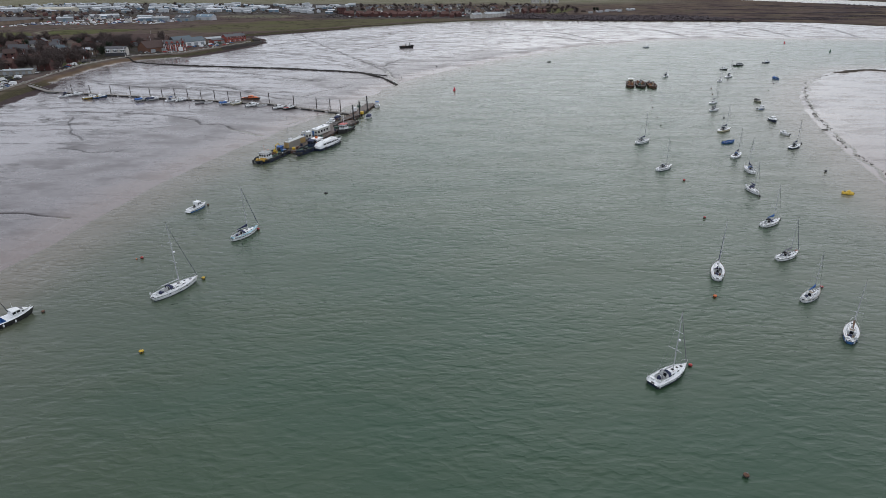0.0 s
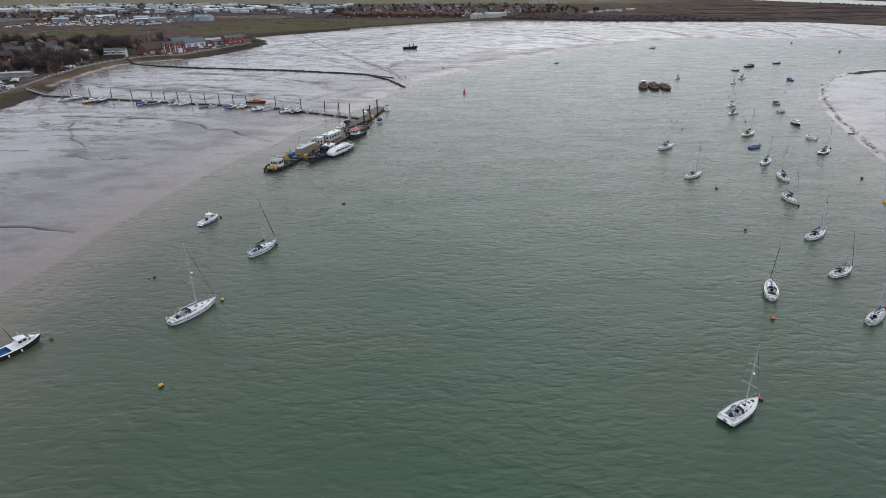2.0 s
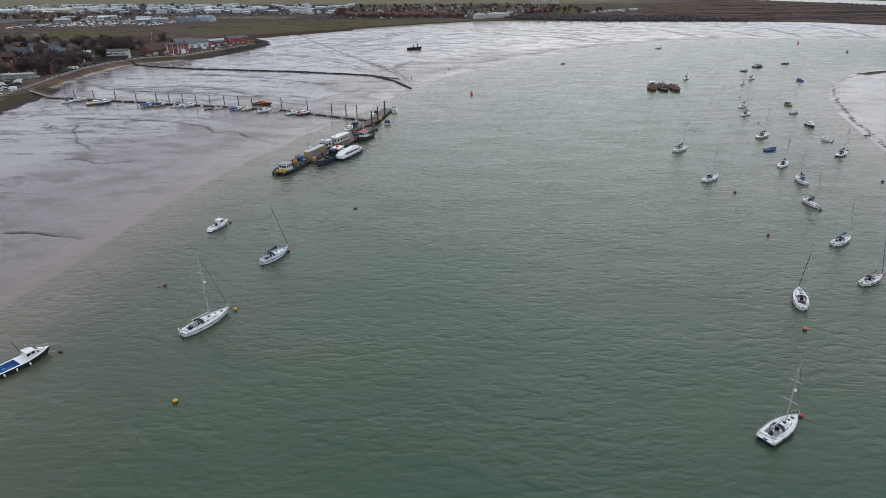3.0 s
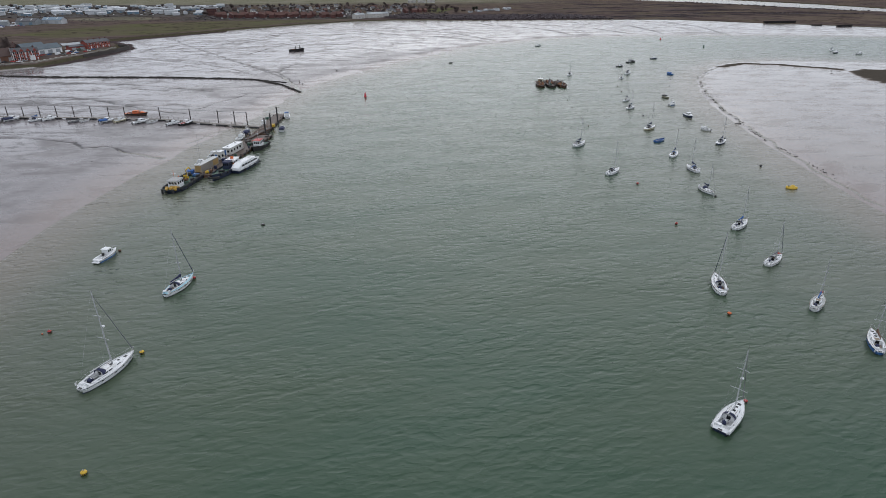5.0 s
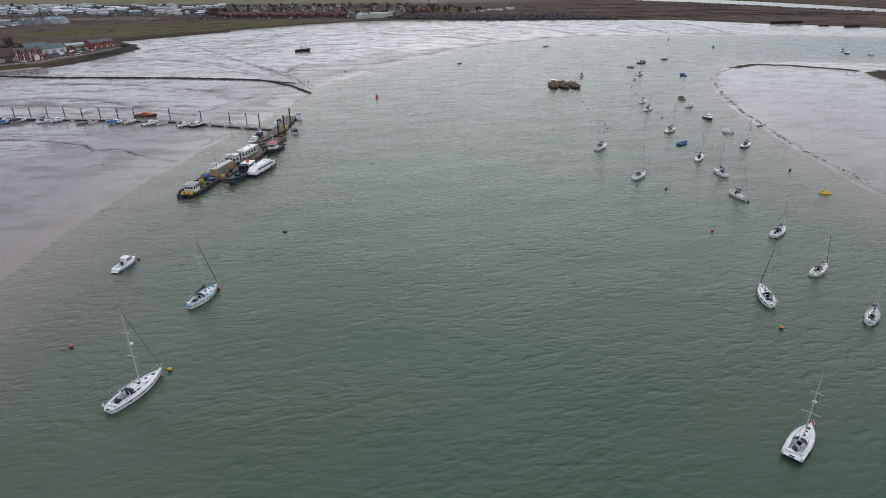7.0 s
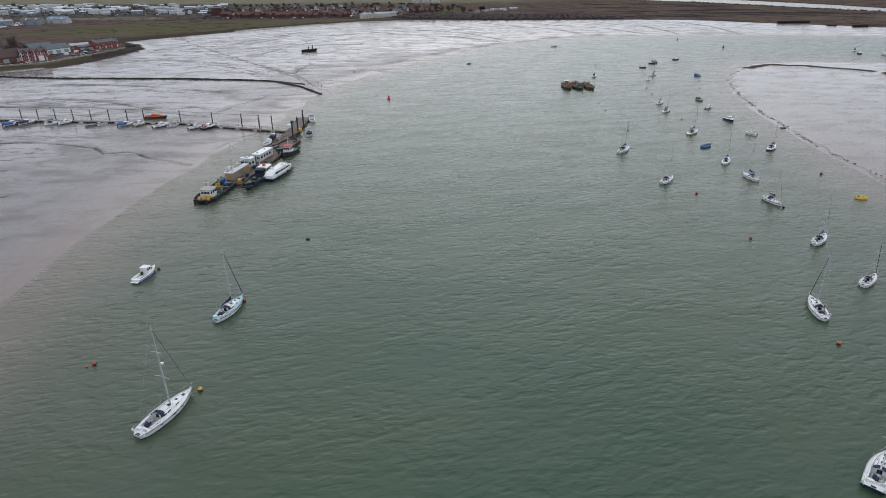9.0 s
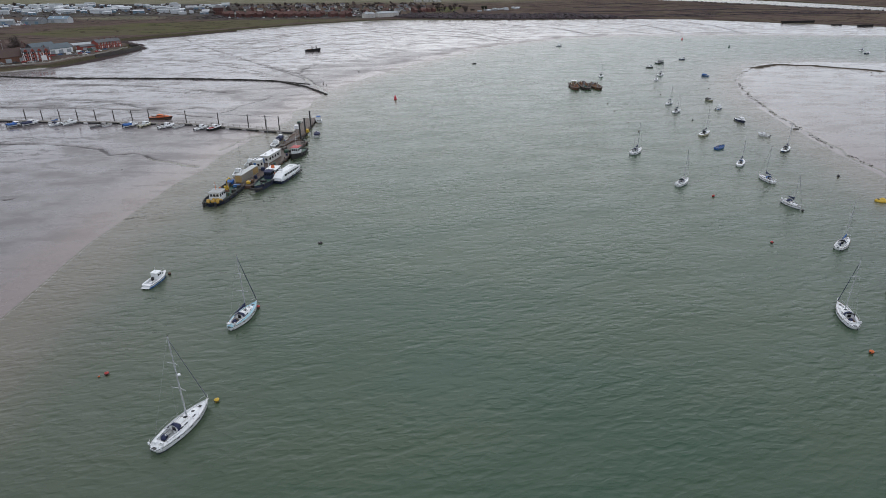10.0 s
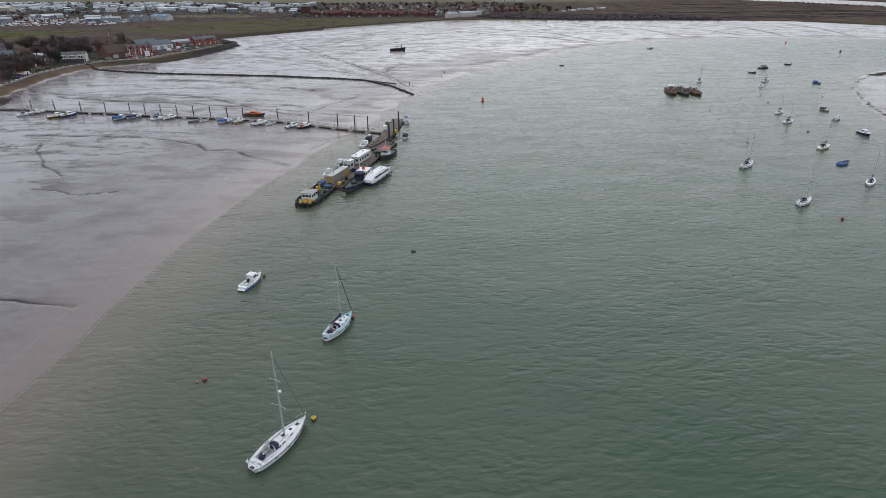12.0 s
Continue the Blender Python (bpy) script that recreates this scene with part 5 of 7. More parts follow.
def pontoon(a0, b0, a1, b1, width, label, top=1.0):
    (x0, y0), (x1, y1) = berth(a0, b0), berth(a1, b1)
    n, hd = math.hypot(x1 - x0, y1 - y0), math.degrees(math.atan2(y1 - y0, x1 - x0))
    p = empty("work_pontoon", x0, y0, 0, hd, label, "pontoon", "work pontoons")
    part("hull", block(n / 2, 0, -0.6, n, width, top + 0.45, bevel=0.12), RUST, p)
    part("fender_beam", bar([(0.2, -width / 2 - 0.08, top - 0.3), (n - 0.2, -width / 2 - 0.08, top - 0.3)], 0.16, 6), DARKWOOD, p)
    part("fender_beam", bar([(0.2, width / 2 + 0.08, top - 0.3), (n - 0.2, width / 2 + 0.08, top - 0.3)], 0.16, 6), DARKWOOD, p)
    me = None
    for k in range(int(n / 1.0)):
        m = pose(0.5 + k * 1.0, 0, top - 0.15 + random.uniform(-0.012, 0.012))
        if me is None:
            ob = part("deck_plank", block(0, 0, 0, 0.95, width - 0.15, 0.16, bevel=0.02), BROWNPLANK, p)
            me, ob.matrix_basis = ob.data, m
        else:
            shared("deck_plank", me, p, m)
    for k in range(int(n / 6)):
        for sg in (1, -1):
            part("bollard", lathe([(0.16, 0), (0.14, 0.35), (0.2, 0.42), (0.001, 0.45)], 8), BLACK, p).location = (3 + k * 6, sg * (width / 2 - 0.35), top)
    for k in range(int(n / 4)):
        part("tyre_fender", lathe([(0.26, -0.14), (0.46, -0.14), (0.5, 0), (0.46, 0.14), (0.26, 0.14)], 10), BLACK, p).matrix_basis = pose(2 + k * 4, -width / 2 - 0.28, top - 0.45, 90)
    return p


pontoon(16.5, 4.6, 77.0, 4.8, 9.4, "long rusty pontoon with brown planked deck")
pontoon(78.5, 2.8, 122.0, -3.0, 5.6, "narrow weathered pontoon with planked deck and piles")


def container(a, b, turn, length, body, label, z=1.02, wide=2.44, high=2.6):
    x, y = berth(a, b)
    c = empty("shipping_container", x, y, z, HEAD + turn, label, "container", "containers on the pontoon")
    part("shell", block(0, 0, 0.12, length - 0.1, wide - 0.1, high - 0.2, bevel=0.03), body, c)
    part("roof", block(0, 0, high - 0.1, length - 0.2, wide - 0.2, 0.12, bevel=0.03), DECK, c, "pale roof panel")
    for sg in (1, -1):
        for k in range(int(length / 0.5)):
            part("corrugation", block(-length / 2 + 0.4 + k * 0.5, sg * (wide / 2 - 0.03), 0.2, 0.22, 0.08, high - 0.4), body, c)
        for z0 in (0.0, high - 0.14):
            part("side_rail", block(0, sg * (wide / 2 - 0.06), z0, length, 0.14, 0.14), body, c)
        part("door", block(-length / 2, sg * wide * 0.235, 0.15, 0.08, wide * 0.45, high - 0.32, bevel=0.02), OCHRE if body is not WHITE else BLUE, c)
        for e in (1, -1):
            part("corner_post", block(e * (length / 2 - 0.08), sg * (wide / 2 - 0.08), 0, 0.17, 0.17, high), body, c)
    return c


OCHRE = surface("faded_ochre_paint", (0.38, 0.25, 0.09), 0.6, (0.25, 0.16, 0.08), 4.0, 0.6, bump=0.01)
TAN = surface("grey_container_paint", (0.30, 0.28, 0.25), 0.6, (0.20, 0.18, 0.15), 4.0, 0.5, bump=0.01)
box_ = container(25.2, 4.6, -4, 12.2, TAN, "weathered grey shipping container with yellow doors on the pontoon")

for sg in (1, -1):
    part("ochre_panel", block(3.7, sg * 1.23, 0.25, 3.6, 0.05, 2.0), OCHRE, box_)


def cabin(a, b, turn, length, wide, high, label, door=BLUE, z=1.02):
    x, y = berth(a, b)
    c = empty("site_cabin", x, y, z, HEAD + turn, label, "cabin", "cabins on the pontoon")
    w = part("wall", block(0, 0, 0.1, length, wide, high, bevel=0.04), GRIMY, c)
    part("roof", block(0, 0, high + 0.08, length + 0.2, wide + 0.2, 0.16, bevel=0.04), WHITE, c)
    for k in range(int(length / 2.2)):
        part("window", block(-length / 2 + 1.3 + k * 2.2, -wide / 2 - 0.01, 1.1, 1.1, 0.06, 0.9, bevel=0.02), GLASS, w)
        if k % 2 == 0:
            part("window", block(-length / 2 + 1.3 + k * 2.2, wide / 2 + 0.01, 1.1, 1.0, 0.06, 0.9, bevel=0.02), GLASS, w)
    part("door", block(-length / 2 - 0.02, 0.5, 0.12, 0.06, 0.9, 2.05, bevel=0.01), door, w)
    part("window", block(-length / 2 - 0.02, -0.8, 1.1, 0.06, 0.8, 0.8, bevel=0.01), GLASS, w)
    for k in (-0.3, 0.25):
        part("roof_vent", block(length * k, 0.4, high + 0.2, 0.6, 0.5, 0.35, bevel=0.05), GALV, c)
    for k in (-1, 1):
        part("skid", block(0, k * wide * 0.35, 0, length - 0.4, 0.25, 0.14), RUST, c)
    return c


GRIMY = surface("grimy_white_panel", (0.56, 0.56, 0.53), 0.6, (0.30, 0.27, 0.23), 2.0, 0.45, bump=0.01, wear=0.6)
cabin(47.5, 4.6, -5, 10.5, 3.2, 2.6, "long white portable cabin with windows on the pontoon")
cabin(36.6, 4.0, -5, 3.0, 2.8, 3.0, "small white control hut with blue door on the pontoon")


def deckhouse(boat, x0, x1, half, foot, head, wall=WHITE, roof=DECK, lean=0.15, rows=1, name="wheelhouse"):
    """A square work-boat house with windows all round and an overhanging roof."""
    sec = [(x0, half, foot, head, lean), (x0 + (x1 - x0) * 0.33, half, foot, head, lean), (x0 + (x1 - x0) * 0.67, half, foot, head, lean), (x1, half, foot, head, lean)]
    h = part(name, house_mesh(sec, 0.05), wall, boat)
    for side in (1, -1):
        for i in range(3):
            part("window", pane_strip(sec, 0.52, 0.84, i, i, 0.14, 0.86, side=side), GLASS, h)
    for e, px in ((-1, x0), (1, x1)):
        for y in (-half * 0.55, 0, half * 0.55):
            part("window", block(px + e * 0.01, y, foot + (head - foot) * 0.54, 0.06, half * 0.42, (head - foot) * 0.3, bevel=0.01), GLASS, h)
    part("roof", block((x0 + x1) / 2, 0, head + 0.02, x1 - x0 + 0.5, half * 2 + 0.3, 0.14, bevel=0.05), roof, h)
    return h


def work_boat(a, b, turn, length, beam, label, hull=NAVY, deck=GREEN, free=1.3, transom=0.92, power=4.0, sheer=0.6):
    x, y = berth(a, b)
    boat = empty("work_boat", x, y, 0, HEAD + turn, label, "work boat", "work boats at the pontoon")
    L = hull_lines(length, beam, free, transom, 0.4, power, 0.04, sheer)
    h = part("hull", hull_mesh(L, 0.94), hull, boat)
    part("rubbing_band", stripe_mesh(L, 0.94, free * 0.7, free * 0.86, 0.1), BLACK, h)
    part("deck", deck_mesh(L, drop=0.45, camber=0.05), deck, boat)
    for sg in (1, -1):
        part("bulwark_cap", bar([(q[0], sg * q[1], q[2]) for q in L], 0.1, 5), BLACK, boat)
        for k in range(2, 13, 2):
            part("tyre_fender", lathe([(0.24, -0.12), (0.42, -0.12), (0.46, 0), (0.42, 0.12), (0.24, 0.12)], 10), BLACK, boat).matrix_basis = pose(L[k][0], sg * (L[k][1] + 0.14), L[k][2] - 0.4, 90)
    return boat, L


GOLD = surface("golden_yellow_float", (0.46, 0.27, 0.03), 0.5, (0.25, 0.15, 0.04), 4.0, 1.0, bump=0.01)
# flat-bowed multi-purpose vessel at the outer end, bow away from the shore
mv, L = work_boat(8.2, 3.7, 180, 20.0, 6.9, "dark work boat with white wheelhouse and yellow deck crane", NAVY, GREEN, 1.1, 0.98, 7.0, 0.2)
h = deckhouse(mv, 2.0, 5.8, 1.8, 0.65, 3.2, WHITE, GALV)
part("roof_mast", bar([(4.2, 0, 3.7), (4.2, 0, 6.2)], 0.07, 5), ORANGE, h)
part("radar_bar", bar([(4.2, -0.8, 5.3), (4.2, 0.8, 5.3)], 0.07, 5), WHITE, h)
part("searchlight", lathe([(0.001, 0), (0.18, 0), (0.24, 0.3), (0.001, 0.34)], 8), ORANGE, h).location = (2.6, 0.6, 3.75)
for px, py, r in ((7.2, 1.6, 0.75), (8.2, 0.5, 0.7), (7.0, 0.2, 0.7), (8.4, 2.0, 0.6), (7.6, -1.2, 0.65), (6.9, 2.4, 0.6), (8.6, -0.8, 0.55)):
    part("deck_float", lathe([(0.001, 0), (r * 0.8, 0.1), (r, r * 0.7), (r * 0.7, r * 1.4), (0.001, r * 1.5)], 10), GOLD, mv, "yellow buoy stowed on deck").location = (px, py, 0.85)
crane = part("crane_base", lathe([(0.55, 0), (0.5, 0.9), (0.42, 1.2), (0.001, 1.25)], 10), YELLOW, mv)
crane.location = (-4.6, -0.6, 0.85)
part("crane_boom", bar([(0, 0, 1.0), (0.3, 0.1, 3.0), (-1.4, 0.3, 3.5), (-2.6, 0.4, 2.3)], 0.24, 6, 0.14), YELLOW, crane)
part("ram", bar([(0.3, 0.4, 0.9), (-0.3, 0.35, 2.8)], 0.11, 6), GALV, crane)
part("seat_box", block(0.7, -0.4, 0.6, 0.7, 0.7, 0.8, bevel=0.06), YELLOW, crane)
part("winch_drum", lathe([(0.6, -0.7), (0.6, -0.62), (0.35, -0.6), (0.35, 0.6), (0.6, 0.62), (0.6, 0.7)], 12), RUST, mv).matrix_basis = pose(-1.2, 0.6, 1.5, 90)
part("hatch_cover", block(-1.6, -1.4, 0.85, 2.0, 1.6, 0.5, bevel=0.06), BLACK, mv)
part("anchor_rack", block(-7.6, 1.2, 0.85, 1.4, 2.2, 0.8, 8, 0.9, 0.06), BLUE, mv)
part("hose_reel", lathe([(0.5, -0.4), (0.5, -0.32), (0.25, -0.3), (0.25, 0.3), (0.5, 0.32), (0.5, 0.4)], 12), DARKWOOD, mv).matrix_basis = pose(-6.0, -2.2, 1.35, 90)
for sg in (1, -1):
    part("bow_knee", block(9.5, sg * 1.8, -0.1, 0.5, 0.7, 1.7, bevel=0.1), BLACK, mv)
for px, py, sx, sy, sz, mt in ((-2.8, 2.2, 1.4, 0.9, 0.8, BLACK), (0.4, -2.4, 1.2, 0.8, 0.6, GALV), (-6.6, 2.4, 1.6, 0.7, 0.9, BLACK), (-3.6, -2.5, 1.8, 0.6, 0.7, DARKWOOD),
                               (-8.2, -1.6, 1.2, 1.2, 1.0, BLACK), (1.0, 2.3, 1.0, 0.7, 0.9, GREEN), (6.8, -2.0, 0.9, 0.8, 0.7, DARKWOOD)):
    part("deck_gear", block(px, py, 0.85, sx, sy, sz, px * 7, 0.85, 0.08), mt, mv)
part("whip_mast", bar([(-8.8, 2.8, 0.8), (-9.2, 3.0, 15.0)], 0.06, 5, 0.03), GALV, mv)
part("whip_mast", bar([(-9.4, 2.0, 0.8), (-9.2, 2.2, 11.5)], 0.05, 5, 0.02), GALV, mv)

rng = random.Random(15)
for k in range(22):
    s_ = rng.uniform(0.3, 0.9)
    part("deck_gear", block(rng.uniform(-8.5, 1.2), rng.uniform(-2.6, 2.6), 0.66, s_, rng.uniform(0.3, 0.9), rng.uniform(0.25, 0.8), rng.uniform(0, 90), 0.85, 0.05), rng.choice([BLACK, BLACK, DARKWOOD, GALV, RUST, GREEN, YELLOW]), mv)
for sg in (1, -1):
    part("bulwark", bar([(q[0], sg * q[1] * 0.97, q[2] + 0.25) for q in L[1:14]], 0.12, 4), BLACK, mv)

# tug moored outside the pontoon
tug, L = work_boat(23.4, 12.2, 180, 22.0, 5.2, "navy tug with green foredeck and orange-topped funnel", NAVY, GREEN, 1.4, 0.8, 2.6, 0.8)
h = deckhouse(tug, -3.0, -0.4, 1.2, 0.95, 3.5, NAVY, CANVAS, 0.2)
h2 = deckhouse(tug, -8.4, -3.6, 1.7, 0.95, 3.3, WHITE, WHITE, 0.1, name="deck_house")
f = part("funnel", lathe([(0.6, 0), (0.55, 1.0), (0.5, 1.1), (0.001, 1.12)], 12), ORANGE, h2, "orange painted funnel")
f.location = (-6.0, 0, 3.4)
part("funnel_cap", lathe([(0.5, 1.08), (0.54, 1.35), (0.3, 1.4), (0.001, 1.4)], 12), BLACK, f)
part("mast", bar([(-2.4, 0, 4.0), (-2.6, 0, 7.6)], 0.1, 6, 0.05), WHITE, h)
part("winch", lathe([(0.6, -0.9), (0.6, -0.8), (0.35, -0.78), (0.35, 0.78), (0.6, 0.8), (0.6, 0.9)], 12), BLACK, tug).matrix_basis = pose(3.4, 0, 1.6, 90)
part("tow_bollard", lathe([(0.25, 0), (0.22, 0.9), (0.3, 1.0), (0.001, 1.02)], 8), BLACK, tug).location = (6.2, 0.5, 0.95)
part("life_ring", lathe([(0.26, -0.06), (0.40, -0.06), (0.40, 0.06), (0.26, 0.06)], 12), ORANGE, tug).matrix_basis = pose(-3.3, 1.6, 2.2, 90)
part("bow_fender", loft([[(9.6 + 1.25 * math.cos(t) - 0.2 + r * 0.3 * math.cos(t), (2.4 + r * 0.3) * math.sin(t) * 0.8, 1.3 + dz) for r, dz in ((0, 0.3), (1, 0.15), (1, -0.5), (0, -0.6))] for t in (q * 0.28 - 1.4 for q in range(11))], True), BLACK, tug)

# white passenger launch outside the tug
lx, ly = berth(31.4, 16.8)
launch = empty("passenger_launch", lx, ly, 0, HEAD - 6, "white passenger launch with navy hull moored outside the tug", "launch")
L = hull_lines(19.0, 4.9, 1.25, 0.85, 0.45, 2.8, 0.06, 0.5)
h = part("hull", hull_mesh(L, 0.9), NAVY, launch)
part("white_band", stripe_mesh(L, 0.9, 0.95, 1.22, 0.05), WHITE, h)
part("deck", deck_mesh(L, drop=0.2), DECK, launch)
sec = [(-8.6, 1.7, 1.05, 1.75, 0.15), (-6.6, 1.9, 1.05, 2.75, 0.25), (-4.6, 1.95, 1.05, 2.85, 0.25), (-2.6, 1.95, 1.05, 2.75, 0.25), (-0.6, 1.95, 1.05, 2.7, 0.25), (1.4, 1.9, 1.05, 2.65, 0.25), (3.4, 1.8, 1.05, 2.55, 0.25),
       (5.2, 1.6, 1.05, 2.3, 0.22), (6.6, 1.2, 1.05, 1.6, 0.15)]
sal = part("saloon", house_mesh(sec, 0.1), WHITE, launch)
for sd in (1, -1):
    for i in range(1, 7):
        part("window", pane_strip(sec, 0.45, 0.80, i, i, 0.10, 0.90, side=sd), GLASS, sal)
    part("windscreen", loft([[(-8.15 + u, sd * v, 1.62 + u * 0.5 + dz) for u, v, dz in ((0.1, 0.1, 0.02), (0.1, 1.25, 0.0), (1.35, 1.35, 0.34), (1.35, 0.1, 0.38))], [(-8.1 + u, sd * v, 1.5 + u * 0.5 + dz) for u, v, dz in ((0.1, 0.1, 0.02), (0.1, 1.25, 0.0), (1.35, 1.35, 0.34), (1.35, 0.1, 0.38))]], True), GLASS, sal)
part("roof", block(-0.8, 0, 2.84, 10.0, 2.9, 0.1, bevel=0.05), WHITE, sal)
part("roof_hatch", block(2.2, 0, 2.92, 1.3, 1.0, 0.12, bevel=0.03), DECK, sal)
part("roof_rail", bar([(-5.4, 1.3, 3.1), (3.4, 1.3, 3.1)], 0.04, 5), STEEL, sal)
part("roof_rail", bar([(-5.4, -1.3, 3.1), (3.4, -1.3, 3.1)], 0.04, 5), STEEL, sal)
part("mast", bar([(-5.2, 0, 2.9), (-5.4, 0, 5.0)], 0.06, 5), WHITE, sal)
for k in range(4):
    part("tyre_fender", lathe([(0.24, -0.12), (0.42, -0.12), (0.46, 0), (0.42, 0.12), (0.24, 0.12)], 10), BLACK, launch).matrix_basis = pose(-6 + k * 3.6, -2.5, 0.75, 90)
part("life_raft", lathe([(0.001, -0.6), (0.3, -0.55), (0.32, 0), (0.3, 0.55), (0.001, 0.6)], 10), WHITE, launch).matrix_basis = pose(-3.5, 0.9, 3.2, 90)
part("bow_rail", bar([(6.4, 1.9, 2.1), (8.2, 1.1, 2.3), (9.3, 0, 2.4), (8.2, -1.1, 2.3), (6.4, -1.9, 2.1)], 0.04, 5), STEEL, launch)

# small tug with a red-topped wheelhouse
rb, L = work_boat(58.0, 11.2, 180, 14.0, 4.8, "small dark tug with white wheelhouse and red roof", BLACK, GREEN, 1.3, 0.8, 2.4, 0.9)
h = deckhouse(rb, -0.6, 3.0, 1.45, 0.9, 3.6, WHITE, RED, 0.18)
part("mast", bar([(0.6, 0, 3.7), (0.5, 0, 8.2)], 0.08, 5, 0.04), WHITE, h)
part("crosstree", bar([(0.55, -0.8, 6.2), (0.55, 0.8, 6.2)], 0.05, 5), WHITE, h)
part("life_ring", lathe([(0.26, -0.06), (0.40, -0.06), (0.40, 0.06), (0.26, 0.06)], 12), RED, rb).matrix_basis = pose(-0.7, 0.4, 2.0, 0, 90)
part("tow_post", lathe([(0.2, 0), (0.18, 0.9), (0.001, 0.95)], 8), BLACK, rb).location = (-3.4, 0, 0.85)
part("engine_casing", block(-2.0, 0, 0.85, 1.8, 1.6, 0.7, bevel=0.08), DECK, rb)

# piles that hold the pontoons
for a_, b_, hgt in ((80.0, 5.3, 7.8), (89.5, 4.4, 7.8), (103.0, 2.6, 8.2)):
    px, py = berth(a_, b_)
    p = tagged(part("guide_pile", lathe([(0.001, -4), (0.32, -4), (0.32, hgt * 0.5), (0.32, hgt - 0.1), (0.22, hgt), (0.001, hgt + 0.02)], 12), BLACK), "tall black tubular guide pile through the pontoon", "pile", "guide piles")
    p.location = (px, py, 0)

# steel gangway with rails on the pontoon, and clutter
gx0, gy0 = berth(66.0, 2.0)
gw = empty("gangway", gx0, gy0, 1.05, HEAD - 6, "dark steel truss gangway lying along the pontoon", "gangway")
part("floor", block(11, 0, 0.35, 23, 1.7, 0.16), DARKWOOD, gw)
for sg in (1, -1):
    part("top_chord", bar([(-0.5, sg * 0.85, 1.9), (22.5, sg * 0.85, 1.9)], 0.09, 5), RUST, gw)
    part("bottom_chord", bar([(-0.5, sg * 0.85, 0.35), (22.5, sg * 0.85, 0.35)], 0.09, 5), RUST, gw)
    for k in range(12):
        part("brace", bar([(k * 2 - 0.5, sg * 0.85, 0.35), (k * 2 + 1.0 - 0.5, sg * 0.85, 1.9)], 0.06, 4), RUST, gw)
for k in (1, 21):
    part("trestle", block(k, 0, 0, 0.4, 1.9, 0.36), DARKWOOD, gw)


def crate(a, b, sx, sy, sz, material, label, turn=0, name="deck_crate"):
    x, y = berth(a, b)
    c = empty(name, x, y, 1.02, HEAD + turn, label, "crate", "clutter on the pontoon")
    part("body", block(0, 0, 0, sx, sy, sz, top=0.97, bevel=0.05), material, c)
    part("lid", block(0, 0, sz, sx * 1.03, sy * 1.03, 0.08, bevel=0.02), material, c)
    for sg in (1, -1):
        part("batten", block(sg * sx * 0.3, 0, 0.02, 0.1, sy * 1.02, sz * 0.95), material, c)


crate(18.4, 1.4, 2.6, 2.2, 0.9, BLUECANVAS, "blue tarpaulined crate on the pontoon", 12)
crate(33.2, 2.6, 1.8, 1.6, 1.3, GALV, "grey metal tool chest on the pontoon", -8)
crate(33.8, 6.8, 1.6, 1.2, 1.0, CANVAS, "navy covered bin on the pontoon", 5)
crate(55.5, 3.0, 2.2, 1.4, 1.1, RUST, "rusty steel skip on the pontoon", 20)
crate(58.0, 6.8, 1.5, 1.5, 0.9, GREEN, "green machine housing on the pontoon", 0)
crate(62.5, 4.4, 3.0, 1.2, 0.8, DARKWOOD, "stack of dark timber on the pontoon", -4)
crate(19.0, 7.6, 1.6, 1.2, 0.7, YELLOW, "yellow plastic bin on the pontoon", 9)
crate(92.0, 4.4, 1.8, 1.4, 1.2, YELLOW, "yellow fuel cabinet on the pontoon", 0)
crate(98.0, -2.4, 2.0, 1.6, 1.6, WHITE, "white utility box on the pontoon", 4)
crate(108.0, -4.6, 1.6, 1.4, 1.0, GREEN, "green locker on the pontoon", 10)
crate(38.0, 1.2, 2.4, 1.6, 1.4, BLACK, "black generator box on the pontoon", 0)

rng = random.Random(8)
for k in range(26):
    a_, b_ = rng.uniform(18, 76), rng.choice([rng.uniform(0.4, 1.8), rng.uniform(7.4, 8.8)])
    kind = rng.choice(["drum", "box", "coil", "box"])
    x, y = berth(a_, b_)
    if kind == "box":
        s_ = rng.uniform(0.6, 1.3)
        crate(a_, b_, s_, rng.uniform(0.5, 1.0), rng.uniform(0.5, 1.1), rng.choice([BLACK, DARKWOOD, GALV, GREEN, RUST, CANVAS]), "small dark gear box on the planked pontoon", rng.uniform(0, 90), "gear_box")
    else:
        t = empty("oil_drum" if kind == "drum" else "rope_coil", x, y, 1.02, rng.uniform(0, 90), "weathered steel drum standing on the pontoon" if kind == "drum" else "coil of dark rope lying on the pontoon", "drum" if kind == "drum" else "rope", "clutter on the pontoon")
        if kind == "drum":
            part("barrel", lathe([(0.001, 0), (0.29, 0), (0.29, 0.28), (0.31, 0.3), (0.29, 0.32), (0.29, 0.58), (0.31, 0.6), (0.29, 0.62), (0.29, 0.88), (0.001, 0.88)], 10), rng.choice([BLUE, RUST, BLACK, YELLOW]), t)
            part("rim", lathe([(0.26, 0.87), (0.31, 0.87), (0.31, 0.92), (0.26, 0.92)], 10), GALV, t)
        else:
            for q in range(3):
                part("turn", lathe([(0.3 - q * 0.03, q * 0.1), (0.5 - q * 0.03, q * 0.1), (0.5 - q * 0.03, q * 0.1 + 0.1), (0.3 - q * 0.03, q * 0.1 + 0.1)], 10), DARKWOOD, t)

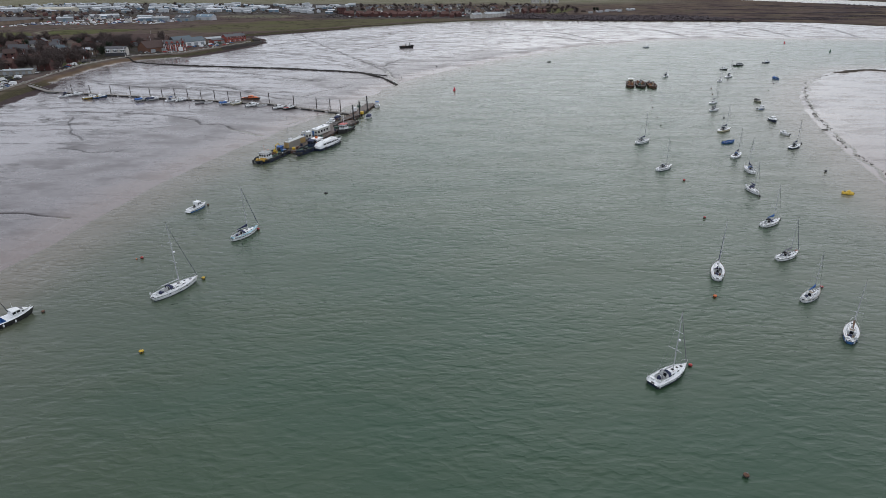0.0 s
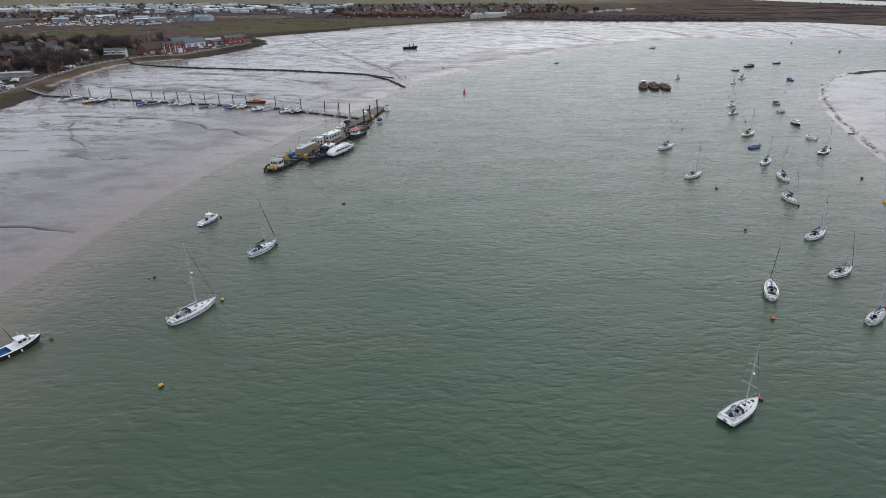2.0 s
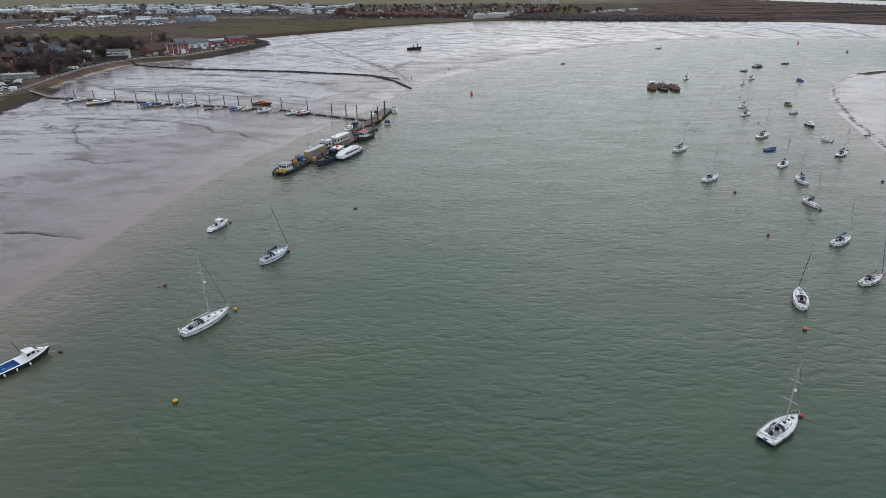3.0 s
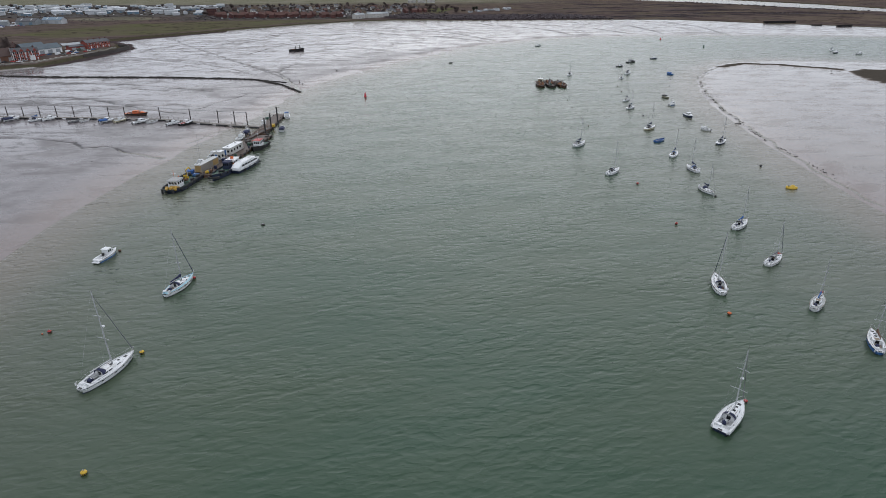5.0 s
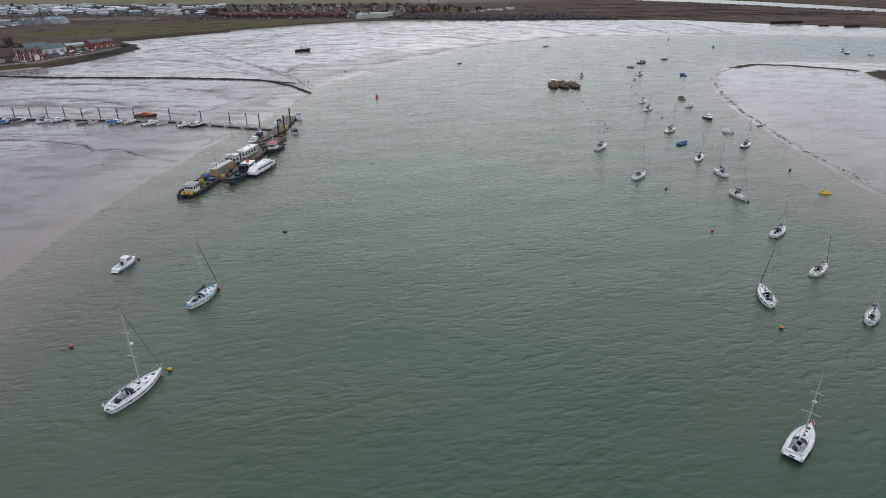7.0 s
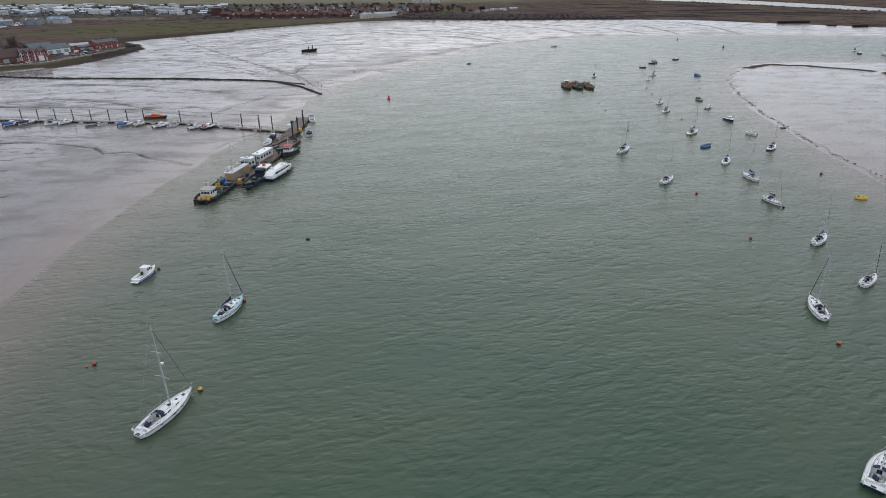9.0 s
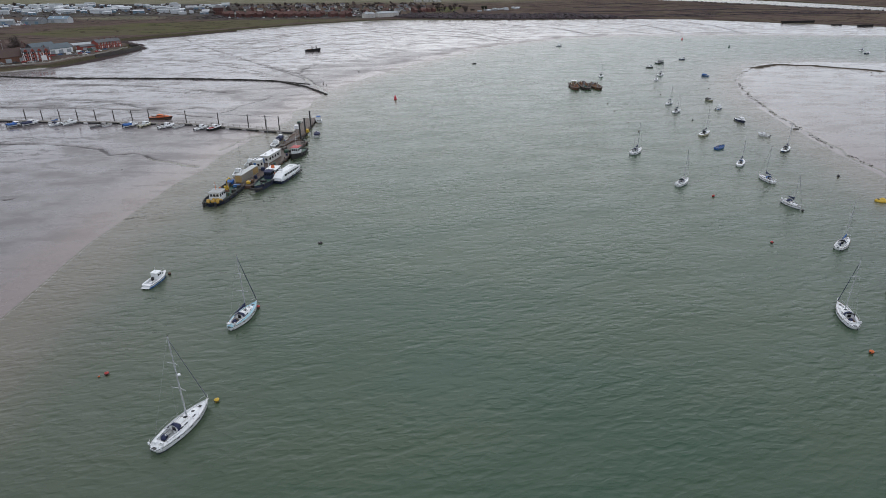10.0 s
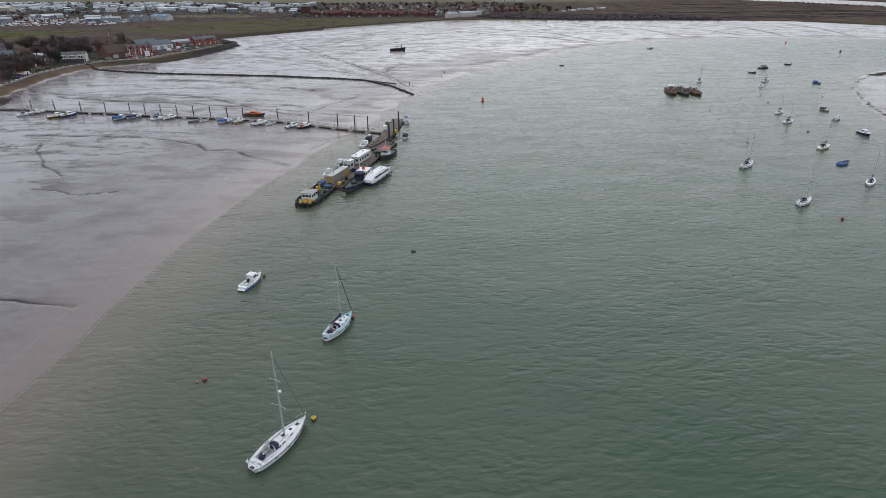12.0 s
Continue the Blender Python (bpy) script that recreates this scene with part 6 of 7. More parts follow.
for a_, b_, tn, ln, lab, kw in (
    (32.0, -1.8, 8, 7.0, "white motor boat moored inside the pontoon", dict(stripe=None, cabin=(0.0, 0.3), height=1.1)),
    (44.0, -2.2, 4, 7.5, "white work launch with dark deck inside the pontoon", dict(stripe=None, deck=DECK, cabin=(0.0, 0.32), height=1.2)),
    (72.6, -3.0, 5, 8.2, "white cabin cruiser moored inside the pontoon", dict(stripe=NAVY)),
    (82.5, -4.4, 5, 7.0, "navy blue motor boat with covered cockpit", dict(hull=NAVY, stripe=None, awning=CANVAS, well=False, deck=CANVAS)),
    (119.0, 1.4, 22, 8.6, "white motor cruiser with blue canopy at the pontoon end", dict(stripe=None, cabin=(-0.12, 0.3), height=1.5, roof=BLUECANVAS, well=True)),
    (90.0, 9.4, 12, 7.4, "white motor boat with navy cockpit cover", dict(stripe=None, awning=CANVAS, well=False, cabin=None))):
    px, py = berth(a_, b_)
    motor_boat(px, py, HEAD + tn, ln, lab, outboard=False, group="boats at the pontoon", **kw)

# lamp post at the jetty's end
lp = empty("lamp_post", *berth(86.5, -11.5), 0.5, HEAD, "thin steel lamp post at the jetty end", "lamp post")
part("pole", bar([(0, 0, 0), (0, 0, 7.2)], 0.09, 6), GALV, lp)
part("arm", bar([(0, 0, 7.0), (0, 1.6, 7.3)], 0.06, 5), GALV, lp)
part("lantern", block(0, 1.7, 7.15, 0.3, 0.7, 0.2, bevel=0.05), WHITE, lp)


# ---- rusting lighters moored in the river ----
BARGE = surface("weathered_barge_steel", (0.105, 0.082, 0.070), 0.85, (0.05, 0.042, 0.04), 3.0, 0.6, bump=0.03, wear=0.7)


def lump(x, y, z, sx, sy, sz, turn, *rest):
    """A rounded uneven heap."""
    rng = random.Random(int(x * 100 + y * 10))
    bm = lathe([(0.62, -0.1), (0.6, 0.3), (0.48, 0.65), (0.25, 0.9), (0.001, 1.0)], 9)
    for v in bm.verts:
        v.co = Vector((v.co.x * sx * rng.uniform(0.8, 1.25) + x, v.co.y * sy * rng.uniform(0.8, 1.25) + y, v.co.z * sz * rng.uniform(0.8, 1.15) + z))
    return bm


def lighter(x, y, heading, length, beam, label, material, load=True):
    b = empty("river_lighter", x, y, 0, heading, label, "barge", "rusting lighters")
    L = hull_lines(length, beam, 1.35, 0.92, 0.45, 5.0, 0.05, 0.2)
    h = part("hull", hull_mesh(L, 0.88), material, b)
    part("rubbing_band", stripe_mesh(L, 0.88, 0.85, 1.1, 0.08), BLACK, h)
    part("deck", deck_mesh(L, (L[3][0], L[11][0]), share=0.72), BARGE, b)
    part("hold", well_mesh(L, (L[3][0], L[11][0]), 0.9, share=0.72), RUST, b)
    if load:
        rng = random.Random(int(x * 10))
        for k in range(22):
            part("scrap_heap", lump(rng.uniform(-0.33, 0.36) * length, rng.uniform(-0.28, 0.28) * beam, 0.55, rng.uniform(1, 2.6), rng.uniform(0.8, 2), rng.uniform(0.9, 2.6), rng.uniform(0, 90), 0.6, 0.15),
                 rng.choice([RUST, BARGE, BARGE, GREYCANVAS, TAN, RUSTORANGE, RUSTORANGE, GREEN]), b)
    for sg in (1, -1):
        part("coaming", bar([(q[0], sg * q[1] * 0.72, q[2] + 0.25) for q in L[3:12]], 0.12, 4), RUST, b)
    return b


lb = lighter(120.8, 398.4, -106, 23.0, 5.6, "rusty lighter with a small white wheelhouse", RUST)
deckhouse(lb, -4.6, -1.8, 1.5, 1.2, 3.7, CREAM, WHITE)
part("mast", bar([(-3, 0, 4.1), (-3, 0, 5.8)], 0.07, 5), WHITE, lb)
lighter(127.2, 397.4, -103, 25.0, 6.4, "rusty open lighter heaped with scrap", BARGE)
lighter(133.6, 395.0, -100, 22.0, 5.8, "dark rusting lighter with rubble", RUST)


# ---- wrecks and hulks on the mud ----
TARRED = surface("tarred_black_timber", (0.020, 0.018, 0.018), 0.95, (0.035, 0.03, 0.027), 3.0, 0.5, bump=0.03)


def hulk(x, y, heading, length, beam, label, posts=True, height=2.2):
    z = ground_at(x, y) - (0.35 if posts else 0.9)
    w = empty("ship_hulk", x, y, z, heading, label, "wreck", "hulks on the mud")
    L = hull_lines(length, beam, height, 0.6, 0.45, 2.4, 0.06, 0.6) if posts else hull_lines(length, beam, height, 0.9, 0.45, 5.0, 0.03, 0.25, tuck=0.0)
    part("hull", hull_mesh(L, 0.9), TARRED, w)
    part("silted_hold", deck_mesh(L, drop=height * 0.4), TARRED, w)
    for k in range(1, 14):
        for sg in (1, -1):
            q = L[k]
            part("rib", bar([(q[0], sg * q[1] * 0.98, q[2] * 0.3), (q[0], sg * q[1] * 1.02, q[2] + 0.35 * (1 + math.sin(k * 2.7)))], 0.14, 5, 0.09), TARRED, w)
    if posts:
        for px, hh in ((-0.05, 5.0), (0.22, 6.2)):
            part("stump", bar([(px * length, 0, height * 0.4), (px * length + 0.2, 0.1, hh)], 0.5, 7, 0.35), TARRED, w)
        part("boiler", lathe([(0.001, -1.6), (1.1, -1.5), (1.15, 0), (1.1, 1.5), (0.001, 1.6)], 12), RUST, w).matrix_basis = pose(-0.2 * length, 0, height * 0.75, 0, 90)
        part("bow_timber", bar([(0.4 * length, 0, height * 0.5), (0.53 * length, 0, height + 0.5)], 0.3, 6, 0.2), TARRED, w)
    return w


hulk(-39.5, 648, 8, 15.0, 4.0, "dark broken hulk with stumps on the mud flat")
hulk(667, 856, -18, 46, 9, "long dark barge hulk on the far shore", False, 3.2)
hulk(684, 802, -18, 14, 5, "small dark hulk on the far shore", False)
hulk(702, 772, -18, 20, 6, "dark barge hulk beside the marsh", False, 3.0)


# ---- the stone training wall across the flats ----
def ridge(name, way, wide, high, label, material, seed, category="wall"):
    """A long heap of stone that follows the ground."""
    rng = random.Random(seed)
    n = int(way_length(way) / 2.0)
    rings = []
    for k in range(n + 1):
        x, y, hd = on_way(way, min(way_length(way) - 0.01, k * 2.0))
        g = max(ground_at(x, y), -0.3)
        c, s = math.cos(radians(hd)), math.sin(radians(hd))
        ring = []
        for across, up in ((-1, -0.4), (-0.55, 0.65), (-0.15, 1.0), (0.3, 0.95), (0.6, 0.5), (1, -0.4)):
            q = across * wide * rng.uniform(0.8, 1.15)
            ring.append((x - s * q + rng.uniform(-0.4, 0.4), y + c * q + rng.uniform(-0.3, 0.3), g + up * high * rng.uniform(0.75, 1.2)))
        rings.append(ring)
    ob = part(name, loft(rings), material, smooth=False)
    tagged(ob, label, category)
    me = bpy.data.meshes.new("stone")
    bm = bmesh.new()
    bmesh.ops.create_icosphere(bm, subdivisions=1, radius=0.55)
    for v in bm.verts:
        v.co *= rng.uniform(0.7, 1.2)
        v.co.z *= 0.7
    bm.to_mesh(me)
    bm.free()
    me.materials.append(material)
    for k in range(min(280, n * 2)):
        x, y, hd = on_way(way, rng.uniform(0, way_length(way) - 0.1))
        c, s = math.cos(radians(hd)), math.sin(radians(hd))
        q = rng.uniform(-1.8, 1.8) * wide
        shared("stone", me, ob, pose(x - s * q, y + c * q, max(ground_at(x - s * q, y + c * q), 0) + max(0.1, (1 - abs(q) / wide) * high * 0.8), 0, 0, rng.uniform(0, 360)) @ Matrix.Diagonal((rng.uniform(0.7, 1.7), rng.uniform(0.7, 1.4), rng.uniform(0.6, 1.3), 1)))
    return ob


WEEDSTONE = surface("weedy_dark_stone", (0.036, 0.031, 0.027), 0.9, (0.022, 0.021, 0.015), 1.5, 0.12, bump=0.06, wear=0.7)
ridge("training_wall", [(-284, 552), (-257, 530), (-215, 512), (-179, 502), (-129, 489.5), (-88, 475), (-63, 464), (-45, 439), (-32, 408)], 0.6, 0.85, "low dark stone training wall across the mud flats", WEEDSTONE, 3)
ridge("training_wall", [(-63, 464), (-52, 456), (-42, 448)], 0.5, 0.5, "short dark stone spur of the training wall", WEEDSTONE, 4)
for px, py, hh in ((-33.5, 446, 1.9), (-31.5, 441, 0.9), (-10, 480, 0.8)):
    p = tagged(part("marker_post", lathe([(0.001, -1), (0.22, -1), (0.2, hh), (0.001, hh + 0.05)], 7), DARKWOOD), "short dark timber post standing in mud", "post", "posts in the mud")
    p.location = (px, py, max(0, ground_at(px, py)))


def clumps(name, spots, material, label, category, low=0.4, high=1.0, flat=0.6, seed=1):
    """Uncountable lumps strewn over the ground, one mesh."""
    rng = random.Random(seed)
    ico = bmesh.new()
    bmesh.ops.create_icosphere(ico, subdivisions=1, radius=1.0)
    base = np.array([v.co[:] for v in ico.verts])
    tri = np.array([[v.index for v in f.verts] for f in ico.faces])
    ico.free()
    xs, ys = np.array([s[0] for s in spots], float), np.array([s[1] for s in spots], float)
    hs = terrain(xs, ys)[0]
    vs, fs = [], []
    nrng = np.random.default_rng(seed)
    for i, (x, y, *size) in enumerate(spots):
        r = size[0] if size else rng.uniform(low, high)
        pts = base * (r * nrng.uniform(0.65, 1.3, (len(base), 1))) * np.array([nrng.uniform(0.8, 1.5), nrng.uniform(0.8, 1.5), flat])
        vs.append(pts + np.array([x, y, max(hs[i], 0) + r * flat * 0.35]))
        fs.append(tri + i * len(base))
    me = bpy.data.meshes.new(name)
    me.from_pydata(np.concatenate(vs).tolist(), [], np.concatenate(fs).tolist())
    me.materials.append(material)
    return tagged(new(name, me), label, category, kind="stuff")


MUDLUMP = surface("dark_mud_lump", (0.06, 0.052, 0.045), 0.6, (0.03, 0.028, 0.02), 2.0, 0.2, bump=0.05)
rng = random.Random(11)
spots = []
for way, count, spread in (([(286, 452), (262, 432), (236, 404), (222, 380), (204, 346), (184, 302), (172, 270)], 330, 0.6), ([(170, 268), (159, 234), (152, 206), (146, 184)], 130, 0.5)):
    for k in range(count):
        x, y, hd = on_way(way, rng.uniform(0, way_length(way) - 1))
        q = 2.2 + rng.gauss(0, spread)
        c, s = math.cos(radians(hd)), math.sin(radians(hd))
        if waves(np.array([x]), np.array([y]), 16, 21)[0] > -0.15:
            spots.append((x - s * q, y + c * q, rng.uniform(0.14, 0.34)))
for k in range(9):
    spots.append((171.0 + rng.gauss(0, 0.9), 267.5 + rng.gauss(0, 0.8), rng.uniform(0.35, 0.7)))
for x, y in ((347, 405), (344, 402), (349, 400), (336, 393), (334, 392), (-108, 265)):
    spots.append((x, y, rng.uniform(0.3, 0.5)))
clumps("mud_lumps", spots, MUDLUMP, "dark weedy lumps along the crumbling mud edge", "mud lumps", flat=0.45)


# ---- the town behind the sea wall ----
BRICK = surface("red_brick_wall", (0.125, 0.050, 0.043), 0.85, (0.07, 0.036, 0.034), 1.6, 0.12, bump=0.02, tint=0.3)
RENDER = surface("white_rendered_wall", (0.56, 0.54, 0.51), 0.85, (0.45, 0.42, 0.38), 1.0, 0.1, bump=0.02, tint=0.2)
BUFF = surface("buff_brick_wall", (0.24, 0.18, 0.135), 0.85, (0.22, 0.16, 0.11), 1.6, 0.12, bump=0.02, tint=0.3)
SLATE = surface("grey_slate_roof", (0.075, 0.075, 0.085), 0.6, (0.065, 0.06, 0.06), 1.6, 0.15, bump=0.03, tint=0.35)
REDTILE = surface("red_tile_roof", (0.128, 0.058, 0.045), 0.8, (0.09, 0.05, 0.043), 1.6, 0.15, bump=0.03, tint=0.4)
BROWNTILE = surface("brown_tile_roof", (0.078, 0.046, 0.039), 0.85, (0.05, 0.034, 0.031), 1.6, 0.15, bump=0.03, tint=0.4)
SHEET = surface("white_sheet_roof", (0.62, 0.64, 0.67), 0.5, (0.42, 0.43, 0.45), 0.6, 0.05, bump=0.02, tint=0.5)
GREYSHEET = surface("grey_sheet_roof", (0.36, 0.39, 0.41), 0.5, (0.26, 0.28, 0.29), 0.6, 0.05, bump=0.02, tint=0.5)
BLUESHEET = surface("blue_sheet_roof", (0.13, 0.21, 0.28), 0.5, (0.10, 0.15, 0.19), 0.6, 0.05, bump=0.02, tint=0.3)
CREAMSHEET = surface("cream_sheet_roof", (0.50, 0.46, 0.36), 0.55, (0.36, 0.33, 0.27), 0.6, 0.05, bump=0.02, tint=0.2)
CONCRETE = surface("sea_wall_concrete", (0.30, 0.28, 0.25), 0.85, (0.17, 0.155, 0.13), 1.5, 0.15, bump=0.03)
BARK = surface("bark", (0.07, 0.055, 0.045), 0.9, (0.04, 0.032, 0.028), 4.0, 0.6, bump=0.03)
TWIG = surface("winter_twigs", (0.095, 0.068, 0.062), 0.9, (0.045, 0.034, 0.032), 2.0, 0.1, bump=0.03, tint=0.3)
EVERGREEN = surface("dark_evergreen", (0.022, 0.032, 0.016), 0.9, (0.014, 0.018, 0.011), 2.0, 0.2, bump=0.03)
SCRUB = surface("winter_scrub", (0.052, 0.038, 0.042), 0.98, (0.03, 0.023, 0.024), 0.6, 0.05, bump=0.05)


def gable(bm, length, depth, eaves, rise, over=0.35, thick=0.22):
    """A pitched roof, ridge along x, with real thickness."""
    a, b = length / 2 + over, depth / 2 + over
    drop = over * rise / (depth / 2)
    for sg in (1, -1):
        q = [(-a, sg * b, eaves - drop), (a, sg * b, eaves - drop), (a, 0, eaves + rise), (-a, 0, eaves + rise)]
        loft([q, [(x, y, z + thick) for x, y, z in q]], True, True, bm)
    return bm


def gable_wall(length, depth, eaves, rise):
    a, b = length / 2, depth / 2
    return loft([[(x, -b, -1.0), (x, b, -1.0), (x, b, eaves), (x, 0, eaves + rise), (x, -b, eaves)] for x in (-a, a)], True)


def house(length, depth, eaves, rise, wall, roof, label, windows=2, rows=2, chimney=True, name="house", category="house", door=True, frames=WHITE, fine=False):
    """A gabled house built at the origin, its front towards -y."""
    h = empty(name, 0, 0, 0, 0, label, category)
    w = part("wall", gable_wall(length, depth, eaves, rise), wall, h, smooth=False)
    part("roof", gable(bmesh.new(), length, depth, eaves, rise), roof, h, smooth=False)
    if chimney:
        part("chimney", block(length * 0.36, 0, eaves + rise * 0.55, 0.9, 0.7, rise * 0.45 + 1.3, bevel=0.05), BRICK, h, smooth=False)
    pane = None
    for sg in ((-1, 1) if fine else (-1,)):
        for r in range(rows):
            for k in range(windows):
                x = (k + 0.5) / windows * length - length / 2
                if door and sg == -1 and r == 0 and k == windows - 1:
                    continue
                m = pose(x, sg * (depth / 2 + 0.02), 0.95 + r * (eaves - 0.2) / rows)
                if pane is None:
                    o = part("window", block(0, 0, 0, 1.25, 0.12, 1.3, bevel=0.03), GLASS, h, smooth=False)
                    pane = (o.data, part("window_frame", block(0, 0, -0.08, 1.5, 0.08, 1.46), frames, o, smooth=False).data if fine else None)
                    o.matrix_basis = m
                else:
                    o = shared("window", pane[0], h, m)
                    if fine:
                        shared("window_frame", pane[1], o, pose(0, 0, 0))
    if door:
        part("door", block((windows - 0.5) / windows * length - length / 2, -depth / 2 - 0.03, 0, 1.0, 0.12, 2.05, bevel=0.02), frames, w, smooth=False)
    return h


def shed(length, depth, eaves, rise, wall, roof, label, doors=3, name="warehouse", strips=True):
    """A large industrial shed with sheet roof and roller doors."""
    h = empty(name, 0, 0, 0, 0, label, "warehouse")
    w = part("wall", gable_wall(length, depth, eaves, rise), wall, h, smooth=False)
    part("roof", gable(bmesh.new(), length, depth, eaves, rise, 0.4, 0.3), roof, h, smooth=False)
    for k in range(doors):
        part("roller_door", block((k + 0.5) / doors * length - length / 2, -depth / 2 - 0.04, 0, min(5.0, length / doors * 0.55), 0.16, min(4.6, eaves * 0.7), bevel=0.03), GREYSHEET if wall is not GREYSHEET else BLUESHEET, w, smooth=False)
    if strips:
        t = math.atan2(rise, depth / 2)
        for k in range(2):
            for sg in (-1,):
                part("roof_light", block(0, 0, 0, 1.6, depth * 0.3, 0.08), DECK, h, smooth=False).matrix_basis = pose((k + 0.5) * length / 2 - length / 2, sg * depth * 0.25, eaves + rise * 0.5 + 0.33, -sg * math.degrees(t))
    return h


def place(ob, x, y, heading, label="", group="", up=0.0):
    c = copy_thing(ob, pose(x, y, ground_at(x, y) + up, 0, 0, heading))
    return tagged(c, label, "", group)


def settle(ob, x, y, heading, up=0.0):
    ob.matrix_basis = pose(x, y, ground_at(x, y) + up, 0, 0, heading)
    return ob


def bare_tree(name, height, spread, seed, twig, label, evergreen=False):
    """A tree: tapered trunk, limbs, and a crown of many small twig sprays with gaps."""
    rng = random.Random(seed)
    t = empty(name, 0, 0, 0, 0, label, "tree")
    bm = bar([(0, 0, -0.5), (0.1, 0.05, height * 0.3), (0.0, 0.1, height * 0.7)], 0.05 * height * 0.6, 7, 0.06)
    ends = []
    for k in range(9):
        a, z0 = k * 2.4 + rng.uniform(-0.4, 0.4), height * rng.uniform(0.25, 0.5)
        r = spread * rng.uniform(0.55, 0.95)
        tip = Vector((r * math.cos(a), r * math.sin(a), min(height * 0.97, z0 + height * rng.uniform(0.25, 0.5))))
        mid_ = Vector((tip.x * 0.45, tip.y * 0.45, z0 + (tip.z - z0) * 0.65))
        tube(bm, [(0, 0, z0), mid_, tip], 0.02 * height * 0.6, 5, 0.03)
        ends += [mid_, tip, (mid_ + tip) / 2, mid_ * 0.8 + Vector((0, 0, height * 0.2))]
    part("trunk", bm, BARK, t)
    bm = bmesh.new()
    for k in range(900):
        c = rng.choice(ends) + Vector((rng.gauss(0, spread * 0.2), rng.gauss(0, spread * 0.2), rng.gauss(0, height * 0.1)))
        if c.z < height * 0.18:
            continue
        d = Vector((rng.gauss(0, 1), rng.gauss(0, 1), rng.gauss(0.6, 0.8))).normalized()
        s = d.cross(Vector((rng.gauss(0, 1), rng.gauss(0, 1), rng.gauss(0, 1)))).normalized()
        n, w = rng.uniform(0.5, 1.4) * spread * 0.30, rng.uniform(0.10, 0.22) * spread * (0.17 if not evergreen else 0.5)
        v = [bm.verts.new(c + p) for p in (-s * w - d * n * 0.4, s * w - d * n * 0.4, d * n + s * w * 0.3, d.cross(s) * w * 0.8)]
        for q in ((0, 1, 2), (0, 3, 1)):
            bm.faces.new([v[i] for i in q])
    part("crown", bm, twig, t, smooth=False)
    return t


def car(paint, label, van=False):
    """A parked car, or a van."""
    c = empty("parked_van" if van else "parked_car", 0, 0, 0, 0, label, "van" if van else "car", "parked vehicles")
    L, W, H = (5.4, 2.0, 2.2) if van else (4.3, 1.8, 1.45)
    prof = [(-L / 2, 0.35), (-L / 2, 0.95), (-L / 2 + 0.15, H if van else 1.0), (L * 0.22, H if van else 1.0), (L * 0.36, 1.15 if van else 0.95), (L / 2, 0.8), (L / 2, 0.35)]
    body = part("body", loft([[(x, y, z) for x, z in prof] for y in (-W / 2, W / 2)], True), paint, c, smooth=False)
    if van:
        part("windscreen", block(L * 0.3, 0, 1.25, 0.7, W * 0.92, 0.7, top=0.85), GLASS, body, smooth=False)
    else:
        cab = [(-L * 0.42, 0.98), (-L * 0.3, H), (L * 0.08, H), (L * 0.24, 0.98)]
        part("cabin", loft([[(x, y, z) for x, z in cab] for y in (-W * 0.43, W * 0.43)], True), GLASS, body, smooth=False)
        part("roof_panel", block(-L * 0.11, 0, H - 0.02, L * 0.36, W * 0.82, 0.06, bevel=0.02), paint, body, smooth=False)
    for sx in (-0.32, 0.32):
        for sg in (1, -1):
            wobj = part("wheel", lathe([(0.001, -0.11), (0.33, -0.11), (0.35, 0), (0.33, 0.11), (0.001, 0.11)], 10), BLACK, c)
            wobj.matrix_basis = pose(sx * L, sg * (W / 2 - 0.08), 0.33, 90)
    return c


# prototypes stand where their first copy belongs
rng = random.Random(5)
trees = [bare_tree("bare_tree", 11, 4.6, 1, TWIG, "bare brown winter tree with a broad twiggy crown"), bare_tree("bare_tree", 8.5, 4.0, 2, TWIG, "low bare winter tree with dense brown twigs"),
         bare_tree("bare_tree", 13, 4.2, 3, TWIG, "tall bare winter tree with an open crown"), bare_tree("evergreen_tree", 11, 3.0, 4, EVERGREEN, "dark evergreen tree with a ragged crown", True)]
for t, (x, y) in zip(trees, ((-330, 560), (-345, 530), (-318, 615), (-300, 545))):
    settle(t, x, y, 0)
units = {
    "red": house(9, 8, 5.2, 3.0, BRICK, REDTILE, "red brick house with a red tiled roof"),
    "brown": house(9.5, 8, 5.2, 3.2, BRICK, BROWNTILE, "brick house with a brown tiled roof"),
    "slate": house(8.5, 8, 5.0, 3.0, BRICK, SLATE, "dark brick house with a slate roof"),
    "white": house(10, 8, 5.4, 2.8, RENDER, SLATE, "white rendered house with a grey roof"),
}
for u, (x, y) in zip(units.values(), ((-352, 600), (-372, 580), (-350, 640), (-420, 640))):
    settle(u, x, y, rng.uniform(-20, 20))


def spread(polygon, count, gap, seed, taken):
    """Random places inside a polygon that keep their distance."""
    r = random.Random(seed)
    xs, ys = [p[0] for p in polygon], [p[1] for p in polygon]
    out = []
    for _ in range(count * 30):
        x, y = r.uniform(min(xs), max(xs)), r.uniform(min(ys), max(ys))
        inside = False
        for (ax, ay), (bx, by) in zip(polygon, polygon[1:] + polygon[:1]):
            if (ay > y) != (by > y) and x < (bx - ax) * (y - ay) / (by - ay) + ax:
                inside = not inside
        if inside and all((x - u) ** 2 + (y - v) ** 2 > (gap + g) ** 2 / 4 for u, v, g in taken):
            out.append((x, y))
            taken.append((x, y, gap))
            if len(out) == count:
                break
    return out


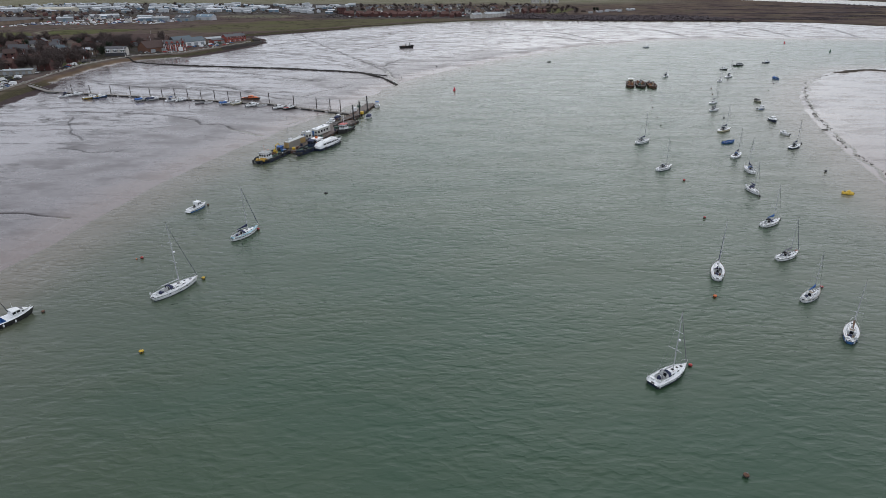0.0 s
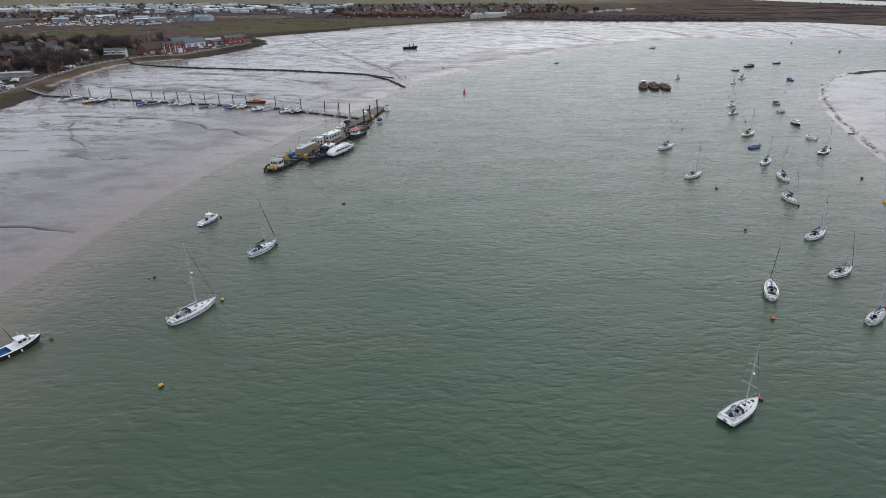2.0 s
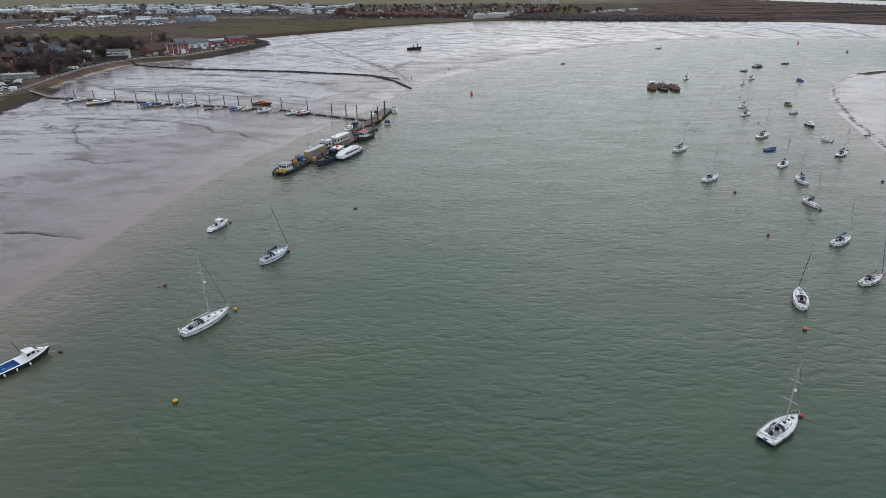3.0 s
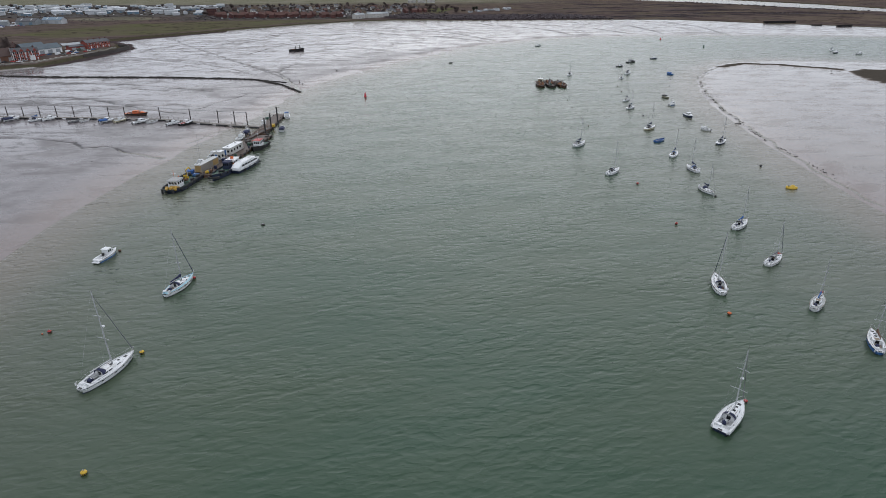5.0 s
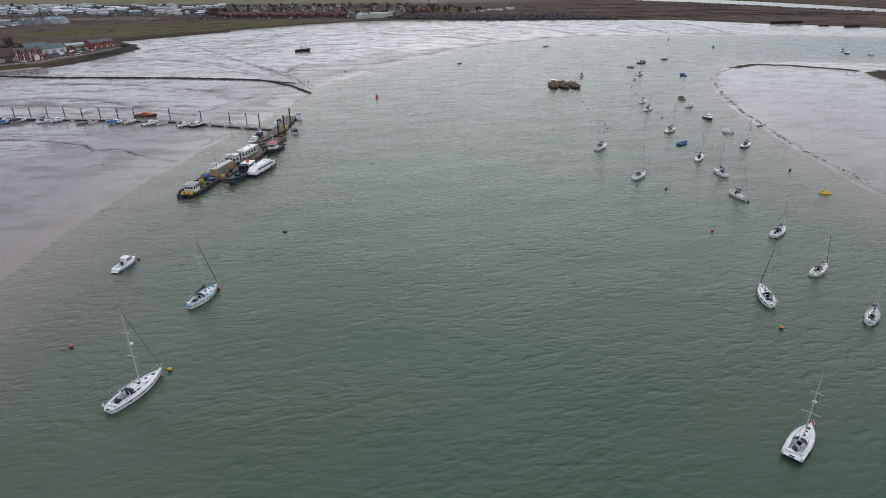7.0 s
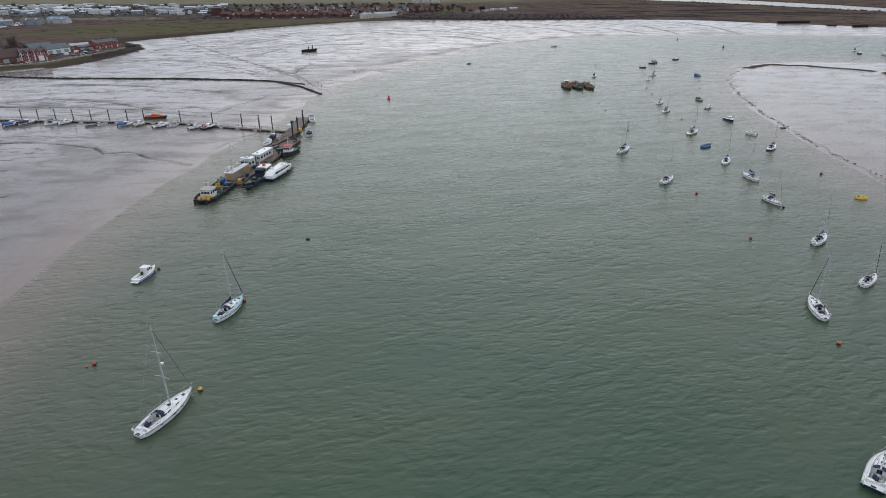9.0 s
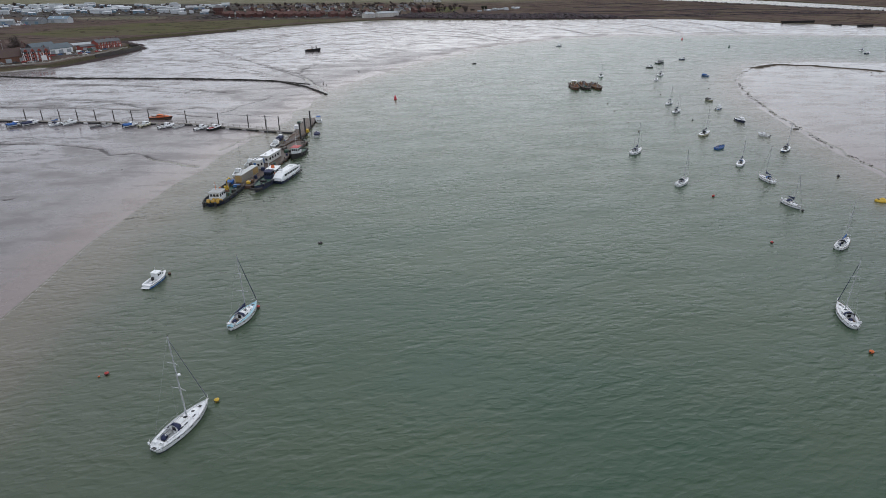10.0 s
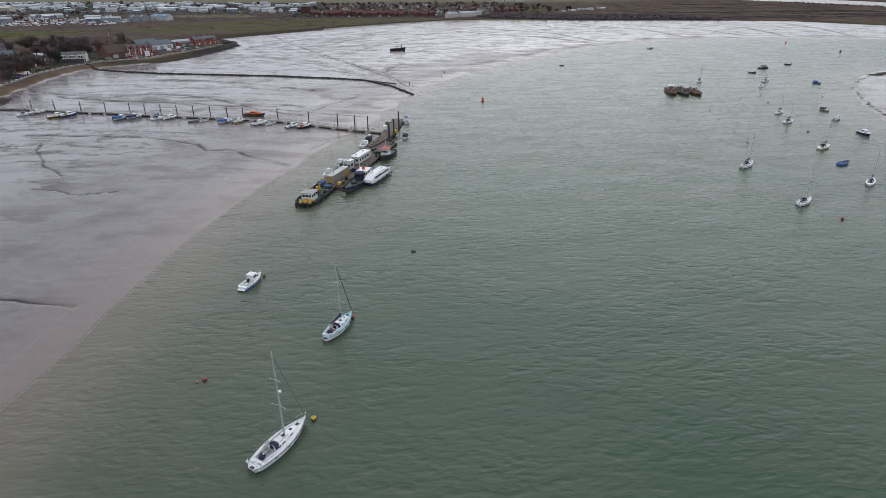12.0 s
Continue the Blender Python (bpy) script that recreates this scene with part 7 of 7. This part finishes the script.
taken = [(-330, 560, 8), (-345, 530, 8), (-318, 615, 8), (-300, 545, 8), (-352, 600, 13), (-372, 580, 13), (-350, 640, 13), (-340, 585, 4)]


def land(ob, x, y, heading, room, up=0.0):
    taken.append((x, y, room))
    return settle(ob, x, y, heading, up)


# landmarks on the sea front
RUSTBRICK = surface("orange_brown_tile_hanging", (0.15, 0.072, 0.045), 0.85, (0.09, 0.05, 0.036), 1.6, 0.12, bump=0.02)
REDBRICK = surface("bright_red_brick", (0.27, 0.062, 0.045), 0.8, (0.17, 0.05, 0.04), 1.6, 0.12, bump=0.02)
BLUESLATE = surface("blue_grey_slate", (0.075, 0.105, 0.125), 0.6, (0.055, 0.07, 0.085), 1.2, 0.12, bump=0.03)
inn = house(19, 10, 7.0, 2.8, REDBRICK, SLATE, "large red brick inn with white-framed windows on the quay", 7, 3, True, "quay_inn", fine=True)
for k in range(4):
    part("gablet", gable(gable_wall(2.6, 2.4, 1.0, 1.2), 2.6, 2.4, 1.0, 1.2, 0.15), REDBRICK, inn, smooth=False).matrix_basis = pose(-7.2 + k * 4.8, -3.7, 6.9, 0, 0, 90)
    part("pilaster", block(-9.2 + k * 4.6, -5.12, 0, 0.5, 0.2, 6.8, bevel=0.03), WHITE, inn, smooth=False)
part("porch", block(4.4, -6.1, 0, 3.6, 2.2, 3.8, top=0.96, bevel=0.08), WHITE, inn, "white painted entrance porch", smooth=False)
land(inn, -264, 612, 27, 20)
hotel = house(18, 9, 6.2, 1.6, RENDER, SLATE, "white rendered hotel with dark ground floor on the sea front", 6, 2, True, "seafront_hotel", fine=True)
part("ground_floor_front", block(0, -4.62, -0.2, 18.1, 0.3, 2.9, bevel=0.04), SLATE, hotel, "dark painted ground floor", smooth=False)
for k in range(3):
    part("bay_window", block(-6.2 + k * 6.2, -5.0, 2.9, 3.0, 1.0, 3.0, top=0.94, bevel=0.08), WHITE, hotel, smooth=False)
    for q in (-0.8, 0.8):
        part("bay_pane", block(-6.2 + k * 6.2 + q, -5.48, 3.6, 1.1, 0.12, 1.5, bevel=0.02), GLASS, hotel, smooth=False)
land(hotel, -300.5, 571, 11, 20)
land(shed(26, 16, 5.0, 5.4, REDBRICK, BROWNTILE, "old brick boat shed with a steep brown roof", 2, "boat_shed", False), -327, 675, 30, 30)
land(shed(24, 14, 4.4, 5.6, RUSTBRICK, BROWNTILE, "old brown store with a steep tiled roof", 2, "boat_shed", False), -281, 602, 62, 20)
land(shed(26, 9, 4.4, 3.6, WHITE, BLUESLATE, "white-walled workshop with a blue-grey slate roof", 3, "workshop", False), -268, 667, 62, 20)
land(shed(24, 9, 5.0, 3.8, SLATE, BLUESLATE, "dark workshop with a blue-grey slate roof", 2, "workshop", False), -283, 673, 62, 20)
for k in range(4):
    x, y = -244 + k * 3.8, 702 + k * 5.6
    u = land(house(6.6, 8, 5.6, 2.4, REDBRICK, SLATE, "narrow red brick terrace house with white bays", 2, 2, True, "terrace_house", fine=True), x, y, 56, 6) if k == 0 else place(u, x, y, 56, "", "quay terrace")
land(shed(20, 9, 3.2, 1.6, BUFF, GREYSHEET, "low grey-roofed store on the quay", 3, "store", False), -262, 712, 48, 18)
land(shed(16, 7, 3.0, 1.4, REDBRICK, SLATE, "low dark-roofed brick shed by the quay", 2, "store", False), -252, 696, 48, 14)
land(house(16, 7, 4.6, 1.4, BUFF, SHEET, "long low house with a pale flat roof", 5, 2, False, fine=True), -334, 580, 10, 16)
land(house(8, 7, 8.0, 2.2, RENDER, SLATE, "tall white house among the trees", 3, 3, True, fine=True), -369, 592, 20, 11)
land(house(6, 7, 8.0, 2.2, RENDER, BLUESLATE, "narrow pale house with a slate roof", 2, 3, True, fine=True), -346, 563, 35, 10)
land(house(16, 8, 6.0, 3.4, BRICK, SLATE, "dark brick house with white window frames", 5, 2, True, fine=True), -397, 582, 15, 16)
land(shed(24, 8, 2.8, 0.5, CONCRETE, GREYSHEET, "long low flat-roofed garage block", 6, "garage_block", False), -312, 447, 15, 22)
land(shed(20, 7, 2.6, 0.5, BUFF, SLATE, "low dark-roofed garage row beside the street", 4, "garage_block", False), -352, 500, 15, 20)

village = [(-545, 470), (-420, 400), (-305, 440), (-300, 520), (-300, 560), (-285, 640), (-300, 690), (-430, 715), (-520, 690)]
for x, y in spread(village, 62, 15, 3, taken):
    u = rng.choice(["red", "brown", "brown", "brown", "brown", "slate", "slate"])
    place(units[u], x, y, 12 + rng.choice([0, 0, 90, 180]) + rng.uniform(-8, 8), "", "village houses")
for x, y in spread(village, 130, 5.5, 4, taken):
    place(rng.choice(trees[:3] * 5 + trees[3:]), x, y, rng.uniform(0, 360), "", "village trees")
for x, y in spread([(-310, 425), (-284, 440), (-291, 520), (-286, 545), (-330, 540), (-370, 440)], 14, 6, 6, taken):
    place(rng.choice(trees[:3]), x, y, rng.uniform(0, 360), "", "village trees")

for cx, cy, many, wide in ((-304, 461, 7, 7.0), (-367, 674, 6, 9.0), (-322, 520, 4, 6.0), (-352, 545, 4, 8.0)):
    for k in range(many):
        place(trees[k % 3], cx + rng.gauss(0, wide), cy + rng.gauss(0, wide), rng.uniform(0, 360), "", "village trees")

# rows of terraces behind the fields
row_unit = house(6.2, 8, 5.4, 2.8, BUFF, SLATE, "small terraced house with a slate roof", 1, 0, False, "terrace_house", "house", False)
settle(row_unit, -760, 1075, 75)
for r in range(5):
    for k in range(15):
        if r or k:
            place(row_unit, -760 + r * -28 + k * 1.7, 1075 + r * 6 + k * 6.3, 75, "", "terraced rows")
red_row = house(7.5, 8, 5.2, 3.0, BRICK, REDTILE, "red-roofed brick house on the estate", 1, 0, False, door=False)
settle(red_row, -170, 1262, 10)
taken.append((-170, 1262, 12))
dark_row = house(8.0, 8, 5.2, 3.0, BUFF, BROWNTILE, "brown-roofed estate house of buff brick", 1, 0, False, door=False)
settle(dark_row, -60, 1420, 20)
taken.append((-60, 1420, 12))
for x, y in spread([(-190, 1255), (-20, 1205), (25, 1190), (40, 1260), (-110, 1330), (-210, 1330)], 80, 9.5, 7, taken):
    place(red_row, x, y, rng.choice([8, 12, 95]) + rng.uniform(-6, 6), "", "red-roofed estate")
for x, y in spread([(-200, 1335), (60, 1240), (150, 1260), (250, 1500), (190, 1760), (-230, 1700)], 120, 13, 8, taken):
    place(rng.choice([dark_row, dark_row, dark_row, row_unit, row_unit, units["white"], units["white"], red_row]), x, y, rng.choice([8, 30, 95]) + rng.uniform(-6, 6), "", "town houses")
for x, y in spread([(160, 1320), (215, 1365), (225, 1395), (150, 1350)], 6, 13, 9, taken):
    place(red_row, x, y, 30, "", "red-roofed estate")
white_row = house(7.0, 9, 6.4, 2.6, RENDER, GREYSHEET, "white rendered terrace with a pale roof", 2, 1, False, "terrace_house")
settle(white_row, 52, 1152, 38)
for k in range(11):
    if k not in (0, 3):
        place(white_row, 52 + k * 5.9, 1152 + k * 4.6, 38, "", "white waterside terrace")
land(house(19, 14, 13, 2.0, BRICK, SLATE, "tall dark brick block among low sheds", 5, 4, False, "brick_block", "building"), -221, 1378, 5, 25)
tower = house(26, 16, 14, 1.2, RENDER, GREYSHEET, "white multi-storey block far off", 6, 4, False, "office_block", "building")
settle(tower, 292, 2056, -10)
place(tower, 322, 2048, -10), place(tower, 350, 2036, -10)

# industrial estate
land(shed(85, 40, 8, 3, CREAMSHEET, CREAMSHEET, "very long cream-roofed warehouse", 6), -990, 1640, 10, 90)
land(shed(62, 34, 8, 3, SHEET, GREYSHEET, "long grey-roofed warehouse beside the road", 5), -1000, 1800, 40, 70)
land(shed(34, 24, 8, 3, SHEET, SHEET, "white warehouse with a pale roof", 3), -1110, 1630, 40, 40)
land(shed(58, 14, 5, 2, SHEET, SHEET, "long low white industrial shed", 5), -695, 1298, 33, 60)
land(shed(30, 22, 6, 4, GREYSHEET, SLATE, "dark-roofed boat hall by the fields", 2), -472, 1160, -6, 32)
land(shed(30, 20, 6, 4, SHEET, BLUESHEET, "blue-roofed boat hall with white walls", 2), -440, 1176, -6, 32)
kinds = [shed(32, 20, 6, 2.2, SHEET, SHEET, "white industrial shed with pale roof", 1), shed(26, 17, 6, 2.0, GREYSHEET, GREYSHEET, "grey industrial shed on the estate", 1),
         shed(40, 22, 7, 2.4, SHEET, GREYSHEET, "white-walled shed with grey roof", 1), shed(22, 15, 5, 1.8, BLUESHEET, SHEET, "blue-walled shed with white roof", 1)]
for kx, (x, y) in zip(kinds, ((-560, 1560), (-640, 1580), (-480, 1520), (-400, 1500))):
    land(kx, x, y, 12, 44)
estate = [(-1400, 1700), (-900, 1540), (-660, 1500), (-450, 1460), (-250, 1400), (-240, 1900), (-560, 2000), (-880, 2150), (-1400, 2300)]
for x, y in spread(estate, 200, 25, 12, taken):
    c = place(rng.choice(kinds), x, y, rng.choice([10, 12, 100]) + rng.uniform(-4, 4), "", "industrial estate")
    c.scale = [rng.uniform(0.4, 0.85)] * 2 + [rng.uniform(0.6, 1.0)]
for x, y in spread([(-760, 1180), (-560, 1120), (-420, 1185), (-430, 1240), (-600, 1300), (-760, 1330)], 16, 22, 13, taken):
    place(rng.choice([kinds[1], kinds[3], units["slate"], units["brown"], units["white"]]), x, y, rng.uniform(-10, 30), "", "sheds by the fields")
for x, y in spread([(-1400, 1150), (-800, 1080), (-660, 1350), (-900, 1530), (-1400, 1650)], 75, 17, 14, taken):
    place(rng.choice([dark_row, row_unit, red_row, dark_row]), x, y, rng.uniform(-20, 40), "", "suburb houses")

# caravans by the scrub
van = empty("static_caravan", 310, 1352, 0, 30, "white static caravan beside the scrub", "caravan", "caravan park")
part("body", block(0, 0, 0.6, 11, 3.6, 2.6, bevel=0.2), SHEET, van)
part("skirt", block(0, 0, 0, 10.6, 3.3, 0.62), GREYSHEET, van)
for k in range(4):
    part("window", block(-4 + k * 2.6, -1.82, 1.5, 1.5, 0.06, 1.0), GLASS, van)
settle(van, 310, 1352, 30)
for x, y in spread([(300, 1345), (370, 1385), (455, 1500), (440, 1530), (330, 1420)], 16, 13, 15, taken):
    place(van, x, y, rng.choice([30, 60, 120]), "", "caravan park")
place(trees[3], 322, 1372, 0), place(trees[3], 330, 1378, 90)

# woods and hedges
low_trees = [bare_tree("bare_tree", 6.5, 4.2, 8, TWIG, "low spreading bare winter tree"), bare_tree("bare_tree", 7.5, 3.6, 9, TWIG, "small bare winter tree with thin twigs")]
for t, (x, y) in zip(low_trees, ((-120, 1345), (-90, 1352))):
    settle(t, x, y, 0)


def far_woods(places, kinds_, seed):
    """Trees too far off to count, each with trunk, limbs and twigs, in one mesh."""
    r = random.Random(seed)
    shapes = []
    for t in kinds_:
        pts, tris, base = [], [], 0
        for o in t.children:
            o.data.calc_loop_triangles()
            pts += [v.co[:] for v in o.data.vertices]
            tris += [[base + q for q in lt.vertices] for lt in o.data.loop_triangles]
            base = len(pts)
        shapes.append((np.array(pts), np.array(tris)))
    xs, ys = np.array([p[0] for p in places], float), np.array([p[1] for p in places], float)
    hs = terrain(xs, ys)[0]
    vs, fs, base = [], [], 0
    for x, y, z in zip(xs, ys, hs):
        pts, tris = r.choice(shapes)
        a, k = r.uniform(0, 6.283), r.uniform(0.7, 1.2)
        c, q = math.cos(a) * k, math.sin(a) * k
        vs.append(np.stack([x + c * pts[:, 0] - q * pts[:, 1], y + q * pts[:, 0] + c * pts[:, 1], z + k * pts[:, 2]], -1))
        fs.append(tris + base)
        base += len(pts)
    me = bpy.data.meshes.new("far_trees")
    me.from_pydata(np.concatenate(vs).tolist(), [], np.concatenate(fs).tolist())
    me.materials.append(TWIG)
    return tagged(new("far_trees", me), "distant bare winter trees scattered through the town", "trees", kind="stuff")


far_spots = spread([(-240, 1340), (150, 1270), (300, 1330), (320, 1800), (-240, 1850)], 190, 8, 16, taken)
far_spots += spread([(-1300, 1150), (-760, 1060), (-660, 1200), (-650, 1480), (-1300, 1680)], 110, 9, 17, taken)
far_spots += spread(estate, 50, 16, 31, taken)
far_woods(far_spots, low_trees + low_trees + trees[:2], 41)

# parked and passing vehicles too far off to count, in yards and streets
CARPAINT, n_, l_, p_ = tree_of("mixed_vehicle_paint")
shade = n_.new("ShaderNodeValToRGB")
shade.color_ramp.interpolation = "CONSTANT"
for k, (at, col) in enumerate(((0.0, (0.72, 0.73, 0.75)), (0.42, (0.34, 0.35, 0.37)), (0.60, (0.03, 0.03, 0.035)), (0.76, (0.05, 0.09, 0.2)), (0.88, (0.35, 0.03, 0.03)), (0.94, (0.75, 0.75, 0.74)))):
    e = shade.color_ramp.elements[k] if k < 2 else shade.color_ramp.elements.new(at)
    e.position, e.color = at, (*col, 1)
l_.new(n_.new("ShaderNodeNewGeometry").outputs["Random Per Island"], shade.inputs["Fac"])
l_.new(shade.outputs["Color"], p_.inputs["Base Color"])
p_.inputs["Roughness"].default_value = 0.35


def far_vehicles(polys, seed):
    r = random.Random(seed)
    places = []
    for poly, count in polys:
        places += spread(poly, count, 5.0, r.randint(0, 999), taken)
    hs = terrain(np.array([p[0] for p in places], float), np.array([p[1] for p in places], float))[0]
    vs, fs = [], []
    for (x, y), z in zip(places, hs):
        van = r.random() < 0.3
        a = radians(r.choice([12, 14, 100]) + r.uniform(-5, 5))
        L, W, H = (6.0, 2.1, 2.5) if van else (4.4, 1.8, 1.45)
        prof = [(-0.5, 0.3), (-0.5, 0.95 if van else 0.62), (-0.46, 1.0) if van else (-0.3, 1.0), (0.25, 1.0) if van else (0.12, 1.0), (0.36, 0.62), (0.5, 0.5), (0.5, 0.3)]
        b = len(vs)
        for sg in (-0.5, 0.5):
            for u, v in prof:
                px, py = u * L, sg * W * (0.86 if v > 0.9 and not van else 1.0)
                vs.append((x + math.cos(a) * px - math.sin(a) * py, y + math.sin(a) * px + math.cos(a) * py, z + v * H))
        m = len(prof)
        fs += [tuple(b + k for k in range(m))[::-1], tuple(b + m + k for k in range(m))] + [(b + k, b + (k + 1) % m, b + m + (k + 1) % m, b + m + k) for k in range(m)]
    me = bpy.data.meshes.new("far_vehicles")
    me.from_pydata(vs, [], fs)
    me.materials.append(CARPAINT)
    return tagged(new("far_vehicles", me), "distant parked cars and vans in yards and streets", "vehicles", kind="stuff")


far_vehicles([([(-720, 1040), (-500, 1060), (-440, 1120), (-500, 1150), (-720, 1110)], 150), ([(-720, 1110), (-480, 1140), (-480, 1200), (-700, 1290)], 110),
              ([(-760, 980), (-690, 1000), (-680, 1040), (-760, 1030)], 24), (estate, 340), ([(-1400, 1150), (-800, 1080), (-660, 1350), (-900, 1530), (-1400, 1650)], 130),
              ([(-190, 1215), (20, 1180), (150, 1260), (200, 1600), (-230, 1600)], 150)], 77)
scrub_spots = []
for x, y in spread([(130, 1125), (205, 1095), (320, 1066), (480, 1034), (500, 1110), (450, 1210), (290, 1240), (160, 1280), (100, 1190)], 900, 3.2, 18, []):
    scrub_spots.append((x, y, rng.uniform(1.6, 3.4)))
for k in range(22):
    ax, ay = rng.uniform(480, 900), rng.uniform(1050, 1700)
    slope = rng.uniform(-0.4, 0.2)
    for q in range(110):
        scrub_spots.append((ax + q * 1.5 + rng.gauss(0, 0.6), ay + q * 1.5 * slope + rng.gauss(0, 1.2), rng.uniform(0.7, 1.7)))
for k in range(260):
    scrub_spots.append((rng.uniform(420, 1080), rng.uniform(1060, 2100), rng.uniform(0.4, 0.9)))
for k in range(160):
    scrub_spots.append((1070 + rng.gauss(0, 14), rng.uniform(1120, 1830), rng.uniform(0.6, 2.6)))
for k in range(900):
    scrub_spots.append((rng.uniform(-640, 100), rng.uniform(1180, 1330), rng.uniform(0.4, 1.1)))
for k in range(900):
    scrub_spots.append((rng.uniform(-1200, -240), rng.uniform(1400, 2050), rng.uniform(0.8, 2.6)))
for k in range(700):
    scrub_spots.append((rng.uniform(-240, 260), rng.uniform(1190, 1500), rng.uniform(0.8, 2.4)))
for k in range(240):
    x = rng.uniform(-700, -300)
    scrub_spots.append((x, 735 + (x + 300) * -0.12 + rng.gauss(0, 6), rng.uniform(0.8, 2.2)))
scrub_spots = [s for s in scrub_spots if s[0] < 1075 or s[1] < 1900]
clumps("scrub", scrub_spots, SCRUB, "dark brown winter scrub and hedges across the marsh", "scrub", flat=0.75, seed=5)

# ---- sea wall, promenade and parked vehicles ----
INSET = [(-269, 344), (-276, 395), (-286, 445), (-292, 495), (-290, 534), (-277, 564), (-248, 588), (-234, 634), (-225, 682), (-220, 716)]
prom = empty("promenade_wall", 0, 0, 0, 0, "pale concrete parapet along the sea front", "wall")
slab = None
for k in range(int(way_length(INSET) / 4)):
    x, y, hd = on_way(INSET, k * 4.0 + 0.5)
    z = ground_at(x, y)
    m = pose(x, y, z - 0.3, 0, 0, hd)
    if slab is None:
        o = part("wall_slab", block(0, 0, 0, 3.95, 0.45, 1.2, bevel=0.05), CONCRETE, prom, smooth=False)
        slab, o.matrix_basis = o.data, m
    else:
        shared("wall_slab", slab, prom, m)
pier = None
for k in range(int(way_length(INSET) / 7)):
    x, y, hd = on_way(INSET, k * 7.0 + 1.0)
    if y < 440 or y > 640:
        continue
    m = pose(x, y, ground_at(x, y) - 0.2, 0, 0, hd) @ pose(0, 0.9, 0)
    if pier is None:
        o = part("planter", block(0, 0, 0, 2.2, 0.9, 1.25, top=0.9, bevel=0.06), RENDER, prom, "white block on the promenade", smooth=False)
        pier, o.matrix_basis = o.data, m
    else:
        shared("planter", pier, prom, m)

QUAY = [(-228, 640), (-214, 682), (-209, 716), (-214, 728), (-228, 742)]
q = empty("quay_wall", 0, 0, 0, 0, "dark timber-faced quay wall at the point", "wall")
for k in range(int(way_length(QUAY) / 2.5)):
    x, y, hd = on_way(QUAY, k * 2.5 + 0.5)
    part("timber_face", block(0, 0, 0, 2.45, 0.5, 4.3 + 0.2 * math.sin(k * 2.1), bevel=0.05), DARKWOOD, q, smooth=False).matrix_basis = pose(x, y, 0.2, 0, 0, hd)

paints = [car(WHITE, "parked white car"), car(GALV, "parked silver car"), car(BLACK, "parked black car"), car(RED, "parked red car"), car(BLUE, "parked blue car"), car(WHITE, "parked white delivery van", True), car(GREEN, "parked green van", True)]
for p in paints:
    tagged(p, p["label"] + " on tarmac near the sea front")
homes = [(-300, 452), (-303, 468), (-292, 412), (-262, 640), (-258, 646), (-250, 668), (-246, 684)]
for p, (x, y) in zip(paints, homes):
    settle(p, x, y, 70)
for poly, n, seed in (([(-300, 380), (-284, 385), (-296, 440), (-312, 440)], 16, 21), ([(-256, 640), (-238, 645), (-232, 700), (-246, 690)], 12, 22), ([(-300, 450), (-296, 480), (-300, 530), (-304, 530), (-306, 450)], 10, 23),
                      ([(-700, 1190), (-500, 1130), (-500, 1155), (-700, 1230)], 8, 24), ([(-280, 582), (-262, 592), (-258, 600), (-290, 592)], 7, 25)):
    for x, y in spread(poly, n, 5.2, seed, taken):
        place(rng.choice(paints[:6]), x, y, rng.choice([70, 75, 160]) + rng.uniform(-5, 5), "", "parked vehicles")
for k in range(9):
    x, y = -276.5 - k * 0.55, 364 + k * 4.0
    place(paints[(0, 1, 0, 5, 0, 1, 4, 0, 5)[k]], x, y, 165 + rng.uniform(-4, 4), "", "parked vehicles")
    if k % 2:
        place(paints[(1, 0, 2, 0)[k // 2]], x - 7, y + 1, 165 + rng.uniform(-4, 4), "", "parked vehicles")
for x, y, hd in ((-282, 368, 60), (-284, 376, 62), (-281, 361, 58)):
    motor_boat(x, y, hd, 7.0, "white motor boat laid up ashore by the sea wall", group="boats laid up ashore", z=ground_at(x, y) + 0.5)
for x, y, hh in ((-268, 596, 11), (-300, 640, 12), (-322, 690, 14), (-288, 560, 8), (-256, 600, 8)):
    p = tagged(part("flag_pole", bar([(0, 0, -0.5), (0, 0, hh)], 0.14, 6, 0.07), WHITE), "tall white painted pole near the sea front", "pole", "poles on the sea front")
    p.location = (x, y, ground_at(x, y))
